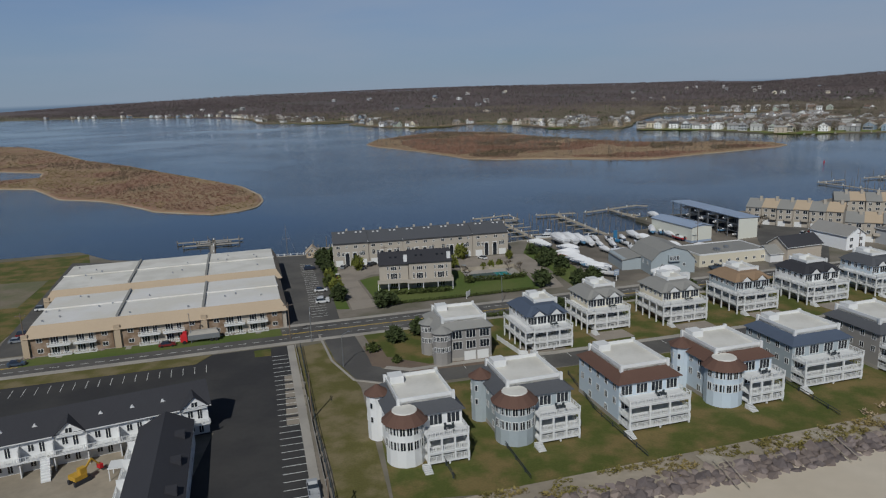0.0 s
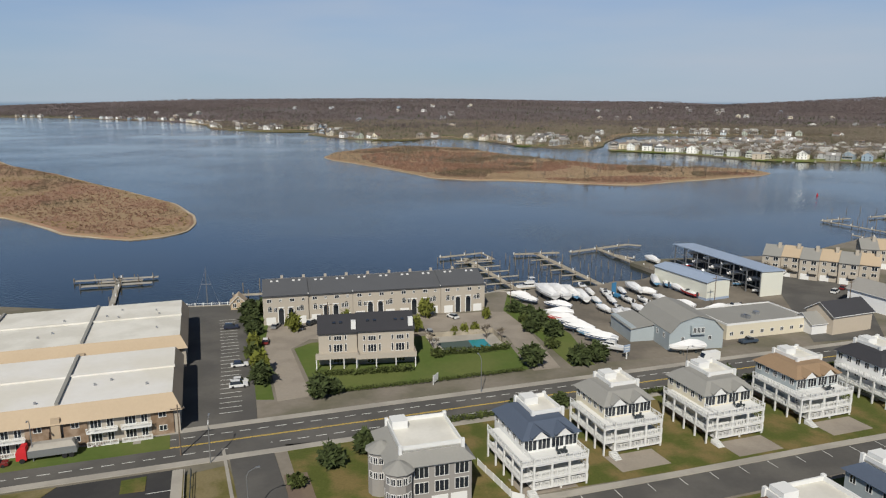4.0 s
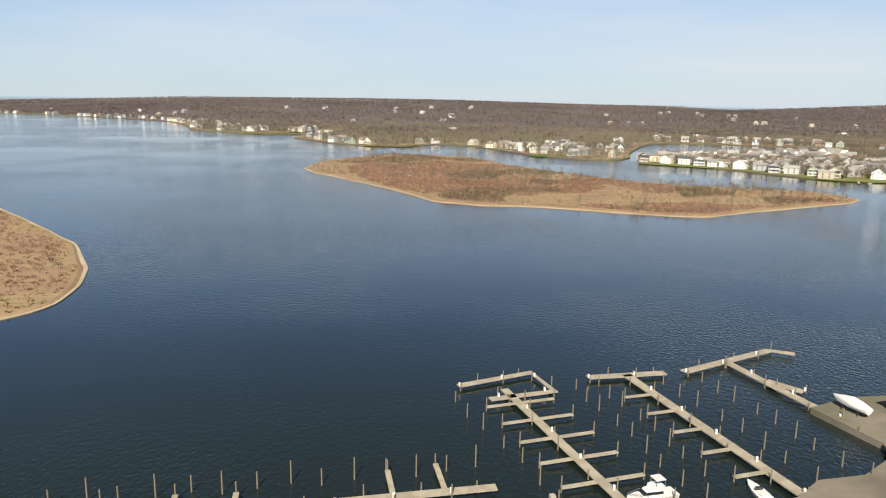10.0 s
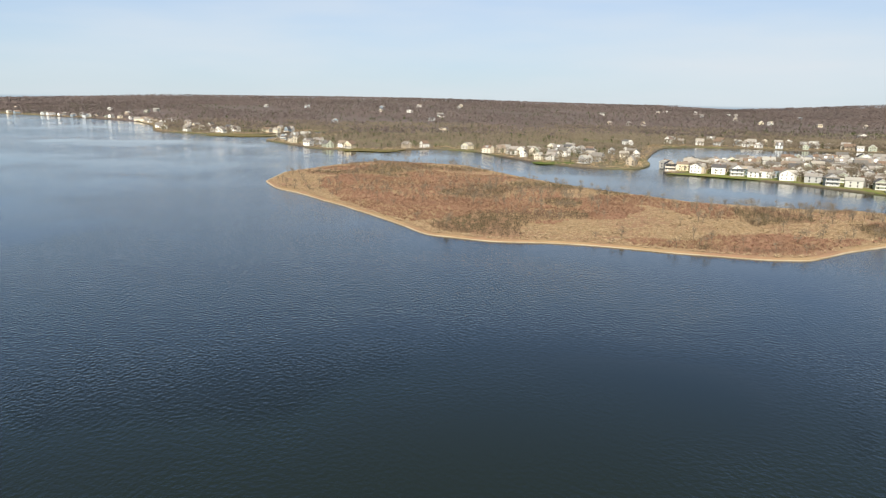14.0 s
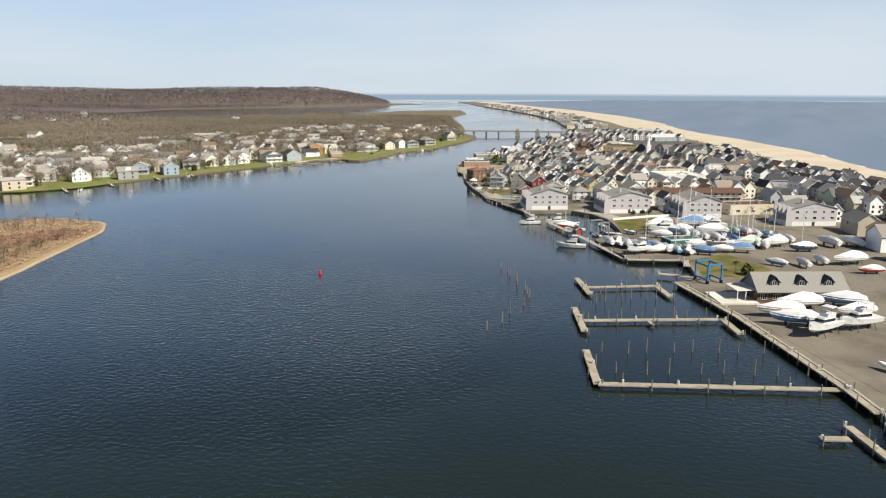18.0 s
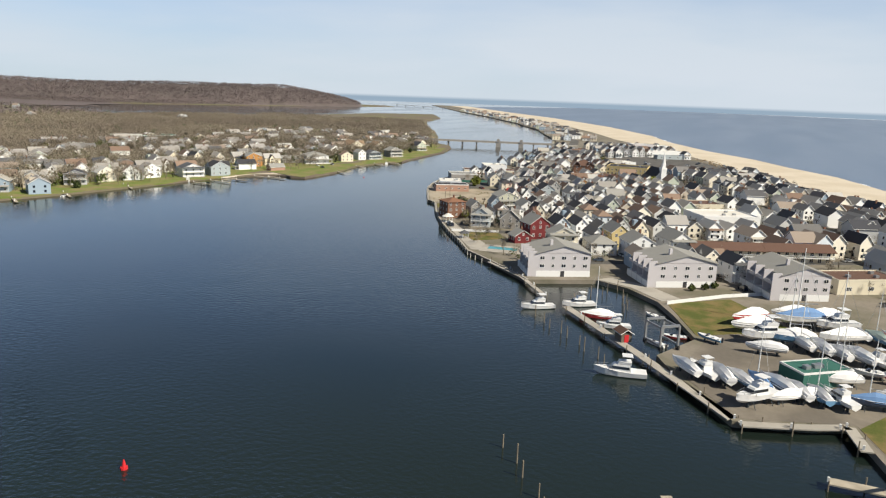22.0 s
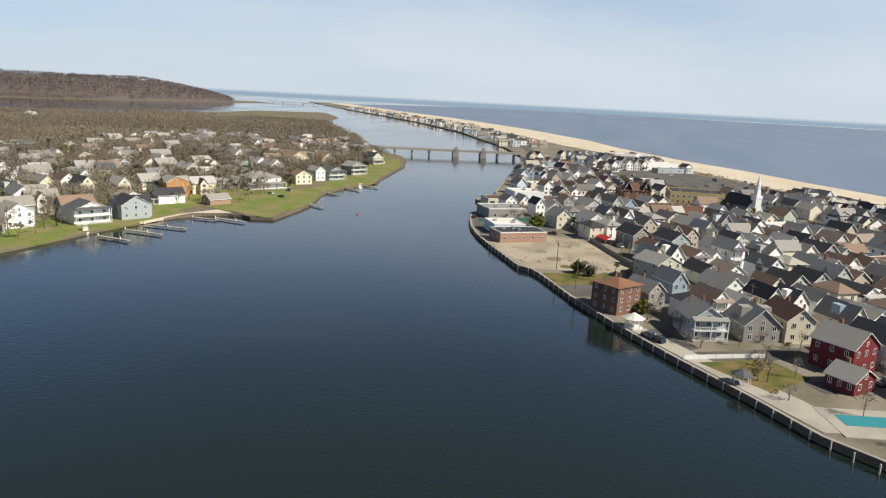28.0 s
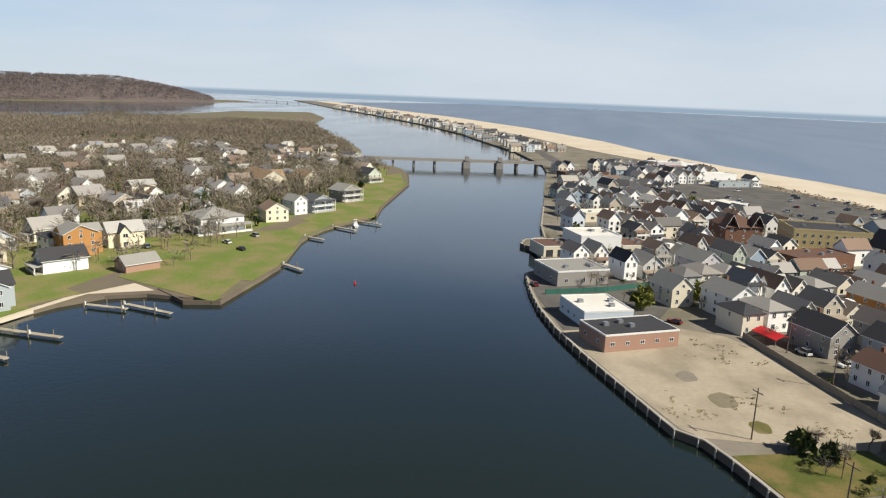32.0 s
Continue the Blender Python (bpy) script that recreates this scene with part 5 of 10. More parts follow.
def flat_building(name, label, at, w, d, z, wall, roof=WHITE_ROOF, win=(), parapet=0.5, doors=0, category="building"):
    """A flat-roofed block; its front faces local -y."""
    b = thing(name, label, category, at)
    part("wall", MB().box(-w / 2, 0, -0.6, w / 2, d, z), wall, b)
    part("roof", MB().box(-w / 2 + 0.25, 0.25, z - 0.1, w / 2 - 0.25, d - 0.25, z + 0.1), roof, b)
    p = MB()
    for x0, y0, x1, y1 in ((-w / 2 - 0.05, -0.05, w / 2 + 0.05, 0.25), (-w / 2 - 0.05, d - 0.25, w / 2 + 0.05, d + 0.05), (-w / 2 - 0.05, 0.25, -w / 2 + 0.25, d - 0.25), (w / 2 - 0.25, 0.25, w / 2 + 0.05, d - 0.25)):
        p.box(x0, y0, z - 0.15, x1, y1, z + parapet)
    part("parapet", p, wall if parapet > 0.45 else TRIM, b)
    for (n, zz, ww, hh) in win:
        for i in range(n):
            x = (i + 0.5) * w / n - w / 2
            window(b, x, 0, zz, ww, hh)
        for i in range(max(2, int(n * d / w))):
            y = (i + 0.5) * d / max(2, int(n * d / w))
            window(b, -w / 2, y, zz, ww, hh, -90)
            window(b, w / 2, y, zz, ww, hh, 90)
    for i in range(doors):
        x = (i + 0.5) * w / doors - w / 2
        part("garage_door", MB().box(x - 1.5, -0.06, 0, x + 1.5, 0.02, 2.8), CHARCOAL, b)
    rnd = random.Random(int(w * d))
    for i in range(3):
        x, y = rnd.uniform(-w / 3, w / 3), rnd.uniform(d * 0.25, d * 0.75)
        part("roof_unit", MB().box(x - 0.7, y - 0.7, z, x + 0.7, y + 0.7, z + 1.0), STEEL, b)
    return b


def beach_house(at, label, w, d, wall, roof, accent=None, tower=False, decks=1, H=9.0, garage=False, turret=False, wrap=False):
    """A three-storey seaside house with stacked decks and a parapeted roof terrace; the front faces local -y."""
    h = thing("beach_house", label, "house", at)
    part("wall", MB().box(-w / 2, 0, -0.6, w / 2, d, H), wall, h)
    part("plinth", MB().box(-w / 2 - 0.06, -0.06, -0.6, w / 2 + 0.06, d + 0.06, 0.9), STONE if accent is TAN else CONCRETE, h)
    o, k, top = 0.6, 0.21, H + 1.7
    part("roof", MB().prism([(-w / 2 - o, -o), (w / 2 + o, -o), (w / 2 + o, d + o), (-w / 2 - o, d + o)], H - 0.1, top, 0,
                            top=[(-w / 2 + w * k, d * k), (w / 2 - w * k * 0.6, d * k), (w / 2 - w * k * 0.6, d - d * k * 0.5), (-w / 2 + w * k, d - d * k * 0.5)]), roof, h)
    x0, x1, y0, y1 = -w / 2 + w * k - 0.8, w / 2 - w * k * 0.6 + 0.8, d * k - 0.8, d - d * k * 0.5 + 0.8
    if wrap:
        x0, y0 = -w * 0.12, d * 0.38
    part("roof_terrace", MB().box(x0, y0, top - 0.9, x1, y1, top + 0.05), DECK_ROOF, h, "pale flat roof terrace")
    pr = MB()
    for a in ((x0, y0, x1, y0 + 0.25), (x0, y1 - 0.25, x1, y1), (x0, y0 + 0.25, x0 + 0.25, y1 - 0.25), (x1 - 0.25, y0 + 0.25, x1, y1 - 0.25)):
        pr.box(a[0], a[1], top - 0.9, a[2], a[3], top + 0.75)
    for (a, b) in ((x0, y0), (x1, y0), (x1, y1), (x0, y1)):
        pr.box(a - 0.3, b - 0.3, top - 0.9, a + 0.3, b + 0.3, top + 0.95)
    part("parapet", pr, TRIM, h, "white parapet of the roof terrace")
    part("stair_house", MB().box(x0 + 0.4, y1 - 3.2, top, x0 + 3.2, y1 - 0.4, top + 1.5), TRIM, h)
    fh = H / 3
    for f in range(3):
        z = f * fh + 0.95
        for i in range(5):
            y = (i + 0.5) * d / 5
            if f or i % 2:
                if at.translation.x > -20:
                    window(h, -w / 2, y, z, 1.2, 1.45, -90, arched=f == 2 and i == 2)
                if at.translation.x < 5:
                    window(h, w / 2, y, z, 1.2, 1.45, 90)
        for i in range(4):
            x = (i + 0.5) * w / 4 - w / 2
            if f or not garage:
                window(h, x, 0, z - (0.7 if f else 0), 2.5, 2.1)
    if garage:
        for x in (w * 0.1, w * 0.34):
            part("garage_door", MB().box(x - 1.45, -0.1, 0, x + 1.45, 0.03, 2.4), TRIM, h)
    if decks:
        xa, xb, dp = (-w * 0.08 if tower else -w / 2), w / 2, 4.2
        for f in range(0, 3):
            z = 0.9 if f == 0 else f * fh
            dk_ = part("deck", MB().box(xa, -dp, z - 0.3, xb, 0, z), TRIM, h)
            rl = MB()
            railing(rl, (xa, -dp + 0.1), (xb, -dp + 0.1), z, 1.0)
            railing(rl, (xb - 0.1, -dp + 0.1), (xb - 0.1, 0), z, 1.0)
            if not tower:
                railing(rl, (xa + 0.1, -dp + 0.1), (xa + 0.1, 0), z, 1.0)
            part("railing", rl, TRIM, dk_, "white deck railing")
            if f < 2:
                n = 4
                for i in range(n):
                    x = xa + 0.2 + (xb - xa - 0.4) * i / (n - 1)
                    part("column", MB().box(x - 0.17, -dp + 0.05, z, x + 0.17, -dp + 0.4, (f + 1) * fh - 0.3), TRIM, h)
                ar = MB().box(xa, -dp + 0.12, (f + 1) * fh - 0.62, xb, -dp + 0.3, (f + 1) * fh - 0.3)
                part("deck_beam", ar, TRIM, h)
        if wrap:        # decks carried round the side of the house
            for f in (1, 2):
                z, sx = f * fh, -w / 2 - 2.4
                sd_ = part("side_deck", MB().box(sx, -dp, z - 0.3, -w / 2, d * 0.85, z), TRIM, h)
                rl = MB()
                railing(rl, (sx + 0.1, -dp + 0.1), (sx + 0.1, d * 0.85), z, 1.0)
                railing(rl, (sx + 0.1, -dp + 0.1), (-w / 2, -dp + 0.1), z, 1.0)
                part("railing", rl, TRIM, sd_, "white deck railing")
                for i in range(5):
                    y = -dp + 0.15 + i * (d * 0.85 + dp - 0.4) / 4
                    part("column", MB().box(sx + 0.02, y - 0.15, (f - 1) * fh - (0.6 if f == 1 else 0), sx + 0.32, y + 0.15, z - 0.3), TRIM, h)
            gb = MB()
            for gx_ in (-w * 0.22, w * 0.22):
                gb.slab([(gx_, -0.9, H + 1.5), (gx_ - 1.9, -0.9, H + 0.25), (gx_ - 1.9, 3.6, H + 0.4), (gx_, 3.6, H + 1.6)], 0.16).slab([(gx_, -0.9, H + 1.5), (gx_ + 1.9, -0.9, H + 0.25), (gx_ + 1.9, 3.6, H + 0.4), (gx_, 3.6, H + 1.6)], 0.16)
            part("front_gable_roof", gb, roof, h)
            part("front_gable", MB().face([(-w * 0.22 - 1.6, -0.7, H - 0.2), (-w * 0.22 + 1.6, -0.7, H - 0.2), (-w * 0.22, -0.7, H + 1.3)]).face([(w * 0.22 - 1.6, -0.7, H - 0.2), (w * 0.22 + 1.6, -0.7, H - 0.2), (w * 0.22, -0.7, H + 1.3)]), TRIM, h)
        for x in (xa, (xa + xb) / 2, xb - 0.3):
            part("column", MB().box(x, -dp + 0.1, -0.6, x + 0.3, -dp + 0.4, 0.6), TRIM, h)
        if wall is not WALL_GREY:
            stp = MB()
            for i in range(6):
                stp.v += [(xx, -dp - 2.4 + i * 0.4 + yy, zz) for xx in (xa - 1.2, xa + 0.3) for yy, zz in ((0, -0.3), (0, 0.15 + i * 0.15), (0.4, 0.15 + i * 0.15), (0.4, -0.3))]
            for i in range(6):
                q = 8 * i
                stp.f += [(q, q + 1, q + 5, q + 4), (q + 1, q + 2, q + 6, q + 5), (q, q + 3, q + 2, q + 1), (q + 4, q + 5, q + 6, q + 7)]
                if i < 5:
                    stp.f.append((q + 2, q + 9, q + 13, q + 6))
                stp.m += [0] * (5 if i < 5 else 4)
            part("stair", stp, TRIM, h)
        fur = thing("patio_set", "outdoor table and chairs on the upper deck", "patio furniture", at @ pose(xa + (xb - xa) * 0.6, -2.2, 2 * fh))
        part("table", MB().tube(0, 0, 0.68, 0.74, 0.6, 0.6, 10).tube(0, 0, 0.0, 0.68, 0.06), DARKSTEEL, fur)
        for i in range(4):
            cx, cy = 1.0 * math.cos(i * 1.57 + 0.5), 1.0 * math.sin(i * 1.57 + 0.5)
            part("chair", MB().box(cx - 0.25, cy - 0.25, 0.38, cx + 0.25, cy + 0.25, 0.45).box(cx - 0.25, cy + 0.19, 0.45, cx + 0.25, cy + 0.25, 0.95).box(cx - 0.22, cy - 0.22, 0, cx - 0.17, cy - 0.17, 0.4).box(cx + 0.17, cy + 0.17, 0, cx + 0.22, cy + 0.22, 0.4), DARKSTEEL, fur)
    if tower:
        r, tx, ty, n = w * 0.27, -w / 2 + w * 0.2, 0.4, 14
        tw_ = part("tower_wall", MB().prism(MB().disc(tx, ty, r, n), -0.6, H - 0.5), wall, h)
        ring = MB().prism(MB().disc(tx, ty, r + 0.7, n), H - 0.6, H + 1.1, 0, top=MB().disc(tx, ty, r * 0.66, n))
        part("tower_roof", ring, accent, h, "brown shingle tower roof")
        part("tower_terrace", MB().tube(tx, ty, H + 1.0, H + 1.25, r * 0.66, r * 0.62, n), DECK_ROOF, h)
        for f in range(1, 3):
            for i in range(9):
                a = -170 + i * 20
                if -205 < a < 25:
                    window(tw_, tx + r * 0.985 * math.cos(radians(a)), ty + r * 0.985 * math.sin(radians(a)), f * fh + 0.5, 1.1, 1.75, a + 90)
    if turret:
        r, tx, ty, n = 2.1, -w / 2 - 0.3, d * 0.72, 10
        tt_ = part("turret_wall", MB().prism(MB().disc(tx, ty, r, n), -0.6, H + 0.8), wall, h)
        part("turret_roof", MB().tube(tx, ty, H + 0.7, H + 2.5, r + 0.5, 0.05, n), accent, h, "brown conical turret roof")
        for f in range(1, 3):
            for a in (-180, -135, -225):
                window(tt_, tx + r * 0.97 * math.cos(radians(a)), ty + r * 0.97 * math.sin(radians(a)), f * fh + 0.9, 0.7, 1.3, a + 90)
    return h


# ---- boats ----
def hull_mesh(L, B, D, sheer=0.35, mats=(HULL, GEL)):
    """A hull along x, bow at +x; keel at z = 0, deck at about D."""
    mb, rings = MB(), []
    for i, s in enumerate((-0.5, -0.25, 0.05, 0.28, 0.42, 0.5)):
        hw = B / 2 * (0.92, 1.0, 0.97, 0.66, 0.30, 0.03)[i]
        zt = D * (1 + sheer * max(0, s + 0.1) * 1.2)
        kz = D * (0.12, 0.05, 0.05, 0.15, 0.4, 0.75)[i]
        rings.append([(s * L, -hw, zt), (s * L, -hw * 0.86, D * 0.45 + kz * 0.4), (s * L, 0, kz), (s * L, hw * 0.86, D * 0.45 + kz * 0.4), (s * L, hw, zt)])
    for r0, r1 in zip(rings, rings[1:]):
        for j in range(4):
            mb.face([r0[j], r1[j], r1[j + 1], r0[j + 1]])
        mb.face([r0[0], r0[4], r1[4], r1[0]], 1)
    mb.face(rings[0])
    return mb


def cover_mesh(L, B, D):
    """A stretched cover over a hull, with a ridge and sagging sides."""
    mb, rings = MB(), []
    for i, s in enumerate((-0.52, -0.3, -0.05, 0.2, 0.4, 0.52)):
        hw = B / 2 * (0.9, 1.04, 1.03, 0.8, 0.42, 0.04)[i]
        zr = D * (1.35, 1.95, 2.15, 1.8, 1.45, 1.25)[i]
        zt = D * (1 + 0.35 * max(0, s + 0.1))
        rings.append([(s * L, -hw, zt - 0.25), (s * L, -hw * 0.62, (zt + zr) / 2 + 0.1), (s * L, 0, zr), (s * L, hw * 0.62, (zt + zr) / 2 + 0.1), (s * L, hw, zt - 0.25)])
    for r0, r1 in zip(rings, rings[1:]):
        for j in range(4):
            mb.face([r0[j], r1[j], r1[j + 1], r0[j + 1]])
    mb.face(rings[0])
    mb.face(rings[-1])
    return mb


def stands(mb, L, B, lift):
    for s in (-0.3, 0.15):
        for y in (-1, 1):
            mb.beam((s * L, y * B * 0.5, 0), (s * L, y * B * 0.3, lift + 0.5), 0.1)
    mb.box(-0.3 * L, -0.2, 0, -0.25 * L, 0.2, lift + 0.2).box(0.15 * L, -0.2, 0, 0.2 * L, 0.2, lift + 0.2)
    return mb


BOATS = {}


def boat_kit(kind, afloat):
    """A 10 m boat of a kind, afloat or on stands."""
    L, B, D = 10.0, 3.1, 1.7
    lift = -0.55 if afloat else 0.75
    at0 = pose(0, 0, -60)
    if kind == "w":
        b = thing("covered_boat", "boat in white shrink-wrap on yard stands", "boat", at0, "boats laid up in the yard")
        B = 2.75
        part("hull", hull_mesh(L, B, D), [HULL, GEL], b, at=pose(0, 0, lift))
        part("cover", cover_mesh(L, B, D * 0.92), WRAP, b, at=pose(0, 0, lift))
    elif kind == "s":
        L, B, D = 10.0, 3.4, 1.5
        b = thing("open_boat", "small open motorboat with white hull", "boat", at0, "open motorboats")
        part("hull", hull_mesh(L, B, D, 0.4), [HULL, GEL], b, at=pose(0, 0, lift))
        part("windscreen", MB().prism([(0.5, -1.1), (1.6, -0.7), (1.6, 0.7), (0.5, 1.1)], D + lift, D + lift + 0.9, 0, top=[(0.3, -1.0), (0.9, -0.6), (0.9, 0.6), (0.3, 1.0)]), GLASS, b)
        part("seat", MB().box(-2.6, -1.0, D + lift - 0.1, -1.4, 1.0, D + lift + 0.45).box(-4.6, -1.2, D + lift - 0.1, -4.0, 1.2, D + lift + 0.35), GEL, b)
        part("outboard", MB().box(-5.6, -0.35, lift + 0.5, -5.0, 0.35, lift + 2.2), CHARCOAL, b)
    elif kind == "c":
        b = thing("motor_cruiser", "white cabin cruiser with dark windows", "boat", at0, "cabin cruisers")
        part("hull", hull_mesh(L, B, D, 0.5, ), [GEL, GEL], b, at=pose(0, 0, lift))
        z = D + lift
        part("cabin", MB().prism([(-2.0, -1.25), (2.6, -0.9), (2.6, 0.9), (-2.0, 1.25)], z, z + 1.3, 0, top=[(-1.8, -1.1), (1.2, -0.75), (1.2, 0.75), (-1.8, 1.1)]), GEL, b)
        part("cabin_window", MB().prism([(-1.7, -1.24), (2.1, -0.93), (2.1, 0.93), (-1.7, 1.24)], z + 0.5, z + 1.0, 0, top=[(-1.65, -1.2), (1.55, -0.85), (1.55, 0.85), (-1.65, 1.2)]), GLASS, b)
        part("flybridge", MB().prism([(-2.0, -1.0), (0.6, -0.8), (0.6, 0.8), (-2.0, 1.0)], z + 1.3, z + 1.95, 0, top=[(-2.0, -1.1), (0.3, -0.85), (0.3, 0.85), (-2.0, 1.1)]), GEL, b)
        part("canopy", MB().box(-2.2, -1.05, z + 3.0, -0.2, 1.05, z + 3.1), GEL, b)
        part("canopy_frame", MB().beam((-2.1, -0.95, z + 1.9), (-2.1, -0.95, z + 3.0), 0.06).beam((-2.1, 0.95, z + 1.9), (-2.1, 0.95, z + 3.0), 0.06).beam((-0.3, -0.95, z + 1.9), (-0.3, -0.95, z + 3.0), 0.06).beam((-0.3, 0.95, z + 1.9), (-0.3, 0.95, z + 3.0), 0.06), STEEL, b)
        rl = MB()
        for y in (-1, 1):
            rl.beam((1.5, y * 1.35, z + 0.75), (4.9, y * 0.15, z + 1.0), 0.05)
            for i in range(4):
                rl.beam((1.5 + i * 1.1, y * (1.35 - 0.39 * i), z), (1.5 + i * 1.1, y * (1.35 - 0.39 * i), z + 0.8), 0.04)
        part("bow_rail", rl, STEEL, b)
    else:
        b = thing("sailing_boat", "sailing yacht with bare mast under cover", "boat", at0, "sailing yachts")
        part("hull", hull_mesh(L, B * 0.9, D, 0.3), [HULL, GEL], b, at=pose(0, 0, lift))
        part("cover", cover_mesh(L * 0.94, B * 0.86, D * 0.92), COVER, b, at=pose(0, 0, lift + 0.1))
        part("mast", MB().tube(0.6, 0, D + lift, D + lift + 13.5, 0.14, 0.09, 6), TRIM, b)
        part("boom", MB().beam((0.6, 0, D + lift + 2.4), (-3.6, 0, D + lift + 2.3), 0.14), STEEL, b)
        part("rigging", MB().beam((0.6, 0, D + lift + 12.3), (4.9, 0, D + lift + 0.5), 0.035).beam((0.6, 0, D + lift + 12.3), (-4.9, 0, D + lift + 0.5), 0.035), STEEL, b)
    if not afloat:
        part("boat_stand", stands(MB(), L, B, lift), DARKSTEEL, b)
    return b


def put_boat(kind, x, y, ang, L, afloat=None):
    if afloat is None:
        afloat = not inside(x, y, SPIT)
    key = (kind, afloat)
    if key not in BOATS:
        BOATS[key] = boat_kit(kind, afloat)
    s = L / 10.0
    m = pose(x, y, 0.0 if afloat else LAND + 0.05, 0, 0, ang) @ Matrix.Diagonal((s, max(s, 0.62), max(s, 0.7), 1))
    b = copy_thing(BOATS[key], m)
    if afloat:
        b["label"] = {"c": "white cabin cruiser afloat beside the pier", "s": "small open motorboat afloat by the dock", "m": "sailing yacht with bare mast afloat", "w": "white covered boat by the dock"}[kind]
    return b


# ---- cars ----
def car_kit(kind, far=False):
    """A car along x; far ones have their wheels in the body's mesh."""
    at0 = pose(0, 0, -60)
    if kind == "van":
        c = thing("van", "white delivery van on the road", "van", at0)
        part("body", MB().box(-2.8, -0.98, 0.35, 1.7, 0.98, 2.5).prism([(1.7, -0.98), (2.8, -0.9), (2.8, 0.9), (1.7, 0.98)], 0.35, 1.25).prism([(1.7, -0.98), (2.3, -0.92), (2.3, 0.92), (1.7, 0.98)], 1.25, 2.4, 0, top=[(1.5, -0.95), (1.75, -0.9), (1.75, 0.9), (1.5, 0.95)]), WHITE, c)
        part("windscreen", MB().slab([(2.34, -0.85, 1.3), (2.34, 0.85, 1.3), (1.82, 0.8, 2.3), (1.82, -0.8, 2.3)], 0.05), GLASS, c)
        r, wb = 0.38, 1.75
    elif kind == "pickup":
        c = thing("pickup_truck", "parked pickup truck with an open bed", "truck", at0)
        part("body", MB().box(-2.7, -0.95, 0.45, 2.7, 0.95, 0.75).box(-2.7, -0.95, 0.75, -0.6, -0.82, 1.2).box(-2.7, 0.82, 0.75, -0.6, 0.95, 1.2).box(-2.7, -0.82, 0.75, -2.58, 0.82, 1.2).prism([(-0.6, -0.95), (2.7, -0.9), (2.7, 0.9), (-0.6, 0.95)], 0.75, 1.2), CARPAINT, c)
        part("cabin", MB().prism([(-0.6, -0.92), (1.3, -0.9), (1.3, 0.9), (-0.6, 0.92)], 1.2, 1.85, 0, top=[(-0.4, -0.75), (0.6, -0.72), (0.6, 0.72), (-0.4, 0.75)]), GLASS, c)
        part("cabin_roof", MB().box(-0.4, -0.75, 1.85, 0.6, 0.75, 1.9), CARPAINT, c)
        r, wb = 0.4, 1.7
    else:
        suv = kind == "suv"
        c = thing("car", "parked sport utility car with dark windows" if suv else "parked saloon car with dark windows", "car", at0, "parked cars")
        z1, z2 = (0.95, 1.7) if suv else (0.85, 1.42)
        part("body", MB().prism([(-2.25, -0.8), (-2.1, -0.9), (1.9, -0.9), (2.25, -0.72), (2.25, 0.72), (1.9, 0.9), (-2.1, 0.9), (-2.25, 0.8)], 0.32, z1, 0, top=[(-2.2, -0.75), (-2.0, -0.86), (1.8, -0.86), (2.1, -0.68), (2.1, 0.68), (1.8, 0.86), (-2.0, 0.86), (-2.2, 0.75)]), CARPAINT, c)
        back = -2.05 if suv else -1.7
        part("cabin", MB().prism([(back, -0.82), (1.0, -0.82), (1.0, 0.82), (back, 0.82)], z1, z2, 0, top=[(back + 0.3, -0.66), (0.3, -0.66), (0.3, 0.66), (back + 0.3, 0.66)]), GLASS, c)
        part("car_roof", MB().box(back + 0.32, -0.66, z2, 0.3, 0.66, z2 + 0.05), CARPAINT, c)
        r, wb = 0.33, 1.35
    if far:
        body = next(o for o in c.children if o.name.startswith("body"))
        bm = bmesh.new()
        bm.from_mesh(body.data)
        for x in (-wb, wb):
            for y in (-0.84, 0.84):
                bmesh.ops.create_cube(bm, size=1, matrix=pose(x, y, r) @ Matrix.Diagonal((2 * r, 0.22, 2 * r, 1)))
        bm.faces.ensure_lookup_table()
        for f in bm.faces[len(body.data.polygons):]:
            f.material_index = 1
        bm.to_mesh(body.data)
        bm.free()
        body.data.materials.append(RUBBER)
        top = [o for o in c.children if o.name.startswith(("car_roof", "cabin_roof"))]
        if top:
            bm = bmesh.new()
            bm.from_mesh(body.data)
            bm.from_mesh(top[0].data)
            bm.to_mesh(body.data)
            bm.free()
            bpy.data.objects.remove(top[0])
        return c
    wm_ = MB()
    wm_.v = [(r * math.cos(i * math.tau / 10), yy, r * math.sin(i * math.tau / 10)) for yy in (-0.1, 0.1) for i in range(10)]
    wm_.f = [(i, (i + 1) % 10, 10 + (i + 1) % 10, 10 + i) for i in range(10)] + [tuple(range(10)), tuple(range(19, 9, -1))]
    wm_.m = [0] * 12
    wme = wm_.mesh("wheel", [RUBBER])
    for x in (-wb, wb):
        for y in (-0.84, 0.84):
            part("wheel", wme, None, c, at=pose(x, y, r))
    return c


CARS = {}


def put_car(kind, x, y, ang, label="", z=None, paint=None):
    key = (kind, x > 130)
    if key not in CARS:
        CARS[key] = car_kit(*key)
    c = copy_thing(CARS[key], pose(x, y, (LAND if z is None else z) + 0.08, 0, 0, ang))
    if label:
        c["label"] = label
    return c


# ---- trees and shrubs ----
TREES = {}


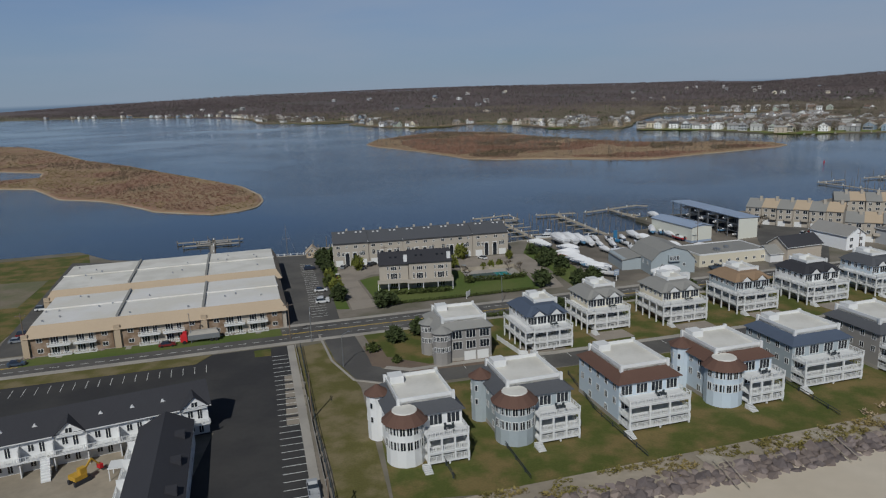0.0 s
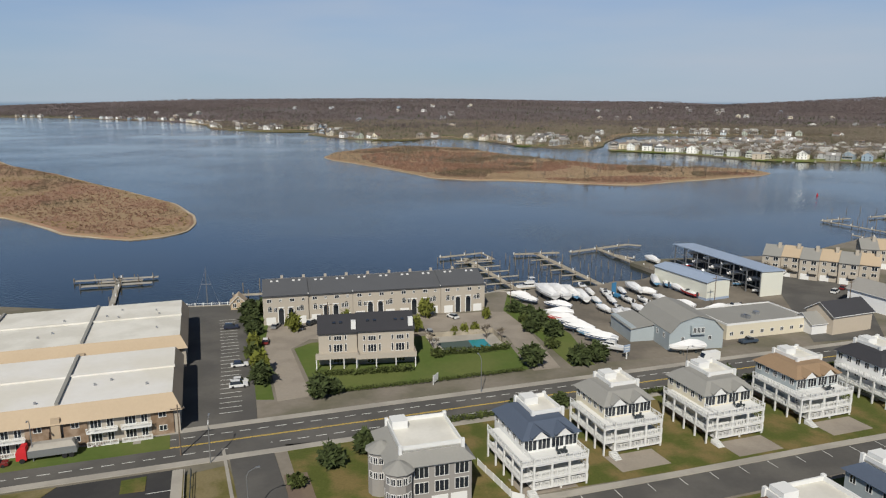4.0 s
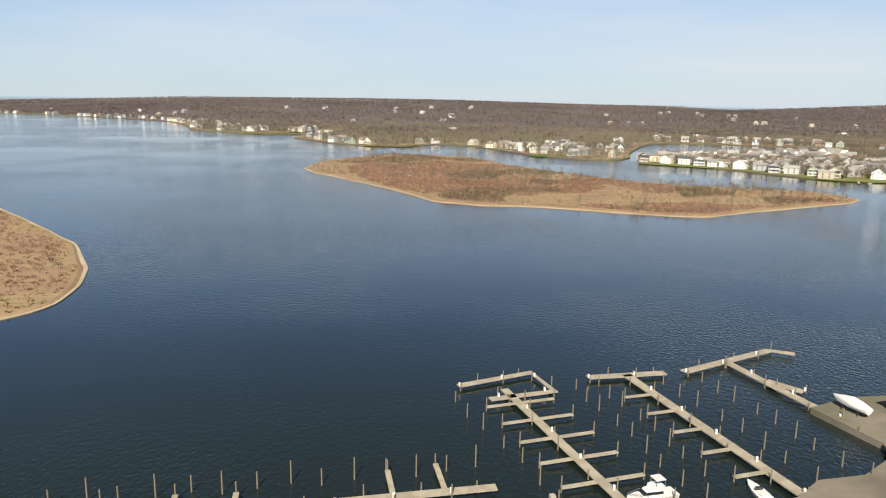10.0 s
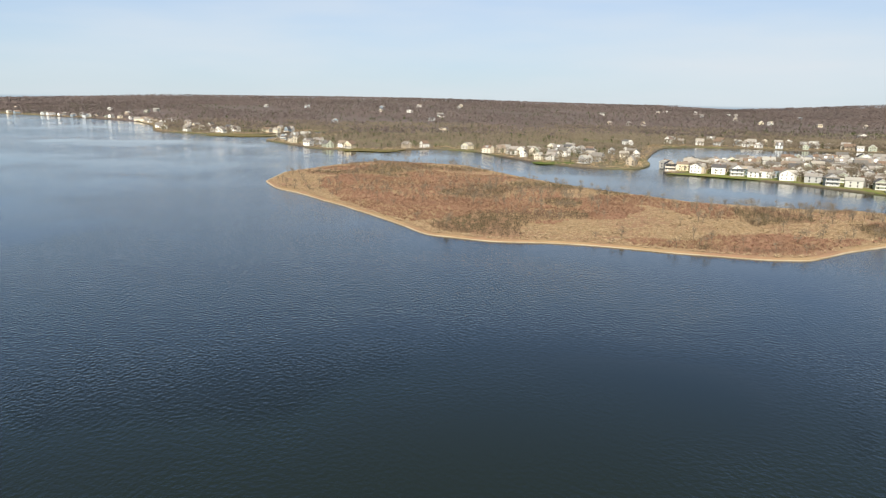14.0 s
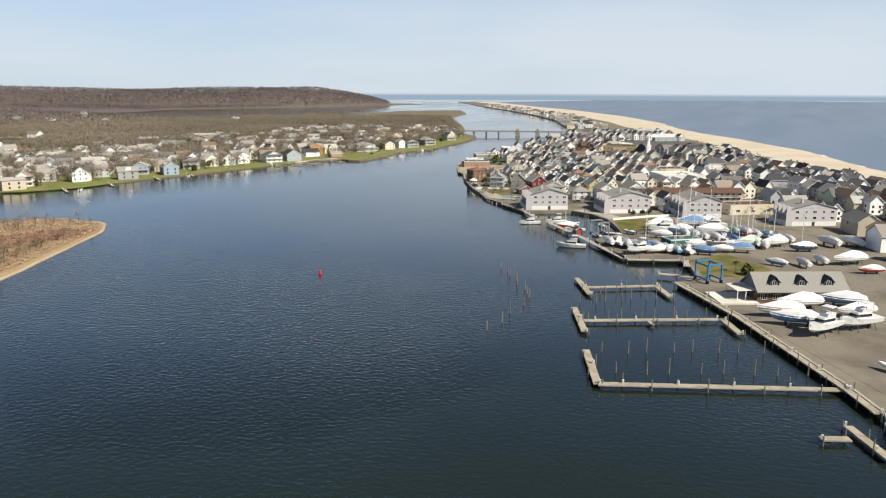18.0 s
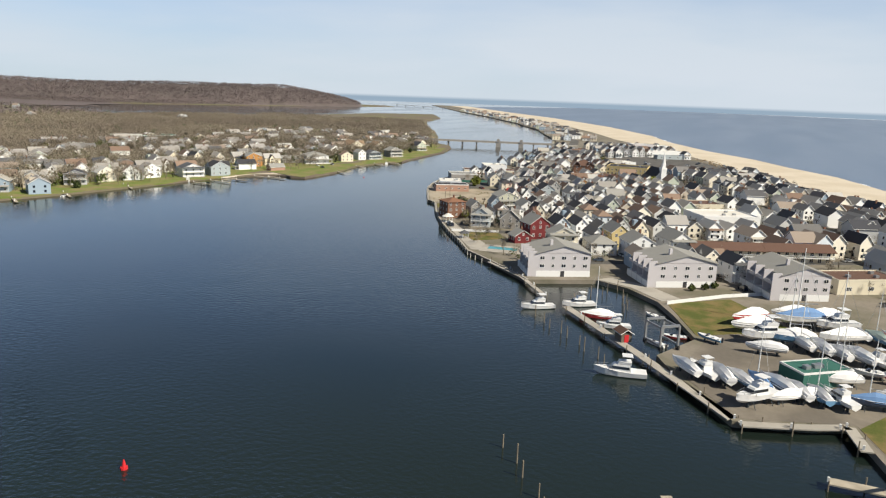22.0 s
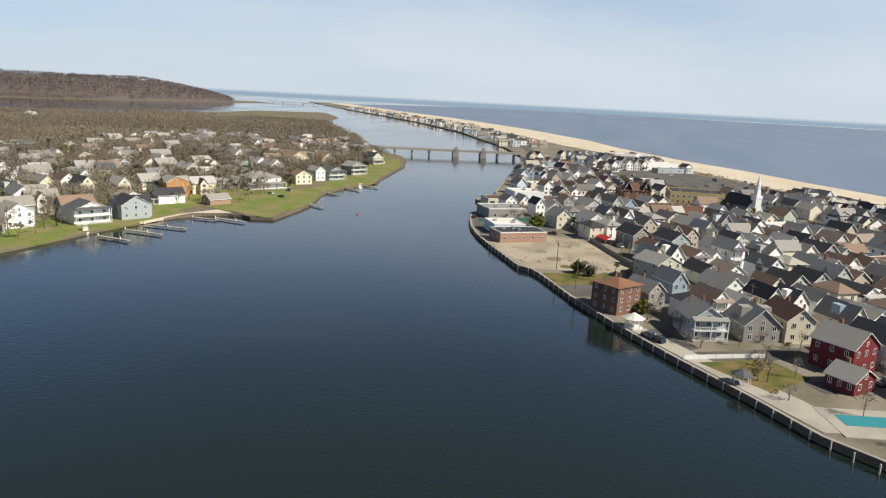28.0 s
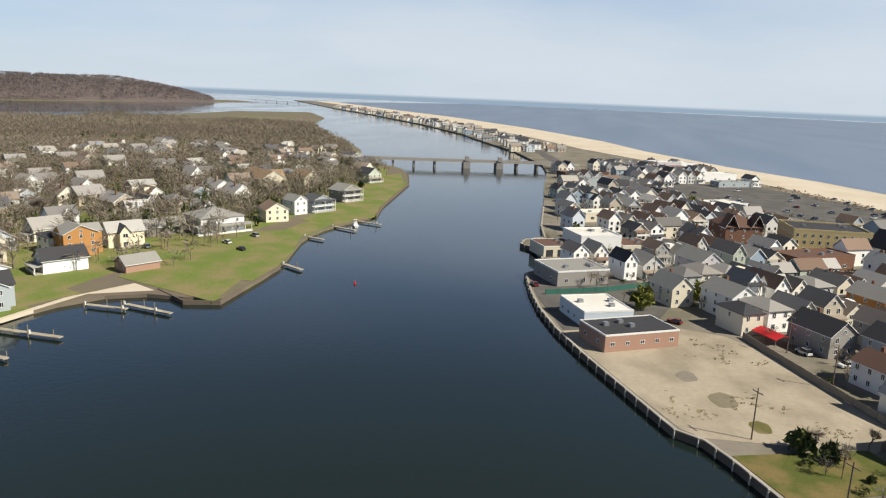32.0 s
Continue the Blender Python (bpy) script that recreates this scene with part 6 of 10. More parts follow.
def tree_kit(k):
    rnd = random.Random(40 + k)
    t = thing("bare_tree", "leafless grey-brown winter tree", "tree", pose(0, 0, -80), "bare trees")
    trunk, twigs = MB(), []

    def grow(p, d, ln, r, depth):
        q = p + d * ln
        trunk.beam(p, q, r * 2, r * 1.7)
        if depth == 0:
            return
        for _ in range(3 if depth > 1 else 4):
            nd = (d + Vector((rnd.uniform(-0.9, 0.9), rnd.uniform(-0.9, 0.9), rnd.uniform(-0.1, 0.5)))).normalized()
            grow(q, nd, ln * rnd.uniform(0.55, 0.78), r * 0.55, depth - 1)
            if depth == 1:
                for _ in range(3):
                    e = q + nd * ln * rnd.uniform(0.2, 0.6)
                    td = (nd + Vector((rnd.uniform(-0.9, 0.9), rnd.uniform(-0.9, 0.9), rnd.uniform(-0.2, 0.7)))).normalized()
                    s = td.cross(Vector((0.3, 0.5, 0.8))).normalized() * 0.10
                    twigs.append([e - s, e + s, e + td * rnd.uniform(0.9, 1.9)])

    grow(Vector((0, 0, -0.3)), Vector((rnd.uniform(-0.05, 0.05), 0, 1)).normalized(), 2.6, 0.17, 4)
    part("trunk", trunk, TRUNK, t)
    part("crown", tri_stuff("crown", [[tuple(p) for p in tr] for tr in twigs], TWIG, "", "", tag=False), None, t)
    return t


def shrub_kit(k, mat, name, label, n=420, flat=1.0):
    t = thing(name, label, "tree" if "tree" in name else "shrub", pose(0, 0, -80), label)
    if "tree" in name:
        part("trunk", MB().tube(0, 0, -0.1, 0.35, 0.03, 0.02, 6), TRUNK, t)
    part("crown", tri_stuff("crown", leaf_ball(n, flat), mat, "", "", tag=False), None, t)
    return t


def put_tree(kind, x, y, h, wide=None, z=None, turn=None):
    if kind not in TREES:
        if kind.startswith("bare"):
            TREES[kind] = tree_kit(int(kind[4:]))
        else:
            TREES[kind] = {"pine": lambda: shrub_kit(1, LEAF, "evergreen_tree", "dense dark evergreen tree", 700, 1.15),
                           "cedar": lambda: shrub_kit(2, LEAF, "evergreen_tree", "bushy dark evergreen tree", 620, 1.0),
                           "spring": lambda: shrub_kit(3, LEAF_LIGHT, "budding_tree", "small tree in yellow-green bud", 420, 1.1),
                           "bush": lambda: shrub_kit(4, HEDGE, "shrub", "rounded green evergreen garden shrub", 420, 0.9)}[kind]()
    hh = h / (8.6 if kind.startswith("bare") else 1.0)
    ww = (wide or h) / (8.6 if kind.startswith("bare") else 1.0)
    zz = (LAND if inside(x, y, SPIT) else 1.0) if z is None else z
    return copy_thing(TREES[kind], pose(x, y, zz, 0, 0, (x * 37 + y * 91) % 360 if turn is None else turn) @ Matrix.Diagonal((ww, ww, hh, 1)))


def hedge(pts, w, h, label="clipped green hedge"):
    tr = []
    for x, y, a in along(pts, 0.8):
        c = leaf_ball(46, 1.0) * np.array([w * 1.15, w * 1.15, h])
        tr.append(c + np.array([x, y, LAND]))
    ob = tri_stuff("hedge", np.concatenate(tr), HEDGE, label, "hedge")
    ob["kind"] = ""
    del ob["kind"]
    return ob


# ---- docks ----
def pile_mesh(h):
    return MB().tube(0, 0, -2.5, h + 0.1, 0.17, 0.13, 7).mesh("pile", [PILE])


PILES = {}


def pile(parent, x, y, h=2.2):
    if h not in PILES:
        PILES[h] = pile_mesh(h)
    return part("pile", PILES[h], None, parent, at=pose(x, y, 0))


def dock(label, legs, w=2.0, z=1.1, step=7.0, mat=None, fingers=()):
    """A timber dock of straight legs on piles; fingers: (x, y, heading, length)."""
    d = thing("dock", label, "dock", None, "timber docks")
    for pts in legs:
        mb = ribbon(MB(), pts, w, z - 0.28, z)
        part("deck", mb, mat or WOOD_GREY, d)
        for i, (x, y, a) in enumerate(along(pts, step)):
            o = (w / 2 + 0.18) * (1 if i % 2 else -1)
            pile(d, x - math.sin(a) * o, y + math.cos(a) * o, (2.0, 2.6, 3.2)[i % 3])
            if i % 2 == 0:
                px, py = x + math.sin(a) * 0.5, y - math.cos(a) * 0.5
                part("power_box", MB().box(px - 0.2, py - 0.2, z, px + 0.2, py + 0.2, z + 0.9), TRIM, d)
    for x, y, a, ln in fingers:
        e = (x + ln * math.cos(radians(a)), y + ln * math.sin(radians(a)))
        part("finger", ribbon(MB(), [(x, y), e], 1.0, z - 0.25, z - 0.02), mat or WOOD_GREY, d)
        pile(d, e[0], e[1], 3.2)
    return d


# ---- poles and lamps ----
def utility_pole(x, y, ang, h=10.5):
    p = thing("utility_pole", "brown timber utility pole with crossarm", "pole", pose(x, y, LAND, 0, 0, ang), "utility poles")
    part("post", MB().tube(0, 0, -0.5, h, 0.16, 0.11, 7), POLE, p)
    ca_ = part("crossarm", MB().box(-1.3, -0.07, h - 0.9, 1.3, 0.07, h - 0.74), POLE, p)
    for xx in (-1.15, 1.15):
        part("insulator", MB().tube(xx, 0, h - 0.74, h - 0.5, 0.05, 0.04, 6), STEEL, ca_)
    return p


def street_lamp(x, y, ang, h=9.0):
    p = thing("street_lamp", "grey steel street lamp with curved arm", "street lamp", pose(x, y, LAND, 0, 0, ang), "street lamps")
    part("post", MB().tube(0, 0, -0.3, h - 1.2, 0.12, 0.08, 7), STEEL, p)
    part("arm", MB().beam((0, 0, h - 1.3), (0.4, 0, h - 0.5), 0.1).beam((0.4, 0, h - 0.5), (1.6, 0, h), 0.09), STEEL, p)
    part("lamp_head", MB().box(1.5, -0.14, h - 0.1, 2.2, 0.14, h + 0.07), STEEL, p)
    return p


def fence(label, pts, h, mat, step=2.4, z=None, solid=True, name="fence"):
    f = thing(name, label, "fence")
    zz = LAND if z is None else z
    for (x0, y0), (x1, y1) in zip(pts, pts[1:]):
        if solid:
            part("panel", MB().beam((x0, y0, zz + h / 2), (x1, y1, zz + h / 2), 0.08, h - 0.1), mat, f)
        else:
            part("rail", MB().beam((x0, y0, zz + h), (x1, y1, zz + h), 0.08, 0.12).beam((x0, y0, zz + h * 0.5), (x1, y1, zz + h * 0.5), 0.08, 0.12), mat, f)
    for x, y, a in along(pts, step * 1.5):
        part("post", MB().box(x - 0.08, y - 0.08, zz - 0.2, x + 0.08, y + 0.08, zz + h + 0.1), mat, f)
    return f


def joined_houses(name, label, plots, roof=None):
    """Houses too far off to tell apart, as one mesh; plots: (x, y, z, turn, w, d, eave, ridge)."""
    mb = MB()
    for x, y, z, rz, w, d, e, r in plots:
        m = pose(x, y, z, 0, 0, rz)
        k = len(mb.v)
        for p in ((-w / 2, 0, -0.6), (w / 2, 0, -0.6), (w / 2, d, -0.6), (-w / 2, d, -0.6), (-w / 2, 0, e), (w / 2, 0, e), (w / 2, d, e), (-w / 2, d, e), (0, 0, r), (0, d, r)):
            mb.v.append(tuple(m @ Vector(p)))
        for f in ((0, 1, 5, 8, 4), (2, 3, 7, 9, 6), (1, 2, 6, 5), (3, 0, 4, 7)):
            mb.f.append(tuple(k + i for i in f))
            mb.m.append(0)
        k = len(mb.v)
        o, s = 0.5, (r - e) / (w / 2)
        for p in ((0, -o, r + 0.25), (0, d + o, r + 0.25), (-w / 2 - o, -o, e - o * s + 0.25), (-w / 2 - o, d + o, e - o * s + 0.25), (w / 2 + o, -o, e - o * s + 0.25), (w / 2 + o, d + o, e - o * s + 0.25)):
            mb.v.append(tuple(m @ Vector(p)))
        for f in ((0, 2, 3, 1), (0, 1, 5, 4)):
            mb.f.append(tuple(k + i for i in f))
            mb.m.append(1)
        for yy in (-o, d + o):      # white rake boards
            for sg in (-1, 1):
                mb.face([m @ Vector(q) for q in ((0, yy, r + 0.28), (sg * (w / 2 + o), yy, e - o * s + 0.28), (sg * (w / 2 + o), yy, e - o * s - 0.05), (0, yy, r - 0.05))], 3)
        sel = int(x * 7.3 + y * 3.1)
        if sel % 3:
            ph = e * (0.5 if sel % 2 else 0.92)
            for dy, hz in ((-2.0, ph), ):
                mb.face([m @ Vector(q) for q in ((-w / 2 - 0.2, dy - 0.2, hz - 0.4), (w / 2 + 0.2, dy - 0.2, hz - 0.4), (w / 2 + 0.2, 0, hz + 0.3), (-w / 2 - 0.2, 0, hz + 0.3))], 1)
                for px in (-w / 2, -w / 6, w / 6, w / 2 - 0.2):
                    mb.face([m @ Vector(q) for q in ((px, dy, -0.5), (px + 0.25, dy, -0.5), (px + 0.25, dy, hz - 0.4), (px, dy, hz - 0.4))], 3)
                for pz in ((0.3, 1.3), (e * 0.5 + 0.2, e * 0.5 + 1.1))[:1 if sel % 2 else 2]:
                    mb.face([m @ Vector(q) for q in ((-w / 2, dy, pz[0]), (w / 2, dy, pz[0]), (w / 2, dy, pz[1]), (-w / 2, dy, pz[1]))], 3)
        if sel % 4 == 0:
            k = len(mb.v)
            for q in ((w * 0.1, d * 0.4), (w * 0.1 + 3.2, d * 0.4), (w * 0.1 + 3.2, d * 0.65), (w * 0.1, d * 0.65)):
                for qz in (e, r - 0.3):
                    mb.v.append(tuple(m @ Vector((q[0], q[1], qz))))
            for f in ((0, 2, 3, 1), (2, 4, 5, 3), (4, 6, 7, 5), (6, 0, 1, 7)):
                mb.f.append(tuple(k + i for i in f))
                mb.m.append(0)
            mb.f.append((k + 1, k + 3, k + 5, k + 7))
            mb.m.append(1)
        elif sel % 4 == 1:
            cm = m @ pose(w * 0.12, d * 0.62, 0)
            k = len(mb.v)
            for q in ((-0.4, -0.4), (0.4, -0.4), (0.4, 0.4), (-0.4, 0.4)):
                for qz in (e, r + 1.1):
                    mb.v.append(tuple(cm @ Vector((q[0], q[1], qz))))
            for f in ((0, 2, 3, 1), (2, 4, 5, 3), (4, 6, 7, 5), (6, 0, 1, 7), (1, 3, 5, 7)):
                mb.f.append(tuple(k + i for i in f))
                mb.m.append(4)
        for zz in (1.0, 3.7):
            for xx in (-w / 4, w / 4):
                for yy, sg in ((-0.04, 1), (d + 0.04, 1)):
                    mb.face([m @ Vector(q) for q in ((xx - 0.6, yy, zz), (xx + 0.6, yy, zz), (xx + 0.6, yy, zz + 1.4), (xx - 0.6, yy, zz + 1.4))], 2)
            for yy in (d * 0.3, d * 0.7):
                for xx in (-w / 2 - 0.04, w / 2 + 0.04):
                    mb.face([m @ Vector(q) for q in ((xx, yy - 0.55, zz), (xx, yy + 0.55, zz), (xx, yy + 0.55, zz + 1.4), (xx, yy - 0.55, zz + 1.4))], 2)
    me = bpy.data.meshes.new(name)
    me.from_pydata(mb.v, [], mb.f)
    for mm in (FAR_WALL, roof or FAR_ROOF, GLASS, TRIM, BRICK):
        me.materials.append(mm)
    me.polygons.foreach_set("material_index", mb.m)
    return tagged(new(name, me), label, "houses", "", "stuff")


# ---- beach houses between the road and the sea ----
ROWS_SEA = [
    (-8, 101, 18, "white house with a brown-roofed round tower and decks", 13.5, 15, WHITE, SLATE, BROWN_ROOF, True, True),
    (12.5, 108.5, 18, "blue-grey house with a brown-roofed round tower and decks", 14.5, 15, WALL_BGREY, SLATE, BROWN_ROOF, True, True),
    (34.5, 114.5, 18, "pale blue house with brown roof and stacked white decks", 13.5, 17, WALL_BLUE, BROWN_ROOF, BROWN_ROOF, False, False),
    (56, 123.5, 18, "light blue house with round tower and pale roof terrace", 14.5, 15, WALL_BLUE, BROWN_ROOF, BROWN_ROOF, True, True),
    (77, 133.5, 18, "grey house with blue-grey roof and long white decks", 15.5, 15, WALL_BGREY, BLUE_ROOF, BLUE_ROOF, False, False),
    (99, 139.5, 18, "brown-grey shingled house with white decks", 15, 16, WALL_GREY, SLATE, SLATE, False, False),
]
for x, y, rz, lab, w, d, wall, roof, acc, tow, tur in ROWS_SEA:
    beach_house(pose(x, y, LAND, 0, 0, rz), lab, w, d, wall, roof, acc, tow, 1, 8.6, False, tur)
ROWS_ROAD = [
    (-1.5, 148.5, 15, "grey shingled house with hipped roof and double garage", 14, 14, WALL_GREY, GREY_ROOF, GREY_ROOF, False, 0, True),
    (19.5, 158.5, 18, "white house with dark blue roof and wraparound decks", 13, 13, WHITE, BLUE_ROOF, BLUE_ROOF, False, 1, False),
    (37, 172.5, 18, "beige stone-faced house with curved white balconies", 13, 11, WALL_CREAM, GREY_ROOF, TAN, False, 1, False),
    (59, 177.5, 18, "cream house with grey roof and long balconies", 14, 12, WALL_CREAM, GREY_ROOF, TAN, False, 1, False),
    (82, 186, 18, "grey house with cedar roof, white stair and garage", 14, 12, WALL_BGREY, ORANGE_ROOF, TAN, False, 1, False),
    (105, 193, 18, "white house with dark roof and arcaded balconies", 15, 12, WHITE, CHARCOAL, CHARCOAL, False, 1, False),
    (128, 200, 18, "blue house with grey roof beside the road", 14, 12, WALL_BLUE, SLATE, SLATE, False, 1, False),
]
for x, y, rz, lab, w, d, wall, roof, acc, tow, dk, gar in ROWS_ROAD:
    beach_house(pose(x, y, LAND, 0, 0, rz), lab, w - (2.2 if dk else 0), d, wall, roof, acc, tow, dk, 8.4, gar, False, bool(dk))
# rounded bays of the grey corner house
corner = thing("bay_window", "rounded two-storey bays on the grey corner house", "bay", pose(-1.5, 148.5, LAND, 0, 0, 15))
for bx, by in ((-5.6, 0.2), (-7.0, 8.0)):
    bw_ = part("bay_wall", MB().prism(MB().disc(bx, by, 2.3, 10), -0.6, 8.3), WALL_GREY, corner)
    part("bay_roof", MB().tube(bx, by, 8.2, 9.6, 2.8, 0.3, 10), GREY_ROOF, corner)
    for f in (1, 2):
        for a in (-150, -125, -100, -75, -50):
            window(bw_, bx + 2.27 * math.cos(radians(a)), by + 2.27 * math.sin(radians(a)), f * 2.8 + 0.6, 0.85, 1.3, a + 90)
# boardwalk ramps over the sea wall
for x, y in ((42, 93), (64, 101), (92, 111)):
    rp = thing("beach_ramp", "weathered timber steps over the sea wall", "ramp", pose(x, y, LAND, 0, 0, 18))
    part("platform", MB().box(-2, 1.5, 1.35, 2, 5, 1.5), WOOD_GREY, rp)
    for i in range(11):
        part("step", MB().box(-1.0, 1.0 - i * 0.62, 1.2 - i * 0.17, 1.0, 1.55 - i * 0.62, 1.32 - i * 0.17), WOOD_GREY, rp)
    part("handrail", MB().beam((-1.05, 1.5, 2.4), (-1.05, -5.5, 0.6), 0.1).beam((1.05, 1.5, 2.4), (1.05, -5.5, 0.6), 0.1), WOOD_GREY, rp)
fence("low dark fence between the gardens", [(-15, 127), (-10.5, 116), (-3, 92)], 1.2, DARKSTEEL, 3, solid=False)
fence("low dark fence between the gardens", [(0, 134), (4, 112), (10, 92)], 1.0, DARKSTEEL, 3, solid=False)
fence("low dark fence between the gardens", [(22, 138), (25, 118), (31, 99)], 1.0, DARKSTEEL, 3, solid=False)
fence("low dark fence between the gardens", [(66, 153), (68, 132), (72, 114)], 1.0, DARKSTEEL, 3, solid=False)
fence("white fence beside the blue-roofed house", [(7, 163), (12, 151.5), (14, 150.5)], 1.4, TRIM, 2)
fence("low concrete barrier along the footpath", [(-46, 161), (-16.5, 62)], 0.8, CONCRETE, 6)
fence("tall dark chain fence along the footpath", [(-44.5, 160), (-31, 112), (-15.5, 62)], 1.5, DARKSTEEL, 3, solid=False)

# ---- condominium blocks ----
CU, CV = Vector((-0.953, -0.302)), Vector((-0.302, 0.953))


def condo(x, y, length, depth, label, roof):
    c = thing("condominium", label, "apartment building", pose(x, y, LAND, 0, 0, 17.6))
    # local: x from 0 (right end) to -length, y from 0 to depth
    H = 6.2
    part("wall", MB().box(-length, 1.2, -0.6, 0, depth, H), BEIGE, c)
    part("roof", MB().prism([(-length - 0.6, 0), (0.6, 0), (0.6, depth + 0.6), (-length - 0.6, depth + 0.6)], H - 0.8, H + 1.9, 0, side=1, top=[(-length + 1.2, 3.4), (-1.2, 3.4), (-1.2, depth - 0.4), (-length + 1.2, depth - 0.4)]), [roof, TAN], c)
    part("roof_ridge", MB().box(-length + 1, depth * 0.56, H + 1.85, -1.0, depth * 0.56 + 0.9, H + 2.25), roof, c)
    n = max(3, round(length / 21))
    for i in range(1, n):
        part("roof_joint", MB().box(-i * length / n - 0.35, 3.4, H + 1.85, -i * length / n + 0.35, depth - 0.5, H + 2.4), GREY_ROOF, c)
    rnd = random.Random(int(x))
    for i in range(14):
        a, b = rnd.uniform(2, length - 2), rnd.uniform(5, depth - 2)
        part("roof_vent", MB().box(-a - 0.2, b - 0.2, H + 1.85, -a + 0.2, b + 0.2, H + 2.4), STEEL, c)
    bay = length / n
    for i in range(n):
        x1 = -i * bay
        part("stone_panel", MB().box(x1 - 5.5, 0.9, -0.6, x1 - 1.2, 1.22, H - 0.8), STONE, c)
        part("stone_panel", MB().box(x1 - bay + 1.2, 0.9, -0.6, x1 - bay + 5.5, 1.22, H - 0.8), STONE, c)
        part("pier", MB().box(x1 - bay - 0.8, 0.2, -0.6, x1 - bay + 0.8, 1.22, H + 0.3), TAN, c)
        for f in (0, 1):
            z = f * 2.9
            for s in (0.36, 0.64):
                xm = x1 - bay * s
                bc_ = part("balcony", MB().box(xm - 2.8, -0.5, z - 0.1, xm + 2.8, 1.2, z + 0.15), TRIM, c)
                rl = MB()
                railing(rl, (xm - 2.8, -0.4), (xm + 2.8, -0.4), z + 0.1, 0.95)
                part("railing", rl, TRIM, bc_, "white balcony railing")
                window(c, xm - 1.2, 1.2, z + 0.2, 2.1, 2.1)
                window(c, xm + 1.4, 1.2, z + 0.2, 1.3, 2.1)
            window(c, x1 - 3.3, 0.9, z + 1.0, 1.5, 1.2)
            window(c, x1 - bay + 3.3, 0.9, z + 1.0, 1.5, 1.2)
    for i in range(5):
        window(c, 0, 4 + i * (depth - 6) / 5, 1.0, 1.2, 1.3, 90)
        window(c, 0, 4 + i * (depth - 6) / 5, 3.8, 1.2, 1.3, 90)
    return c


condo(-52, 177, 68, 33, "long two-storey condominium with white roof and tan eaves", WHITE_ROOF)
condo(-63.5, 214, 72, 38, "rear condominium block with off-white roof by the river", DECK_ROOF)
for i in range(4):
    x, y = -60 - i * 16.5, 172.5 - i * 5.2
    sheet("footpath", [(x, y), (x + 1.4, y + 0.45), (x - 0.6, y + 7), (x - 2, y + 6.5)], LAND - 0.3, LAND + 0.13, CONCRETE, "concrete path to the condominium", "pavement")
    rg = thing("rock_garden", "ring of pale stones in the lawn", "garden", pose(x - 7.5, y + 0.2, LAND + 0.1))
    for k in range(9):
        part("stone", rocks[k % 7], None, rg, at=pose(1.5 * math.cos(k * 0.7), 0.9 * math.sin(k * 0.7), 0.1) @ Matrix.Diagonal((0.4, 0.35, 0.3, 1)))

# ---- motel round the sand court ----
mo = thing("motel", "white motel with black gabled roof and balconies", "motel", pose(-55, 117, LAND, 0, 0, 26.5))
ML = 58
part("wall", gable_walls(10, ML, 6.4, 9.4), WHITE, mo, at=pose(0, 0, 0, 0, 0, 90))
part("roof", gable_roof(10, ML, 6.4, 9.4, 0.7), CHARCOAL, mo, at=pose(0, 0, 0, 0, 0, 90))
for i in range(11):
    x = -2.5 - i * 5.6
    for f in (0, 1):
        window(mo, x - 0.9, -5, f * 3 + 0.8, 1.1, 1.5)
        window(mo, x + 0.9, -5, f * 3 + 0.3, 1.0, 2.1)
        part("divider", MB().box(x - 2.9, -7.4, f * 3, x - 2.7, -5, f * 3 + 2.4), TRIM, mo)
    if i % 4 == 0:
        part("gable", MB().face([(x - 2.3, -5.6, 5.6), (x + 2.3, -5.6, 5.6), (x + 2.3, -5.6, 6.4), (x, -5.6, 8.4), (x - 2.3, -5.6, 6.4)]), TRIM, mo)
        part("gable_roof", MB().slab([(x, -6.0, 8.6), (x - 2.8, -6.0, 6.2), (x - 2.8, -1, 6.2), (x, -1, 8.6)], 0.2).slab([(x, -6.0, 8.6), (x + 2.8, -6.0, 6.2), (x + 2.8, -1, 6.2), (x, -1, 8.6)], 0.2), CHARCOAL, mo)
        window(mo, x, -5.6, 6.2, 1.3, 1.1)
    else:
        part("dormer_vent", MB().prism([(x - 0.9, -3.2), (x + 0.9, -3.2), (x + 0.9, -1.6), (x - 0.9, -1.6)], 7.2, 8.1, 0, top=[(x - 0.1, -3.2), (x + 0.1, -3.2), (x + 0.1, -1.6), (x - 0.1, -1.6)]), TRIM, mo)
part("balcony", MB().box(-ML, -7.4, 2.85, 0, -5, 3.0), TRIM, mo)
rl = MB()
railing(rl, (-ML, -7.35), (0, -7.35), 3.0)
part("railing", rl, TRIM, mo, "long white balcony railing")
for i in range(3):
    stp = MB()
    for k in range(8):
        stp.box(-12 - i * 18, -11 + k * 0.45, 0, -10.4 - i * 18, -10.5 + k * 0.45, 0.35 + k * 0.36)
    part("stair", stp, TRIM, mo)
wing = thing("motel_wing", "black-roofed motel wing towards the sea", "motel", pose(-58.5, 106, LAND, 0, 0, 197.6))
part("wall", gable_walls(9.4, 46, 5.0, 7.4), WHITE, wing)
part("roof", gable_roof(9.4, 46, 5.0, 7.4, 0.35), CHARCOAL, wing)
for i in range(4):
    part("dormer", MB().box(-3.9, 7 + i * 10, 5.2, -2.1, 9 + i * 10, 6.7), CHARCOAL, wing)
for i in range(8):
    for s in (-1, 1):
        window(wing, s * 4.7, 3 + i * 5.4, 3.2, 1.2, 1.4, 90 * s)
        window(wing, s * 4.7, 3 + i * 5.4, 0.5, 1.2, 1.4, 90 * s)
rl = MB()
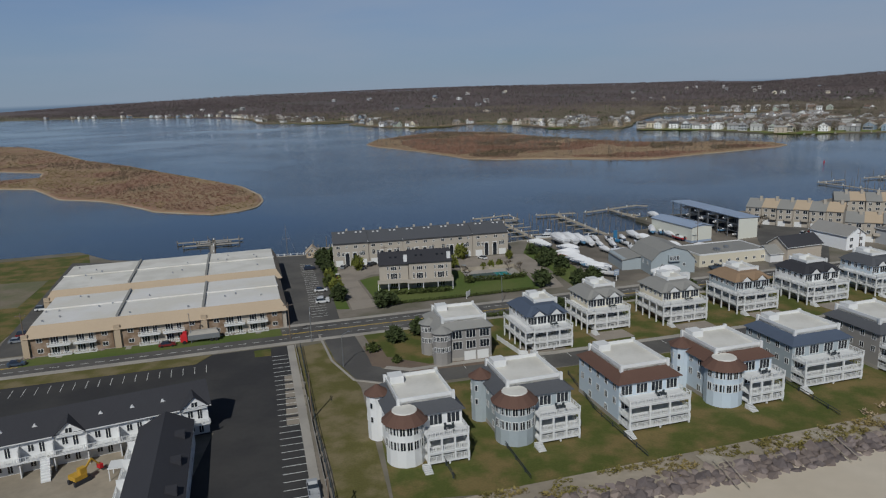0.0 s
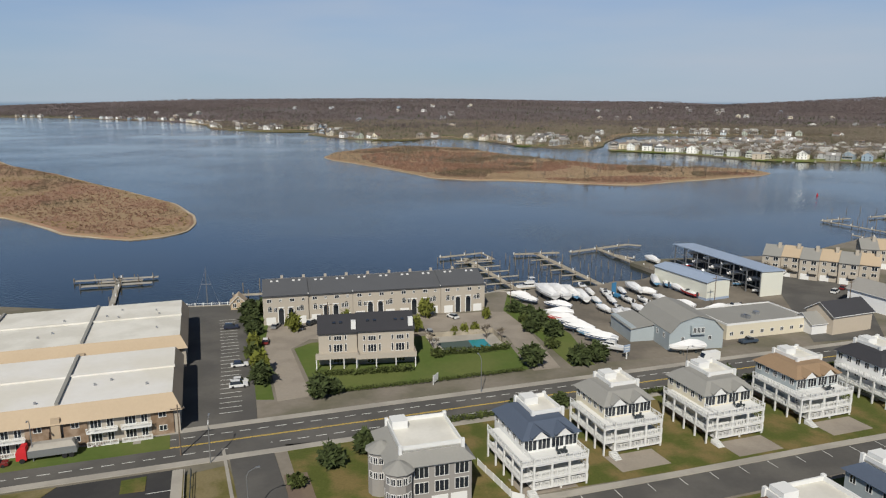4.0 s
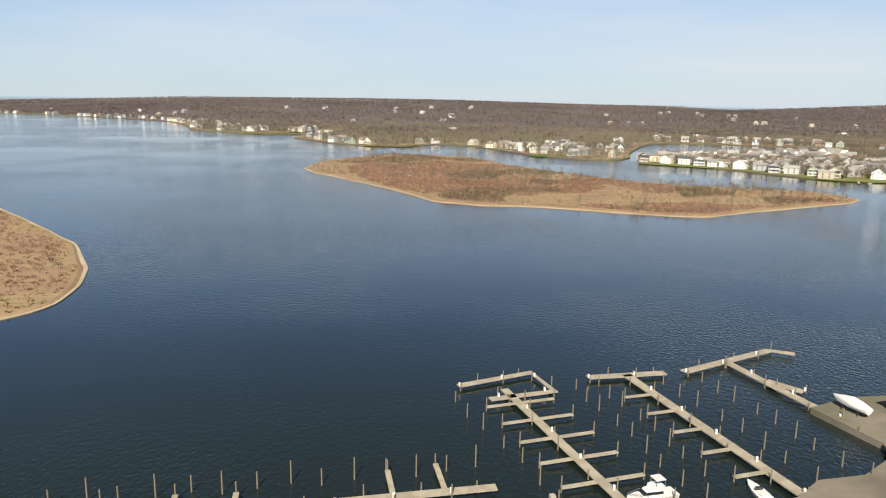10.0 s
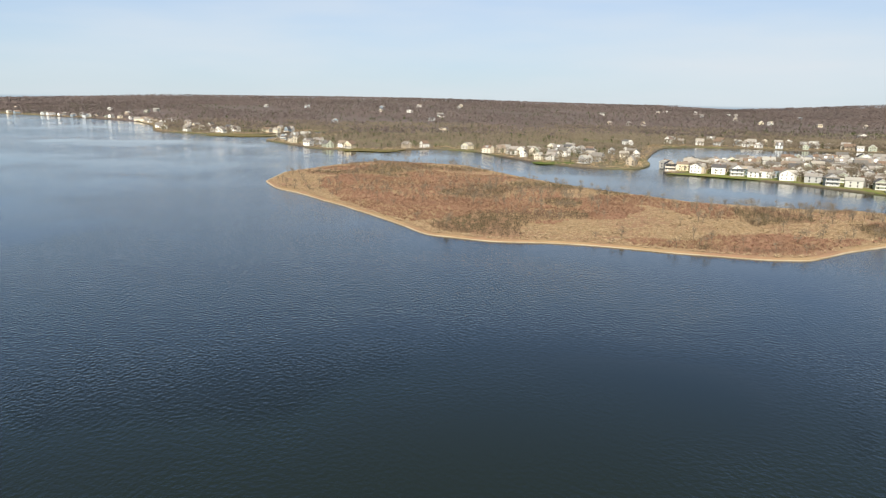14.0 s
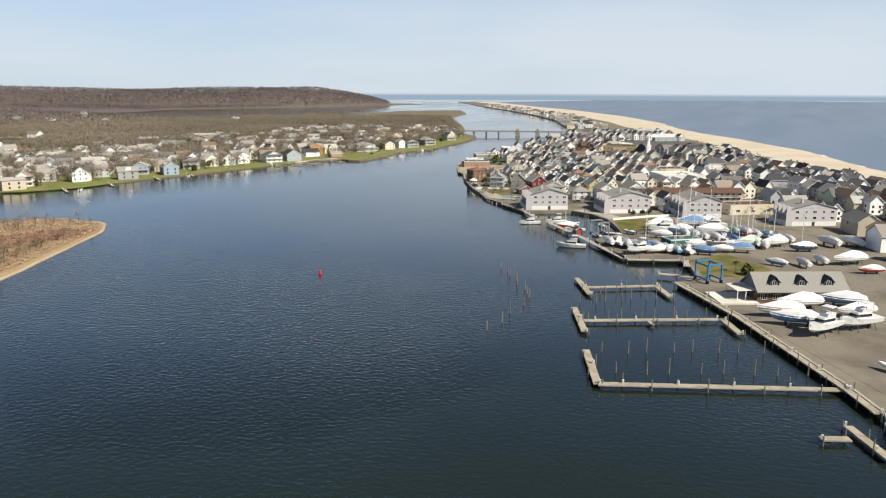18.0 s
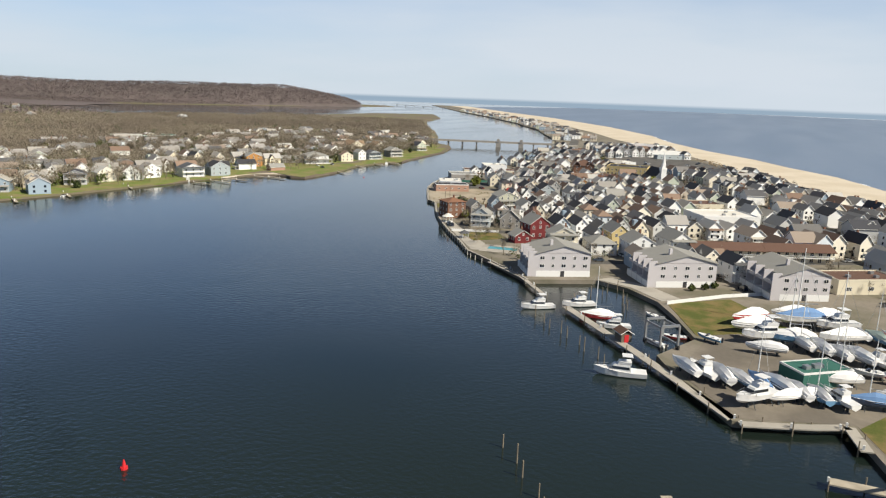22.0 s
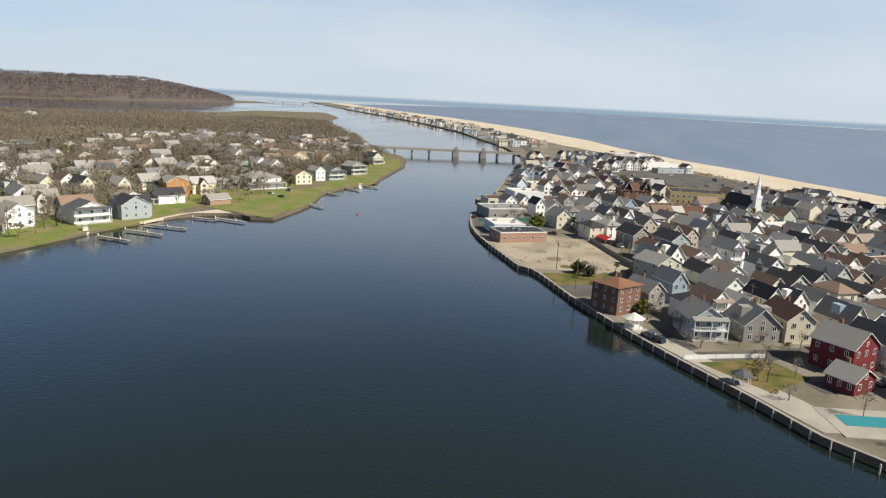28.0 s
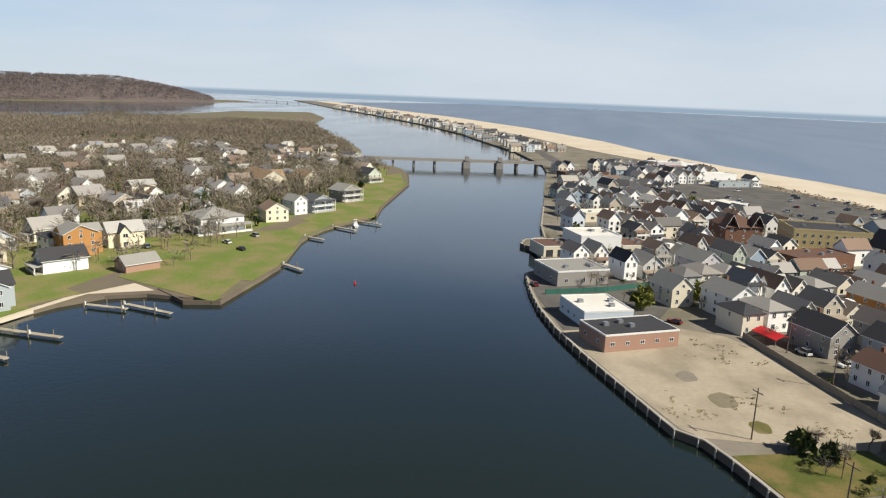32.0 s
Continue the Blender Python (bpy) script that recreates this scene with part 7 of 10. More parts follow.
railing(rl, (6.6, 2), (6.6, 45), 2.8)
part("railing", rl, TRIM, wing)
part("balcony", MB().box(4.7, 2, 2.65, 6.7, 45, 2.8), TRIM, wing)
for i in range(6):
    part("divider", MB().box(4.7, 5 + i * 7, 2.8, 6.5, 5.2 + i * 7, 5.0), TRIM, wing)
ex = thing("excavator", "yellow excavator parked on the sand court", "machine", pose(-70, 94, LAND + 0.05, 0, 0, 60))
part("track", MB().box(-1.6, -1.2, 0, 1.6, -0.7, 0.8), CHARCOAL, ex)
part("track", MB().box(-1.6, 0.7, 0, 1.6, 1.2, 0.8), CHARCOAL, ex)
part("cab", MB().box(-1.4, -1.1, 0.9, 0.9, 1.1, 1.7).box(-0.2, -1.0, 1.7, 1.0, 0.1, 2.8), YELLOW_M, ex)
part("arm", MB().beam((0.9, 0.3, 1.4), (2.8, 0.3, 3.2), 0.3).beam((2.8, 0.3, 3.2), (4.2, 0.3, 1.4), 0.25), YELLOW_M, ex)
part("bucket", MB().box(3.9, -0.2, 0.7, 4.6, 0.8, 1.5), RED, ex)
for x, y in ((-61, 103), (-63, 96)):
    ps = thing("pergola", "white pergola frame on the sand court", "pergola", pose(x, y, LAND + 0.05, 0, 0, 14))
    part("roof", MB().box(-2.2, -1.6, 2.3, 2.2, 1.6, 2.45), TRIM, ps)
    for a in (-2, 2):
        for b in (-1.4, 1.4):
            part("post", MB().box(a - 0.08, b - 0.08, 0, a + 0.08, b + 0.08, 2.3), TRIM, ps)

# ---- townhouse row by the river ----
th = thing("townhouse_row", "beige three-storey townhouse row with dark grey roof", "townhouses", pose(-52, 249, LAND, 0, 0, 12.4))
units = [(0, 13.5, 0.0, 8.9), (13.6, 13.5, 0.6, 8.6), (27.2, 28, 0.8, 8.6), (55.3, 14.5, 0.4, 8.8)]
for x0, w, y0, H in units:
    part("wall", MB().box(x0, y0, -0.6, x0 + w, y0 + 10, H).face([(x0, y0 + 10, H), (x0 + w, y0 + 10, H), (x0 + w, y0 + 10, H + 3.1), (x0, y0 + 10, H + 3.1)]), BEIGE, th)
    part("roof", MB().prism([(x0 - 0.1, y0 - 0.5), (x0 + w + 0.1, y0 - 0.5), (x0 + w + 0.1, y0 + 11), (x0 - 0.1, y0 + 11)], H, H + 0.3, 0).slab([(x0 - 0.1, y0 - 0.5, H + 0.35), (x0 + w + 0.1, y0 - 0.5, H + 0.35), (x0 + w + 0.1, y0 + 9, H + 3.3), (x0 - 0.1, y0 + 9, H + 3.3)], 0.25).slab([(x0 - 0.1, y0 + 9, H + 3.3), (x0 + w + 0.1, y0 + 9, H + 3.3), (x0 + w + 0.1, y0 + 11.2, H + 2.2), (x0 - 0.1, y0 + 11.2, H + 2.2)], 0.25), SLATE, th)
    part("gable_trim", MB().box(x0 + w - 0.12, y0 - 0.4, H + 0.2, x0 + w + 0.12, y0 + 9, H + 0.6), TRIM, th)
    nu = 2 if w < 20 else 4
    for i in range(nu):
        xm = x0 + (i + 0.5) * w / nu
        part("garage_door", MB().box(xm - 2.6 if i % 2 == 0 else xm - 0.2, y0 - 0.06, 0, xm + 0.2 if i % 2 == 0 else xm + 2.6, y0 + 0.02, 2.4), TRIM, th)
        side = xm + 1.9 if i % 2 == 0 else xm - 1.9
        part("entrance", MB().box(side - 0.75, y0 - 0.08, 0, side + 0.75, y0 + 0.03, 4.6).tube(side, y0, 4.6, 5.3, 0.75, 0.1, 8), GLASS, th)
        part("arch_trim", MB().box(side - 1.0, y0 - 0.12, 0, side - 0.78, y0 + 0.02, 4.8).box(side + 0.78, y0 - 0.12, 0, side + 1.0, y0 + 0.02, 4.8).box(side - 0.9, y0 - 0.12, 5.2, side + 0.9, y0 + 0.02, 5.5), TRIM, th)
        window(th, xm - 1.4 if i % 2 == 0 else xm + 1.4, y0, 4.0, 1.2, 1.5, arched=True)
        window(th, xm + 0.3, y0, 4.0, 1.0, 1.4)
        window(th, xm - 1.5, y0, 7.0, 1.5, 1.1)
        window(th, xm + 1.8, y0, 7.1, 0.8, 0.9)
        part("chimney", MB().box(xm + 2.2, y0 + 10, H + 1.5, xm + 3.0, y0 + 10.8, H + 3.9), BEIGE, th)
        part("skylight", MB().box(xm - 1.0, y0 + 7.2, H + 2.75, xm - 0.3, y0 + 7.9, H + 3.1), TRIM, th)
        part("skylight", MB().box(xm + 0.8, y0 + 7.2, H + 2.75, xm + 1.5, y0 + 7.9, H + 3.1), TRIM, th)
for z in (1, 4, 7):
    for y in (3, 7):
        window(th, 69.8, y, z, 1.0, 1.4, 90)
        window(th, 0, y, z, 1.0, 1.4, -90)
fn = thing("quay_fence", "white post fence on the river wall", "fence")
for x, y, a in along([(-82, 269.6), (-61, 272.6)], 2.6):
    part("post", MB().box(x - 0.14, y - 0.14, LAND - 0.1, x + 0.14, y + 0.14, LAND + 1.2), TRIM, fn)
part("rail", MB().beam((-82, 269.6, LAND + 0.9), (-61, 272.6, LAND + 0.9), 0.1), TRIM, fn)

# ---- duplex on the lawn ----
dp = thing("duplex", "beige duplex with dark roof, skylights and front decks", "house", pose(-30, 213.5, LAND, 0, 0, 8))
for x0, w, y0, H in ((0, 9.8, 2.2, 8.6), (10, 14.5, 1.0, 9.2)):
    part("wall", MB().box(x0, y0, -0.6, x0 + w, y0 + 12, H), BEIGE, dp)
    part("roof", MB().slab([(x0 - 0.3, y0 - 0.6, H), (x0 + w + 0.3, y0 - 0.6, H), (x0 + w + 0.3, y0 + 7, H + 2.8), (x0 - 0.3, y0 + 7, H + 2.8)], 0.25).slab([(x0 - 0.3, y0 + 7, H + 2.8), (x0 + w + 0.3, y0 + 7, H + 2.8), (x0 + w + 0.3, y0 + 12.6, H), (x0 - 0.3, y0 + 12.6, H)], 0.25).prism([(x0, y0), (x0 + w, y0), (x0 + w, y0 + 12), (x0, y0 + 12)], H - 0.4, H + 2.4, 0, top=[(x0, y0 + 6.5), (x0 + w, y0 + 6.5), (x0 + w, y0 + 7.5), (x0, y0 + 7.5)]), BLUE_ROOF if False else CHARCOAL, dp)
    n = 1 if w < 12 else 2
    for i in range(n):
        xm = x0 + (i + 0.5) * w / n
        for z, ww, hh in ((3.3, 2.3, 2.1), (6.4, 2.0, 1.3)):
            window(dp, xm, y0, z, ww, hh)
            window(dp, xm - 2.0, y0, z + 0.1, 0.6, hh)
            window(dp, xm + 2.0, y0, z + 0.1, 0.6, hh)
        window(dp, xm, y0, 0.3, 2.6, 2.1)
        for s in (-0.9, 0.9):
            part("skylight", MB().box(xm + s - 0.4, y0 + 3.0, H + 1.2, xm + s + 0.4, y0 + 3.9, H + 1.75), GLASS, dp)
    part("chimney", MB().box(x0 + w - 1.4, y0 + 0.6, H - 0.5, x0 + w - 0.2, y0 + 2.0, H + 2.6), TRIM, dp)
    part("deck", MB().box(x0 - 0.8, y0 - 4, 2.9, x0 + w + 0.2, y0, 3.15), BEIGE, dp)
    part("deck_parapet", MB().box(x0 - 0.8, y0 - 4.15, 2.9, x0 + w + 0.2, y0 - 4.0, 4.15).box(x0 + w + 0.05, y0 - 4, 2.9, x0 + w + 0.2, y0, 4.15), BEIGE, dp)
    for i in range(4):
        x = x0 - 0.6 + i * (w + 0.5) / 3
        part("post", MB().box(x - 0.12, y0 - 4.1, -0.6, x + 0.12, y0 - 3.86, 2.9), TRIM, dp)
for f in (0.8, 3.6, 6.5):
    for y in (4, 9):
        window(dp, 24.5, y, f, 1.0, 1.3, 90)

# pool behind the duplex
pl = thing("swimming_pool", "swimming pool half under a dark cover", "pool", pose(8, 230.5, LAND, 0, 0, 14))
part("coping", MB().box(-8, -4, 0.0, 7, 4, 0.17), CONCRETE, pl)
part("pool_cover", MB().box(-7.2, -3.3, 0.1, 1.5, 3.3, 0.2), POOL_COVER, pl)
part("pool_water", MB().box(1.5, -3.3, 0.1, 6.4, 3.3, 0.19), POOL, pl)
fence("pale panel fence round the pool", [(-3, 236.5), (16, 241), (19.5, 229)], 1.6, WOOD_GREY, 2.2)
sg = thing("property_sign", "white painted board sign on the lawn", "sign", pose(-0.5, 203, LAND, 0, 0, 60))
part("board", MB().box(-1.1, -0.06, 0.5, 1.1, 0.06, 2.3), TRIM, sg)
part("post", MB().box(-1.2, -0.08, 0, -1.05, 0.08, 2.4), TRIM, sg)
part("post", MB().box(1.05, -0.08, 0, 1.2, 0.08, 2.4), TRIM, sg)

# ---- planting ----
hedge([(-24, 197.6), (0, 204), (22, 211)], 1.5, 1.3, "long low hedge along the road")
hedge([(-29, 208.3), (-18, 209.3)], 2.4, 1.7, "rounded hedge before the duplex deck")
hedge([(-17, 209.5), (-6, 211.5)], 2.6, 2.0, "rounded hedge before the duplex deck")
hedge([(2, 223), (12, 224.5), (19, 227.5)], 2.6, 2.1, "dense hedge beside the pool")
hedge([(-10, 177.8), (30, 190), (60, 199.5)], 2.0, 1.6, "scrubby hedge along the road")
hedge([(74, 204), (128, 221)], 2.4, 1.8, "scrubby hedge along the road")
for x, y, h, k in ((24, 214, 5.5, "pine"), (36, 215, 5.5, "cedar"), (41, 217, 5.0, "pine"), (27, 242, 4.5, "cedar"), (30, 247, 5, "pine"), (33, 238, 5, "cedar"), (24, 262, 4, "cedar"), (28, 255, 4.5, "cedar"), (31, 228, 3.5, "bush"), (26, 251, 3.0, "bush"),
                   (-3, 256, 6.0, "spring"), (-42, 243, 5.5, "spring"), (-27, 247, 5, "spring"), (-6, 242, 5, "spring"), (15, 255, 3.5, "spring"), (-44, 210, 6, "spring"), (-42, 203, 5, "pine"), (-50, 228, 4.5, "spring"), (-58, 256, 5.5, "pine"), (-55, 262, 5, "cedar"), (-56, 248, 5, "cedar"), (-53, 240, 4.5, "cedar"),
                   (-49, 222, 4, "bush"), (-27, 195, 5, "pine"), (-24, 197, 4, "cedar"), (8, 240, 3.2, "spring"), (11, 241, 3.2, "spring"), (5, 239, 2.6, "spring"), (0, 221, 3, "bush"), (-20, 163, 4.5, "cedar"), (-14, 168, 4.5, "pine"), (-9, 169, 4.5, "cedar"), (-3, 171, 4, "cedar"), (-25, 156, 3, "bush"), (-18, 148, 2.2, "bush"), (-12, 167, 4, "pine"),
                   (64, 201, 4, "cedar"), (69, 203, 4, "pine"), (90, 209, 4, "cedar"), (27, 189, 3.5, "cedar"), (17, 186, 3.5, "pine"), (145, 262, 4, "cedar"), (139, 268, 4, "bush"), (165, 280, 4, "cedar")):
    put_tree(k, x, y, h, h * (1.15 if k != "spring" else 0.85))
for x, y, h in ((14, 236, 5), (18, 233, 5), (123, 305, 8), (128, 300, 8), (-1, 228, 4), (-2, 232, 4)):
    put_tree("bare%d" % (int(x) % 4), x, y, h)

# ---- poles, lamps, cars ----
for x, y, a in ((-33, 117, 107), (-49, 168, 20), (-22, 78, 107), (23, 262, 20), (-31, 238, 20), (90, 268, 20), (-122, 164, 20), (132, 262, 30), (140, 240, 25)):
    utility_pole(x, y, a)
for x, y, a in ((-42.5, 165, 100), (10, 197.3, 110), (60, 205.3, 290), (-76, 166, 290), (-31, 146, 20)):
    street_lamp(x, y, a)
pt = thing("signal_mast", "lattice mast with guy wires on the river wall", "mast", pose(-76, 272, LAND))
part("mast", MB().tube(0, 0, 0, 13, 0.2, 0.08, 4), STEEL, pt)
part("spreader", MB().box(-1.6, -0.1, 7, 1.6, 0.1, 7.2), STEEL, pt)
part("guy_wire", MB().beam((0, 0, 12), (-4, 0, 0), 0.05).beam((0, 0, 12), (4, 0, 0), 0.05), STEEL, pt)
hut = town_house("gable", 5, 5, 2.2, 4.6, False, TAN, TAN, "small tan pyramid-roofed hut by the river wall", pose(-64, 266, LAND, 0, 0, 12), "hut")
put_car("van", 70, 217.5, 197, "white delivery van on the main road")
put_car("pickup", -27, 89, 107, "blue pickup truck parked in a stall")
tk = thing("lorry", "lorry with red cab and pale tarpaulin load", "truck", pose(-74, 167.5, LAND + 0.08, 0, 0, 197.5))
part("cab", MB().box(3.4, -1.2, 0.6, 5.2, 1.2, 2.2).prism([(3.4, -1.2), (4.9, -1.2), (4.9, 1.2), (3.4, 1.2)], 2.2, 3.1, 0, top=[(3.5, -1.1), (4.5, -1.1), (4.5, 1.1), (3.5, 1.1)]), RED, tk)
part("windscreen", MB().slab([(4.93, -1.0, 2.25), (4.93, 1.0, 2.25), (4.58, 0.95, 3.0), (4.58, -0.95, 3.0)], 0.05), GLASS, tk)
part("load_bed", MB().box(-5.2, -1.25, 0.9, 3.2, 1.25, 2.3), STEEL, tk)
part("load", MB().prism([(-5.1, -1.2), (3.1, -1.2), (3.1, 1.2), (-5.1, 1.2)], 2.3, 3.3, 0, top=[(-4.6, -0.7), (2.6, -0.6), (2.4, 0.7), (-4.4, 0.6)]), CONCRETE, tk)
for x in (-4.2, -3.0, 4.2):
    for y in (-1.1, 1.1):
        part("wheel", MB().prism([(x + 0.5 * math.cos(i * 0.628), 0.5 + 0.5 * math.sin(i * 0.628)) for i in range(10)], -0.15, 0.15), RUBBER, tk, at=pose(0, y, 0, 90, 0, 0))
for i, (k, x, y, a) in enumerate((("suv", -61, 246, 15), ("car", -50.5, 215, 15), ("car", -47.5, 204, 15), ("suv", -47, 201.5, 15), ("car", -48, 233, 100), ("car", -40.5, 246, 100), ("suv", -37.5, 250, 60), ("car", -48, 247, 80), ("suv", -2, 240, 100), ("car", 5, 256, 130), ("car", 8, 243, 100),
                                   ("car", -82, 164, 18), ("suv", -139, 201, 15), ("car", -145, 223, 15), ("car", -128, 170, 15), ("suv", -129, 175, 15), ("car", -117, 152, 18), ("car", -146, 228, 15), ("pickup", 86, 231.5, 17), ("car", 92, 167, 18), ("suv", 140, 284, 40), ("car", 146, 289, 40), ("car", 150, 252, 40), ("car", 112, 246, 20), ("suv", 120, 300, 110), ("car", 60, 206, 197))):
    put_car(k, x, y, a)
lamp_sign = thing("yard_sign", "blue board sign of the boatyard on a post", "sign", pose(49, 219, LAND, 0, 0, 30))
part("board", MB().box(-1.1, -0.08, 2.0, 1.1, 0.08, 4.0), METAL_B, lamp_sign)
part("post", MB().box(-0.15, -0.1, 0, 0.15, 0.1, 2.0), TRIM, lamp_sign)
part("lettering_bar", MB().box(-0.9, -0.11, 3.2, 0.9, -0.07, 3.5).box(-0.7, -0.11, 2.6, 0.7, -0.07, 2.85), TRIM, lamp_sign)


# ---- boatyard ----
sh = thing("boat_shed", "long white metal shed with blue roof edge", "shed", pose(94.5, 276.5, LAND, 0, 0, 22))
part("wall", MB().box(-5, 0, 0.5, 5, 27, 6.6), METAL_W, sh)
part("base_band", MB().box(-5.05, -0.05, -0.6, 5.05, 27.05, 0.9), METAL_B, sh)
part("roof", MB().slab([(0, -0.4, 7.7), (-5.4, -0.4, 6.6), (-5.4, 27.4, 6.6), (0, 27.4, 7.7)], 0.2).slab([(0, -0.4, 7.7), (5.4, -0.4, 6.6), (5.4, 27.4, 6.6), (0, 27.4, 7.7)], 0.2).face([(-5, 0, 6.6), (5, 0, 6.6), (0, 0, 7.5)]), METAL_B, sh)
rk = thing("boat_rack", "open steel boat rack under a blue-grey roof", "rack", pose(115, 281.5, LAND, 0, 0, 17))
part("roof", MB().slab([(-5, -1, 9.3), (5, -1, 9.0), (5, 49.5, 9.0), (-5, 49.5, 9.3)], 0.35), METAL_B, rk)
for i in range(8):
    for x in (-4.4, 0, 4.4):
        part("column", MB().box(x - 0.18, i * 6.9 - 0.18, -0.5, x + 0.18, i * 6.9 + 0.18, 8.9), STEEL, rk)
for z in (3.0, 6.0):
    for x in (-4.4, 4.4):
        part("rack_beam", MB().box(x - 0.12, 0, z - 0.2, x + 0.12, 48.3, z), STEEL, rk)
part("end_wall", MB().box(-4.6, -0.6, -0.5, 4.6, -0.3, 9.0), METAL_W, rk)
part("back_wall", MB().box(4.5, 0, -0.5, 4.7, 48.3, 9.0), DARKSTEEL, rk)
for i in range(13):
    b = put_boat("w" if i % 3 else "s", 0, 0, 0, 6.5, False)
    b.matrix_basis = pose(115, 281.5, LAND + (0.05, 3.0, 6.0)[i % 3], 0, 0, 17) @ pose(-1.5, 3.5 + i * 3.4, 0, 0, 0, 180) @ Matrix.Diagonal((0.6, 0.6, 0.6, 1))
    b["label"] = "small boat stored in the steel rack"
sp = thing("boat_shop", "pale grey gambrel-roofed boat shop", "shop", pose(69.5, 226.5, LAND, 0, 0, 9))
W, D = 16, 19
gm = MB()
prof = [(-W / 2, 5.0), (-W * 0.31, 8.2), (0, 9.6), (W * 0.31, 8.2), (W / 2, 5.0)]
for y in (0, D):
    gm.face([(-W / 2, y, -0.6), (W / 2, y, -0.6)] + [(x, y, z) for x, z in prof[::-1]])
for x in (-W / 2, W / 2):
    gm.face([(x, 0, -0.6), (x, D, -0.6), (x, D, 5), (x, 0, 5)])
part("wall", gm, WALL_BGREY, sp)
for (xa, za), (xb, zb) in zip(prof, prof[1:]):
    part("roof_slope", MB().slab([(xa, -0.4, za + 0.2), (xb, -0.4, zb + 0.2), (xb, D + 0.4, zb + 0.2), (xa, D + 0.4, za + 0.2)], 0.2), GREY_ROOF, sp)
part("bay_window", MB().box(-2, -1.0, 4.6, 2, 0, 7.0), WALL_BGREY, sp)
for x in (-1.2, 0, 1.2):
    window(sp, x, -1.0, 5.1, 1.0, 1.5)
for x in (-4, 4):
    window(sp, x, 0, 2.6, 1.0, 1.2)
for i in range(4):
    window(sp, -W / 2, 3 + i * 4, 3.0, 1.1, 1.4, -90)
part("side_shed", MB().box(-W / 2 - 7, 9, -0.6, -W / 2, D + 4, 4.2), WALL_BGREY, sp)
part("side_shed_roof", MB().slab([(-W / 2 - 7.3, 8.6, 3.9), (-W / 2, 8.6, 5.0), (-W / 2, D + 4.3, 5.0), (-W / 2 - 7.3, D + 4.3, 3.9)], 0.2), GREY_ROOF, sp)
flat_building("yard_store", "long pale flat-roofed store with grey membrane roof", pose(94, 238, LAND, 0, 0, 16), 28, 16, 4.4, WALL_CREAM, GREY_ROOF, [(8, 1.2, 1.2, 1.1)], 0.4)
town_house("gable", 8, 14, 3.2, 5.6, False, WHITE, GREY_ROOF, "small white boathouse beside the road", pose(120, 246, LAND, 0, 0, 105), "boathouse")
for lab, cx, cy, rz, n in (("stepped beige river townhouses with garages", 126, 312, -34, 6), ("beige townhouse block beside the court", 150, 270, -28, 5), ("far row of beige river townhouses", 172, 322, -22, 6)):
    blk = thing("townhouse_block", lab, "townhouses", pose(cx, cy, LAND, 0, 0, rz))
    for i in range(n):
        x0, y0 = i * 6.6, (i % 2) * 1.2
        part("wall", MB().box(x0, y0, -0.6, x0 + 6.5, y0 + 11, 8.2), BEIGE, blk)
        part("roof", MB().slab([(x0 - 0.1, y0 - 0.5, 8.1), (x0 + 6.6, y0 - 0.5, 8.1), (x0 + 6.6, y0 + 7, 11.2), (x0 - 0.1, y0 + 7, 11.2)], 0.25).slab([(x0 - 0.1, y0 + 7, 11.2), (x0 + 6.6, y0 + 7, 11.2), (x0 + 6.6, y0 + 11.4, 9.0), (x0 - 0.1, y0 + 11.4, 9.0)], 0.25).prism([(x0, y0), (x0 + 6.5, y0), (x0 + 6.5, y0 + 11), (x0, y0 + 11)], 8.0, 10.8, 0, top=[(x0, y0 + 6.5), (x0 + 6.5, y0 + 6.5), (x0 + 6.5, y0 + 7.5), (x0, y0 + 7.5)]), TAN if i % 2 else GREY_ROOF, blk)
        part("chimney", MB().box(x0 + 4.6, y0 + 5, 9.5, x0 + 5.8, y0 + 6.2, 12.4), BEIGE, blk)
        part("garage_door", MB().box(x0 + 0.6, y0 - 0.06, 0, x0 + 3.6, y0 + 0.02, 2.3), TRIM, blk)
        part("balcony", MB().box(x0 + 3.4, y0 - 1.4, 2.8, x0 + 6.3, y0, 3.9), BEIGE, blk)
        for z in (3.4, 6.0):
            window(blk, x0 + 4.8, y0, z, 1.8, 1.6)
            window(blk, x0 + 1.7, y0, z, 1.3, 1.4)
    for z in (1, 4, 6.6):
        window(blk, 0, 4, z, 1.1, 1.3, -90)
        window(blk, 0, 8, z, 1.1, 1.3, -90)

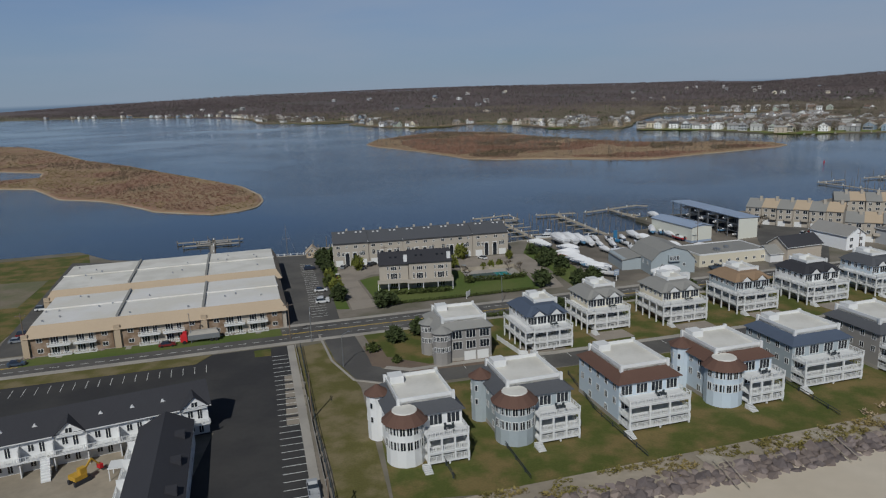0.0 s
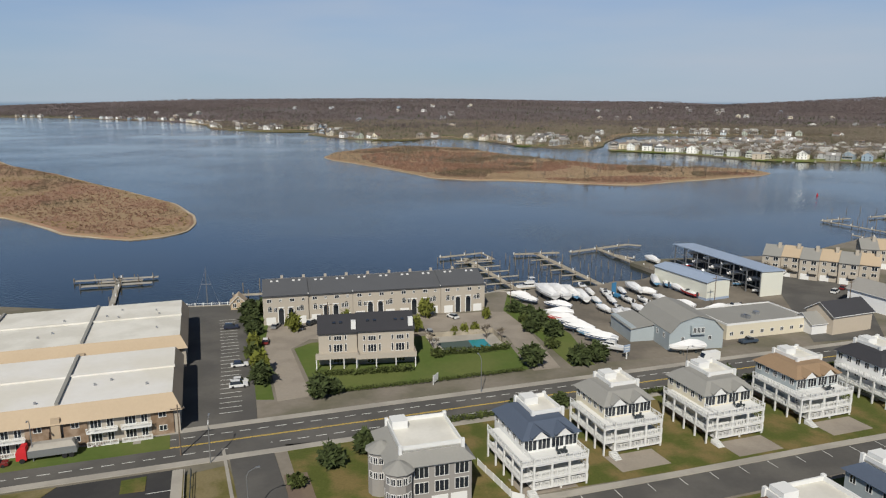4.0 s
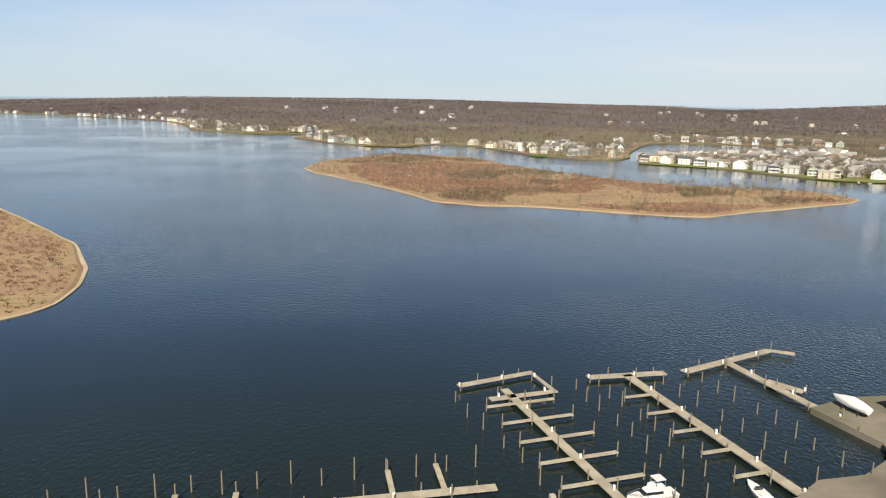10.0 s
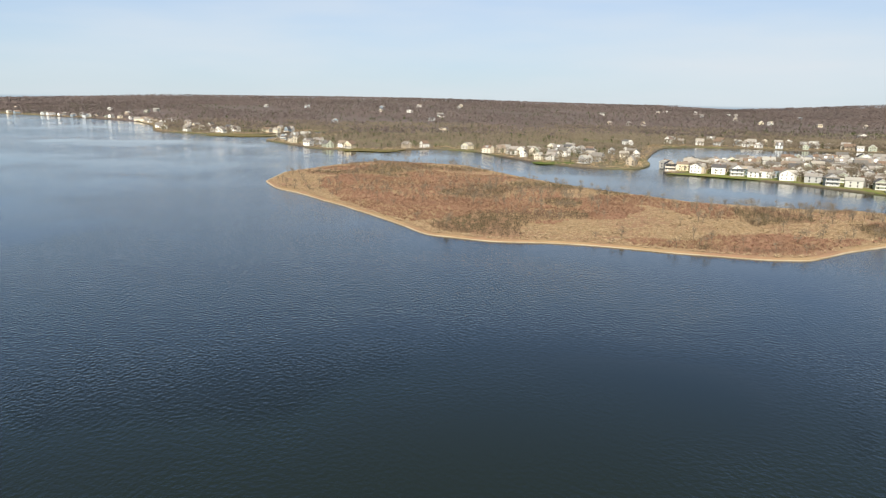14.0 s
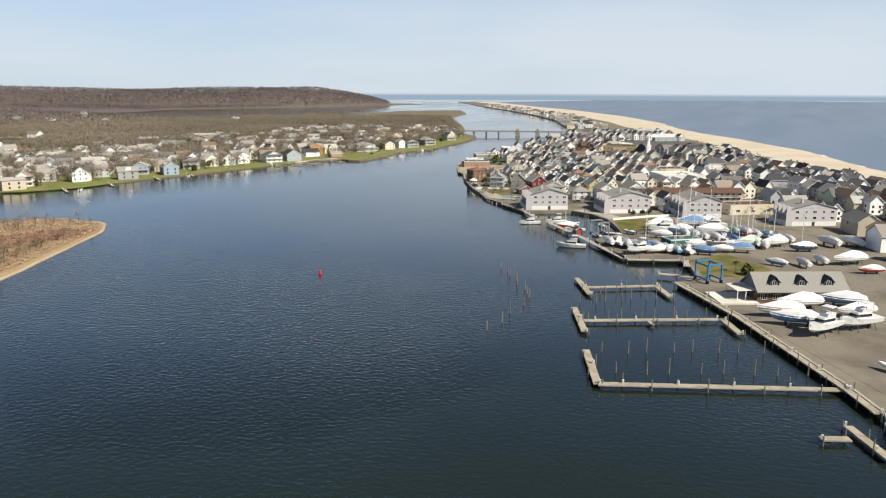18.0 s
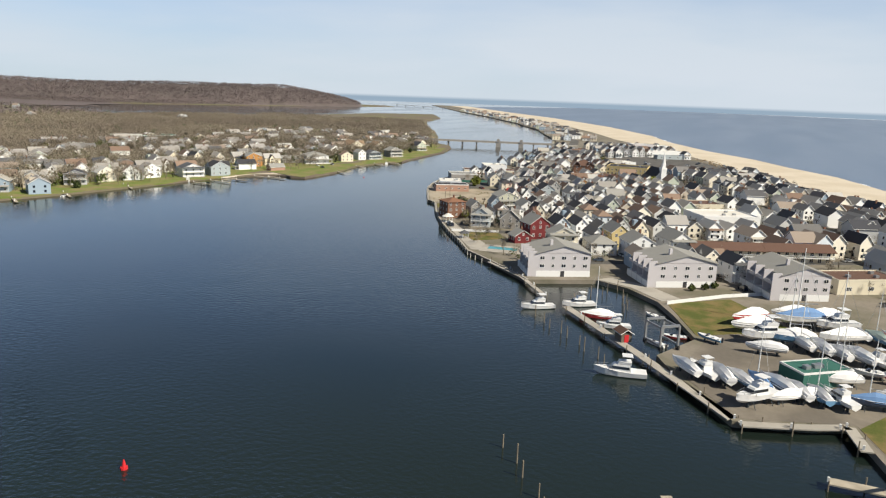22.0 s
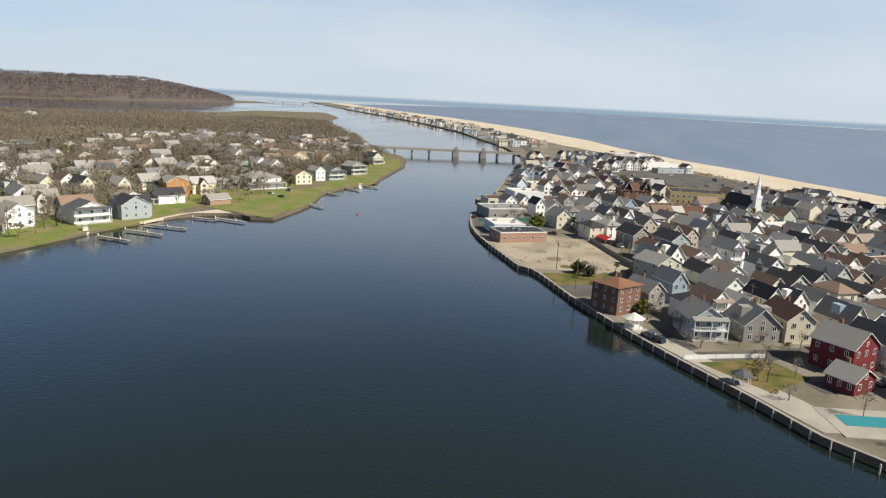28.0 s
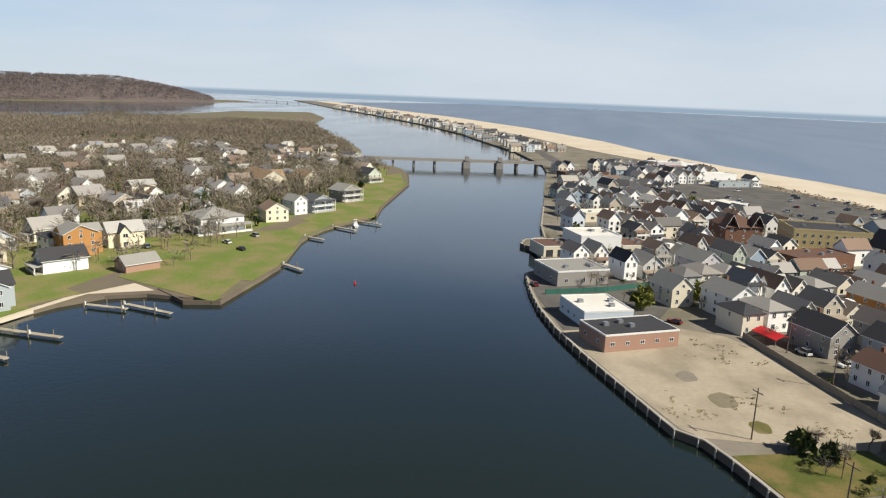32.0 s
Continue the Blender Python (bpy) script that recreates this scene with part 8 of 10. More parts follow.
YARD_BOATS = [('w', 36, 278, 111, 14), ('w', 40, 278, 110, 14), ('w', 44, 279, 109, 12), ('w', 47.5, 275, 99, 11), ('w', 27, 277, 157, 8), ('w', 29, 272, 145, 8), ('w', 38, 264, 155, 9), ('w', 37, 256, 176, 9), ('w', 37, 250, 157, 9), ('w', 39, 245, 151, 9), ('w', 40.5, 240.5, 158, 9), ('w', 43, 236, 154, 8), ('w', 45, 231.5, 161, 9), ('c', 46, 225, 149, 8), ('w', 68, 286, 108, 10)]
YARD_MORE = [('w', 71, 282, 144, 8), ('w', 55, 254, 104, 9), ('w', 58.5, 256, 106, 8), ('w', 63, 260, 113, 8), ('w', 79, 266, 134, 8), ('w', 88, 261, 192, 8), ('s', 95, 265, 197, 6), ('w', 79, 297, 83, 10), ('s', 83, 295, 80, 9), ('w', 84, 288, 107, 7), ('s', 86, 281, 114, 8), ('s', 58, 241, 180, 7), ('s', 61, 236, 175, 5.5), ('w', 66, 223.2, 189, 10), ('w', 88, 332, 111, 9), ('c', 33, 297, 197, 10), ('s', 53, 299, 98, 8), ('s', 57, 280, 98, 7)]
MARINA_BOATS = [('w', 293, 405, 115, 13), ('w', 286, 401, 103, 13), ('w', 303, 400, 124, 14), ('c', 281, 394, 147, 14), ('c', 290, 385, 134, 14), ('w', 312, 388, 103, 13), ('w', 302, 385, 127, 12), ('s', 258, 380, 59, 7), ('m', 390, 419, 136, 13), ('m', 395, 409, 136, 13), ('m', 391, 398, 115, 11), ('w', 374, 382, 130, 14), ('w', 361, 407, 69, 8), ('w', 364, 398, 32, 9), ('w', 372, 392, 30, 9), ('w', 362, 376, 115, 9), ('w', 408, 388, 43, 12), ('w', 412, 379, 42, 12)]
YARD_CLOSE = [("c", 359, 457, 140, 12), ("w", 363, 451, 130, 9), ("w", 366, 447, 120, 9), ("s", 366, 441, 110, 8), ("m", 368, 434, 100, 10), ("w", 375, 428, 105, 9), ("m", 379, 439, 115, 10), ("w", 386, 425, 100, 9), ("s", 388, 432, 95, 8), ("m", 378, 421, 105, 11), ("m", 411, 437, 120, 13), ("c", 423, 437, 120, 13), ("w", 430, 449, 120, 12)]
BASIN_BOATS = [('c', 366.5, 487.5, 102, 12.5)]
PIER_BOATS = [('c', 411, 521, 125, 11), ('c', 420, 510, 125, 11), ('m', 410.5, 502, 104, 11), ('c', 403, 496, 112, 10), ('s', 394, 483, 60, 7), ('s', 420, 487, 60, 5)]
for lst in (YARD_BOATS, YARD_MORE, MARINA_BOATS, YARD_CLOSE, BASIN_BOATS, PIER_BOATS):
    for k, x, y, a, ln in lst:
        put_boat(k, x, y, a, ln)
rb = random.Random(11)
for i in range(13):
    put_boat("wswwswwsswwsw"[i], 52 + (i % 5) * 5.2 + rb.uniform(-0.8, 0.8), 262 + (i // 5) * 10.5 + rb.uniform(-1, 1), 108 + rb.uniform(-10, 10), rb.uniform(6, 8))
# boats laid up in close rows
for i in range(9):
    put_boat("wcwwmwwmc"[i], 371 - 0.5 * i, 473 - 4.1 * i, 33 + rb.uniform(-7, 7), rb.uniform(9, 12))
for i in range(9):
    put_boat("mwmwcmwmw"[i], 402 - 1.2 * i + rb.uniform(-1, 1), 447 - 4.2 * i, 34 + rb.uniform(-8, 8), rb.uniform(9, 12))
for i in range(7):
    put_boat("wmwwmsw"[i], 419 - 1.5 * i, 432 - 4.6 * i, 30 + rb.uniform(-8, 8), rb.uniform(8, 12))
for k, x, y, a, ln in (("w", 419, 460.5, 138, 13), ("w", 411, 459.5, 124, 13), ("c", 403, 456, 123, 14), ("w", 394, 455.5, 95, 10), ("m", 404, 449.5, 108, 13), ("m", 423, 447, 119, 15), ("w", 428, 441, 119, 14), ("s", 398, 469.5, 65, 7), ("s", 402, 479, 97, 7)):
    put_boat(k, x, y, a, ln)
flat_building("boat_tent", "dark green canvas covered boat shelter", pose(383, 447, LAND, 0, 0, 128), 14, 8, 3.8, GREEN_COURT, GREEN_COURT, (), 0.3)
# blue boat mover in the yard, travel lift at the haul-out
mv = thing("boat_mover", "blue hydraulic boat mover in the yard", "machine", pose(61, 279, LAND, 0, 0, 120))
part("chassis", MB().box(-2.6, -1, 0.5, 2.6, 1, 1.3), LIFT_BLUE, mv)
part("mast", MB().box(2.0, -0.9, 1.3, 2.4, 0.9, 5.0), LIFT_BLUE, mv)
part("fork", MB().box(2.4, -0.8, 0.6, 4.4, -0.6, 0.8).box(2.4, 0.6, 0.6, 4.4, 0.8, 0.8), LIFT_BLUE, mv)
for x in (-1.7, 1.7):
    for y in (-1.0, 1.0):
        part("wheel", MB().box(x - 0.5, y - 0.15, 0, x + 0.5, y + 0.15, 1.0), RUBBER, mv)
for tx, ty, tr, tm in ((327, 428, 40, LIFT_BLUE), (389, 481, 40, STEEL)):
    tl = thing("travel_lift", "boat travel lift with four tall legs", "machine", pose(tx, ty, LAND, 0, 0, tr))
    for x in (-3.5, 3.5):
        for y in (-2.7, 2.7):
            part("leg", MB().box(x - 0.25, y - 0.25, 0.5, x + 0.25, y + 0.25, 6.5), tm, tl)
            part("wheel", MB().box(x - 0.6, y - 0.25, 0, x + 0.6, y + 0.25, 1.1), RUBBER, tl)
        part("top_beam", MB().box(x - 0.25, -2.7, 6.3, x + 0.25, 2.7, 6.9), tm, tl)
    for y in (-2.7, 2.7):
        part("side_beam", MB().box(-3.5, y - 0.2, 5.9, 3.5, y + 0.2, 6.4), tm, tl)
        part("lower_beam", MB().box(-3.5, y - 0.2, 1.1, 3.5, y + 0.2, 1.6), tm, tl)

# ---- docks ----
dock("long timber dock with a cross pier and fingers", [[(30, 287), (12, 344)], [(1, 346), (20, 355), (24, 343), (8, 338)]], 2.0, 1.1, 6, None,
     [(28 - i * 2.7, 293 + i * 8.6, sg, 8 if sg > 100 else 9) for i in range(6) for sg in (197, 17)])
dock("long timber dock with a cross pier", [[(60, 298), (44, 354)], [(34, 352), (54, 356)]], 2.4, 1.1, 6, None, [(58 - i * 2.6, 306 + i * 9, 197, 8) for i in range(5)])
dock("long timber dock along the rack basin", [[(88, 316), (73, 364)], [(59, 357), (89, 374), (95, 371)]], 2.4, 1.1, 7)
dock("timber dock behind the townhouses", [[(-71, 285), (6, 299)]], 2.0, 1.3, 5, None, [(-60, 287.3, 101, 7), (-48, 289.2, 101, 7), (-38, 291, 101, 6), (-12, 296, 101, 9), (-3, 297.5, 101, 10)])
for x, y in ((-48, 277), (-34, 279), (-18, 281), (-3, 284)):
    dock("short timber bridge to the dock", [[(x, y), (x - 2.0, y + 10.5)]], 2.2, 1.2, 6)
dock("pale floating dock with cross floats", [[(-108, 272), (-122, 312)], [(-137, 307), (-108, 314)], [(-131, 299), (-107, 305)], [(-127, 305), (-112, 309)]], 1.8, 0.9, 7, CONCRETE)
dock("short float in the basin", [[(84, 345), (78, 352)]], 2.4, 0.8, 6)
dock("L-shaped timber dock off the marina quay", [[(244, 390), (224.5, 440)], [(224.5, 440), (244, 449)]], 1.9, 1.1, 6)
dock("L-shaped timber dock off the marina quay", [[(285, 421), (267, 456)], [(258, 453), (278, 462)], [(274, 414), (286, 420)]], 1.9, 1.1, 6, None, [(276, 440, 215, 5)])
dock("L-shaped timber dock off the marina quay", [[(315, 443), (303, 464)], [(295, 461), (314, 470)], [(303, 437), (314, 443)]], 1.9, 1.1, 6)
dock("slim dock by the marina entrance", [[(216, 396), (218, 391)], [(224, 391), (212, 385)]], 1.8, 1.1, 5)
dock("L-shaped pale quay walkway at the boatyard", [[(348, 459.5), (353, 446), (356.5, 439)], [(356.5, 439), (346, 437)]], 2.4, 1.6, 5, CONCRETE)
dock("short timber pier at the haul-out", [[(331, 445), (331, 433)]], 2.6, 1.4, 6)
dock("timber quay walkway along the marina", [[(232, 385), (243, 390), (289, 416), (321, 438)]], 2.2, 1.55, 6)
dock("long concrete-capped pier between river and basin", [[(350, 461), (369, 476.5), (383, 488), (398, 500.2), (413, 512.5)]], 2.6, 1.5, 6, CONCRETE)
dock("timber walkway along the river wall", [[(422, 522), (441, 536), (461, 550.5)]], 1.6, 1.5, 6, CONCRETE)
mp_ = thing("mooring_piles", "rows of bare timber mooring piles", "mooring piles")
for x0, y0, x1, y1, n in ((0, 338, 20, 288, 8), (30, 346, 42, 296, 9), (36, 348, 46, 306, 8), (62, 352, 76, 304, 9), (52, 350, 66, 304, 8), (235, 438, 252, 398, 8), (247, 445, 264, 408, 8), (270, 455, 288, 425, 8), (288, 462, 303, 441, 7), (300, 458, 318, 445, 5), (372, 492, 402, 519, 9), (290, 480, 320, 500, 7), (250, 478, 285, 478, 5), (425, 512, 445, 502, 6), (420, 495, 436, 498, 5)):
    for i in range(n):
        u = i / max(1, n - 1)
        pile(mp_, x0 + (x1 - x0) * u + 0.6 * math.sin(i * 5), y0 + (y1 - y0) * u + 0.6 * math.cos(i * 3), (2.6, 3.2, 3.8)[i % 3])
for i in range(14):
    pile(mp_, -70 + i * 5.6, 294 + i * 1.05 + math.sin(i * 2.1), (3.2, 4.4)[i % 2])
# timber face of the river wall
PALE_PILE = material("pale_pile_timber", (0.42, 0.40, 0.35), 0.9, scale=3, vary=0.3)
WALL_POST = MB().tube(0, 0, -1.8, LAND + 0.45, 0.2, 0.18, 6).mesh("post", PALE_PILE)
bw = thing("river_wall", "dark timber bulkhead with piles and pale cap", "river wall")
for pts in (BAY_SOUTH[5:12], BAY_SOUTH[24:] + BAY_MID[:3], BAY_MID[14:] + BAY_NORTH[:9], BAY_NORTH[8:16]):
    part("sheeting", ribbon(MB(), offset(pts, 0.12), 0.3, -2, LAND + 0.05), BULKHEAD, bw)
    part("cap", ribbon(MB(), offset(pts, -0.2), 0.7, LAND + 0.02, LAND + 0.22), CONCRETE, bw)
    for x, y, a in along(pts, 4.8):
        part("post", WALL_POST, None, bw, at=pose(x - math.sin(a) * 0.5, y + math.cos(a) * 0.5, 0))

# ---- restaurant and marina buildings ----
rs = thing("restaurant", "long grey-roofed restaurant with three dormers", "restaurant", pose(312, 399, LAND, 0, 0, -64))
part("wall", MB().box(-14, 0, -0.6, 14, 11, 4.0), BROWN_ROOF, rs)
part("roof", MB().slab([(-14.6, -1.2, 3.7), (14.6, -1.2, 3.7), (14.6, 5.5, 8.6), (-14.6, 5.5, 8.6)], 0.25).slab([(-14.6, 5.5, 8.6), (14.6, 5.5, 8.6), (14.6, 12, 3.7), (-14.6, 12, 3.7)], 0.25).prism([(-14, 0), (14, 0), (14, 11), (-14, 11)], 4, 8.0, 0, top=[(-14, 5.2), (14, 5.2), (14, 5.8), (-14, 5.8)]), GREY_ROOF, rs)
for x in (-8.5, 0, 8.5):
    part("dormer", MB().face([(x - 1.5, 1.0, 5.0), (x + 1.5, 1.0, 5.0), (x + 1.5, 1.0, 6.4), (x, 1.0, 8.0), (x - 1.5, 1.0, 6.4)]).slab([(x, 0.6, 8.2), (x - 2.0, 0.6, 6.1), (x - 2.0, 4, 6.1), (x, 4, 8.2)], 0.15).slab([(x, 0.6, 8.2), (x + 2.0, 0.6, 6.1), (x + 2.0, 4, 6.1), (x, 4, 8.2)], 0.15), CHARCOAL, rs)
    window(rs, x, 1.0, 5.3, 1.5, 1.5)
for i in range(7):
    window(rs, -12 + i * 4, 0, 1.0, 2.1, 1.9)
part("terrace_roof", MB().slab([(-20, 1, 3.6), (-14, 1, 3.9), (-14, 10, 3.9), (-20, 10, 3.6)], 0.2), WHITE_ROOF, rs)
for x in (-19.6, -17):
    for y in (1.3, 9.7):
        part("post", MB().box(x - 0.12, y - 0.12, -0.5, x + 0.12, y + 0.12, 3.6), TRIM, rs)
part("terrace_deck", MB().box(-26, -2, -0.5, -14, 11, 0.5), DECK_ROOF, rs)
for (x, y, lab, w, d, rz) in ((444, 531.5, "grey three-storey river townhouses with white base", 20, 17, -61), (451, 489.5, "grey townhouse block with white base", 22, 19, -60), (453, 451, "grey townhouse block beside the boatyard", 17, 24, -64), (452, 402, "grey gabled marina house", 22, 16, -62)):
    g = thing("townhouse_block", lab, "townhouses", pose(x, y, LAND, 0, 0, rz))
    part("wall", MB().box(0, 0, 2.2, w, d, 8.8), WALL_LILAC, g)
    part("plinth", MB().box(-0.05, -0.05, -0.6, w + 0.05, d + 0.05, 2.2), WHITE, g, "white ground storey")
    part("roof", MB().slab([(-0.5, -0.5, 8.7), (w / 2, -0.5, 11.6), (w / 2, d + 0.5, 11.6), (-0.5, d + 0.5, 8.7)], 0.25).slab([(w / 2, -0.5, 11.6), (w + 0.5, -0.5, 8.7), (w + 0.5, d + 0.5, 8.7), (w / 2, d + 0.5, 11.6)], 0.25), GREY_ROOF, g)
    part("gable", MB().face([(0, 0, 8.6), (w, 0, 8.6), (w / 2, 0, 11.4)]).face([(0, d, 8.6), (w, d, 8.6), (w / 2, d, 11.4)]), WALL_LILAC, g)
    for z in (3.4, 6.3):
        for i in range(5):
            window(g, (i + 0.5) * w / 5, 0, z, 1.1 if i % 2 else 1.7, 1.3)
    part("door", MB().box(w * 0.45, -0.1, 0, w * 0.45 + 1.4, 0.0, 2.1), CHARCOAL, g)
    for i in range(4):
        y0 = i * d / 4
        part("fin_wall", MB().box(-3.2, y0, -0.6, 0, y0 + 0.35, 9.4), WALL_LILAC, g)
        part("balcony", MB().box(-2.8, y0 + 0.35, 5.3, 0, y0 + d / 4, 6.4), WALL_LILAC, g)
        part("terrace", MB().box(-3.2, y0 + 0.35, -0.6, 0, y0 + d / 4, 2.3), WHITE, g)
        for z in (3.0, 6.4):
            window(g, 0, y0 + d / 8, z, 2.2, 2.0, -90)
    part("chimney", MB().box(w * 0.3, d * 0.3, 9.5, w * 0.3 + 1, d * 0.3 + 1, 12.6), WALL_LILAC, g)
for x, y, rz, L in ((506, 479, -66, 29), (518.5, 451.5, -66, 28)):
    m_ = thing("motel_row", "two-storey motel with long brown roof and galleries", "motel", pose(x, y, LAND, 0, 0, rz))
    part("wall", MB().box(0, 0, -0.6, L, 9, 5.4), WALL_CREAM, m_)
    part("roof", MB().slab([(-0.8, -2, 5.2), (L + 0.8, -2, 5.2), (L + 0.8, 4.5, 7.6), (-0.8, 4.5, 7.6)], 0.2).slab([(-0.8, 4.5, 7.6), (L + 0.8, 4.5, 7.6), (L + 0.8, 10, 5.2), (-0.8, 10, 5.2)], 0.2).prism([(0, 0), (L, 0), (L, 9), (0, 9)], 5.2, 7.4, 0, top=[(0, 4.3), (L, 4.3), (L, 4.7), (0, 4.7)]), BROWN_ROOF, m_)
    part("gallery", MB().box(0, -1.8, 2.5, L, 0, 2.7), TRIM, m_)
    rl = MB()
    railing(rl, (0, -1.7), (L, -1.7), 2.7, 1.0, 0, 2.5)
    part("railing", rl, TRIM, m_)
    for i in range(8):
        window(m_, (i + 0.5) * L / 8, 0, 0.5, 1.6, 1.8)
        window(m_, (i + 0.5) * L / 8, 0, 3.2, 1.6, 1.6)
fence("white panel fence beside the basin", [(430, 484), (447, 468), (462, 450)], 1.3, TRIM, 3)
rd = thing("red_shed", "small dark shed with a red door on the pier", "shed", pose(389, 491, LAND, 0, 0, 35))
part("wall", MB().box(-2, -1.5, 0, 2, 1.5, 2.5), BULKHEAD, rd)
part("roof", gable_roof(3.4, 4.4, 2.4, 3.4, 0.3), BROWN_ROOF, rd, at=pose(2.2, 0, 0, 0, 0, 90))
part("door", MB().box(-2.08, -0.6, 0, -1.98, 0.6, 2.1), RED, rd)


# ---- the dense river town ----
TA, TB = radians(30), radians(-60)        # along the spit; across it
AX, BX = Vector((math.cos(TA), math.sin(TA))), Vector((math.cos(TB), math.sin(TB)))
BUSY = []                                  # plans already taken: (x, y, radius)


def free(x, y, r):
    return all((x - a) ** 2 + (y - b) ** 2 > (r + c) ** 2 for a, b, c in BUSY)


def take(x, y, r):
    BUSY.append((x, y, r))


# named buildings first
def placed(kind, x, y, rz, w, d, e, rdg, wall, roof, label, rich=2, name="house"):
    take(x + math.sin(radians(-rz)) * d / 2, y + math.cos(radians(rz)) * d / 2, max(w, d) * 0.5)
    return town_house(kind, w, d, e, rdg, rich, wall, roof, label, pose(x, y, LAND, 0, 0, rz), name)


RZ = -60
placed("hip", 549.5, 595.5, -41, 10.5, 10, 8.2, 10.2, BRICK, CLAY_ROOF, "brown brick waterfront house with hipped roof", name="brick_house")
placed("double", 531.5, 575.5, -74, 9.5, 12, 5.8, 9.2, WALL_BGREY, GREY_ROOF, "grey riverside house with broad shingled gable")
placed("dormer", 535, 561.5, -74, 10, 12, 4.8, 9.2, WALL_GREY, GREY_ROOF, "grey house with white porch and dormers")
placed("double", 591.5, 581, -50, 11, 12, 7.6, 10.2, WALL_OLIVE, GREY_ROOF, "olive house with white roof deck and balconies")
placed("gable", 557, 587, -52, 6.5, 11, 5.6, 8.6, WALL_GREY, GREY_ROOF, "small grey house behind the brick house")
placed("porch", 570, 563, -58, 8, 13, 6.2, 9.4, WHITE, GREY_ROOF, "white gabled house with front porch")
placed("gable", 538, 551.5, -74, 8, 14, 6.4, 9.6, WALL_CREAM, BROWN_ROOF, "tall cream house with brown roof and garage")
placed("gable", 519, 542, -48, 10, 11, 7.0, 10.6, WALL_RED, GREY_ROOF, "dark red house with white trim and grey roof", name="red_house")
placed("gable", 506.5, 545.5, -48, 8, 7, 3.2, 5.6, WALL_RED, GREY_ROOF, "low dark red annex beside the pool")
placed("double", 499, 527, -66, 12, 11, 6.8, 9.8, WALL_CREAM, GREY_ROOF, "cream house with white stacked porches by the pool")
placed("double", 495, 497, -62, 11, 13, 7.2, 10.4, WHITE, GREY_ROOF, "white three-level house with broad balconies")
placed("hip", 498, 511.5, -62, 11, 13, 4.6, 7.6, WHITE, GREY_ROOF, "white house with hipped roof by the quay road")
placed("double", 509, 483, -60, 10, 15, 7.0, 10.5, WHITE, GREY_ROOF, "white gabled house with double porches")
placed("gable", 520, 508, -60, 8, 13, 6.5, 9.8, WALL_YELLOW, GREY_ROOF, "pale yellow house with white trim")
placed("gable", 695, 560, -60, 9, 14, 6.4, 9.4, PLYWOOD, HOUSE_ROOF, "orange-tan house among grey neighbours")
placed("gable", 690, 622, -60, 8, 12, 6.0, 9.4, WALL_CREAM, GREY_ROOF, "cream gabled house behind the sand lot")
placed("double", 727, 608, -60, 9, 15, 7.4, 10.6, WALL_LILAC, GREY_ROOF, "tall grey house with rear porches")
placed("double", 681, 606, -60, 9, 14, 7.2, 10.2, WHITE, GREY_ROOF, "white raised house on posts")
placed("gable", 655, 587, -60, 9, 14, 6.0, 9.4, WALL_GREY, CHARCOAL, "grey house with black roof and garage")
placed("gable", 645, 572, -60, 9, 14, 6.8, 10, WALL_BGREY, CHARCOAL, "blue-grey gabled house with black roof")
placed("double", 631, 582, -60, 9, 10, 5.6, 8.2, WHITE, BROWN_ROOF, "white house with brown hipped porch roof")
flat_building("white_hall", "long low building with a bright white roof", pose(662, 645, LAND, 0, 0, -65), 15, 17, 4.6, WALL_BLUE, WHITE_ROOF, [(4, 1.2, 1.2, 1.2)], 0.3); take(668, 655, 17)
flat_building("block_store", "low pink block building with dark flat roof", pose(646, 637, LAND, 0, 0, -60), 22, 13, 4.4, PINK_BRICK, CHARCOAL, [(5, 1.6, 1.3, 1.0)], 0.3); take(652, 641, 15)
flat_building("grey_store", "low grey store with patched roof", pose(706, 652, LAND, 0, 0, -60), 20, 18, 5.0, WALL_GREY, GREY_ROOF, [(3, 1.2, 1.4, 1.4)], 0.4); take(713, 657, 15)
flat_building("fire_station", "fire station with white bays and dark doors", pose(755, 645, LAND, 0, 0, -64), 18, 18, 8.0, WHITE, WHITE_ROOF, (), 0.6, 4); take(772, 648, 22)
for sx in (-17, 17):
    wg = flat_building("fire_station_wing", "brown-roofed wing of the fire station", pose(755 + sx * 0.44, 645 - sx * 0.9, LAND, 0, 0, -64), 15, 15, 4.2, WALL_CREAM, BROWN_ROOF, (), 0.2, 3)
take(780, 625, 14); take(757, 664, 12)
rbk = town_house("hip", 17, 18, 9, 14, True, BRICK, BROWN_ROOF, "dark red brick hall with steep hipped roof", pose(798, 583, LAND, 0, 0, -75), "brick_hall"); take(806, 585, 14)
for sx in (-6, 6):
    part("gable_front", gable_roof(6, 6, 9, 14.5, 0.3, 0.3, -0.5), BROWN_ROOF, rbk, at=pose(sx, 0, 0))
flat_building("yellow_block", "long yellow brick block with three rows of windows", pose(794, 548, LAND, 0, 0, -88), 32, 24, 10.5, WALL_YELLOW, CHARCOAL, [(10, 1.2, 1.2, 1.7), (10, 4.5, 1.2, 1.7), (10, 7.6, 1.2, 1.5)], 0.7); take(806, 548, 21)
ch = town_house("gable", 12, 22, 6, 13, False, WHITE, CHARCOAL, "white church with black roof", pose(778, 518, LAND, 0, 0, -60), "church"); take(786, 524, 12)
ct_ = part("tower", MB().box(-2, -2.5, -0.6, 2, 1.5, 12).prism([(-2.2, -2.7), (2.2, -2.7), (2.2, 1.7), (-2.2, 1.7)], 12, 14), WHITE, ch)
part("belfry", MB().box(-1.3, -1.8, 14, 1.3, 0.8, 17), WHITE, ct_)
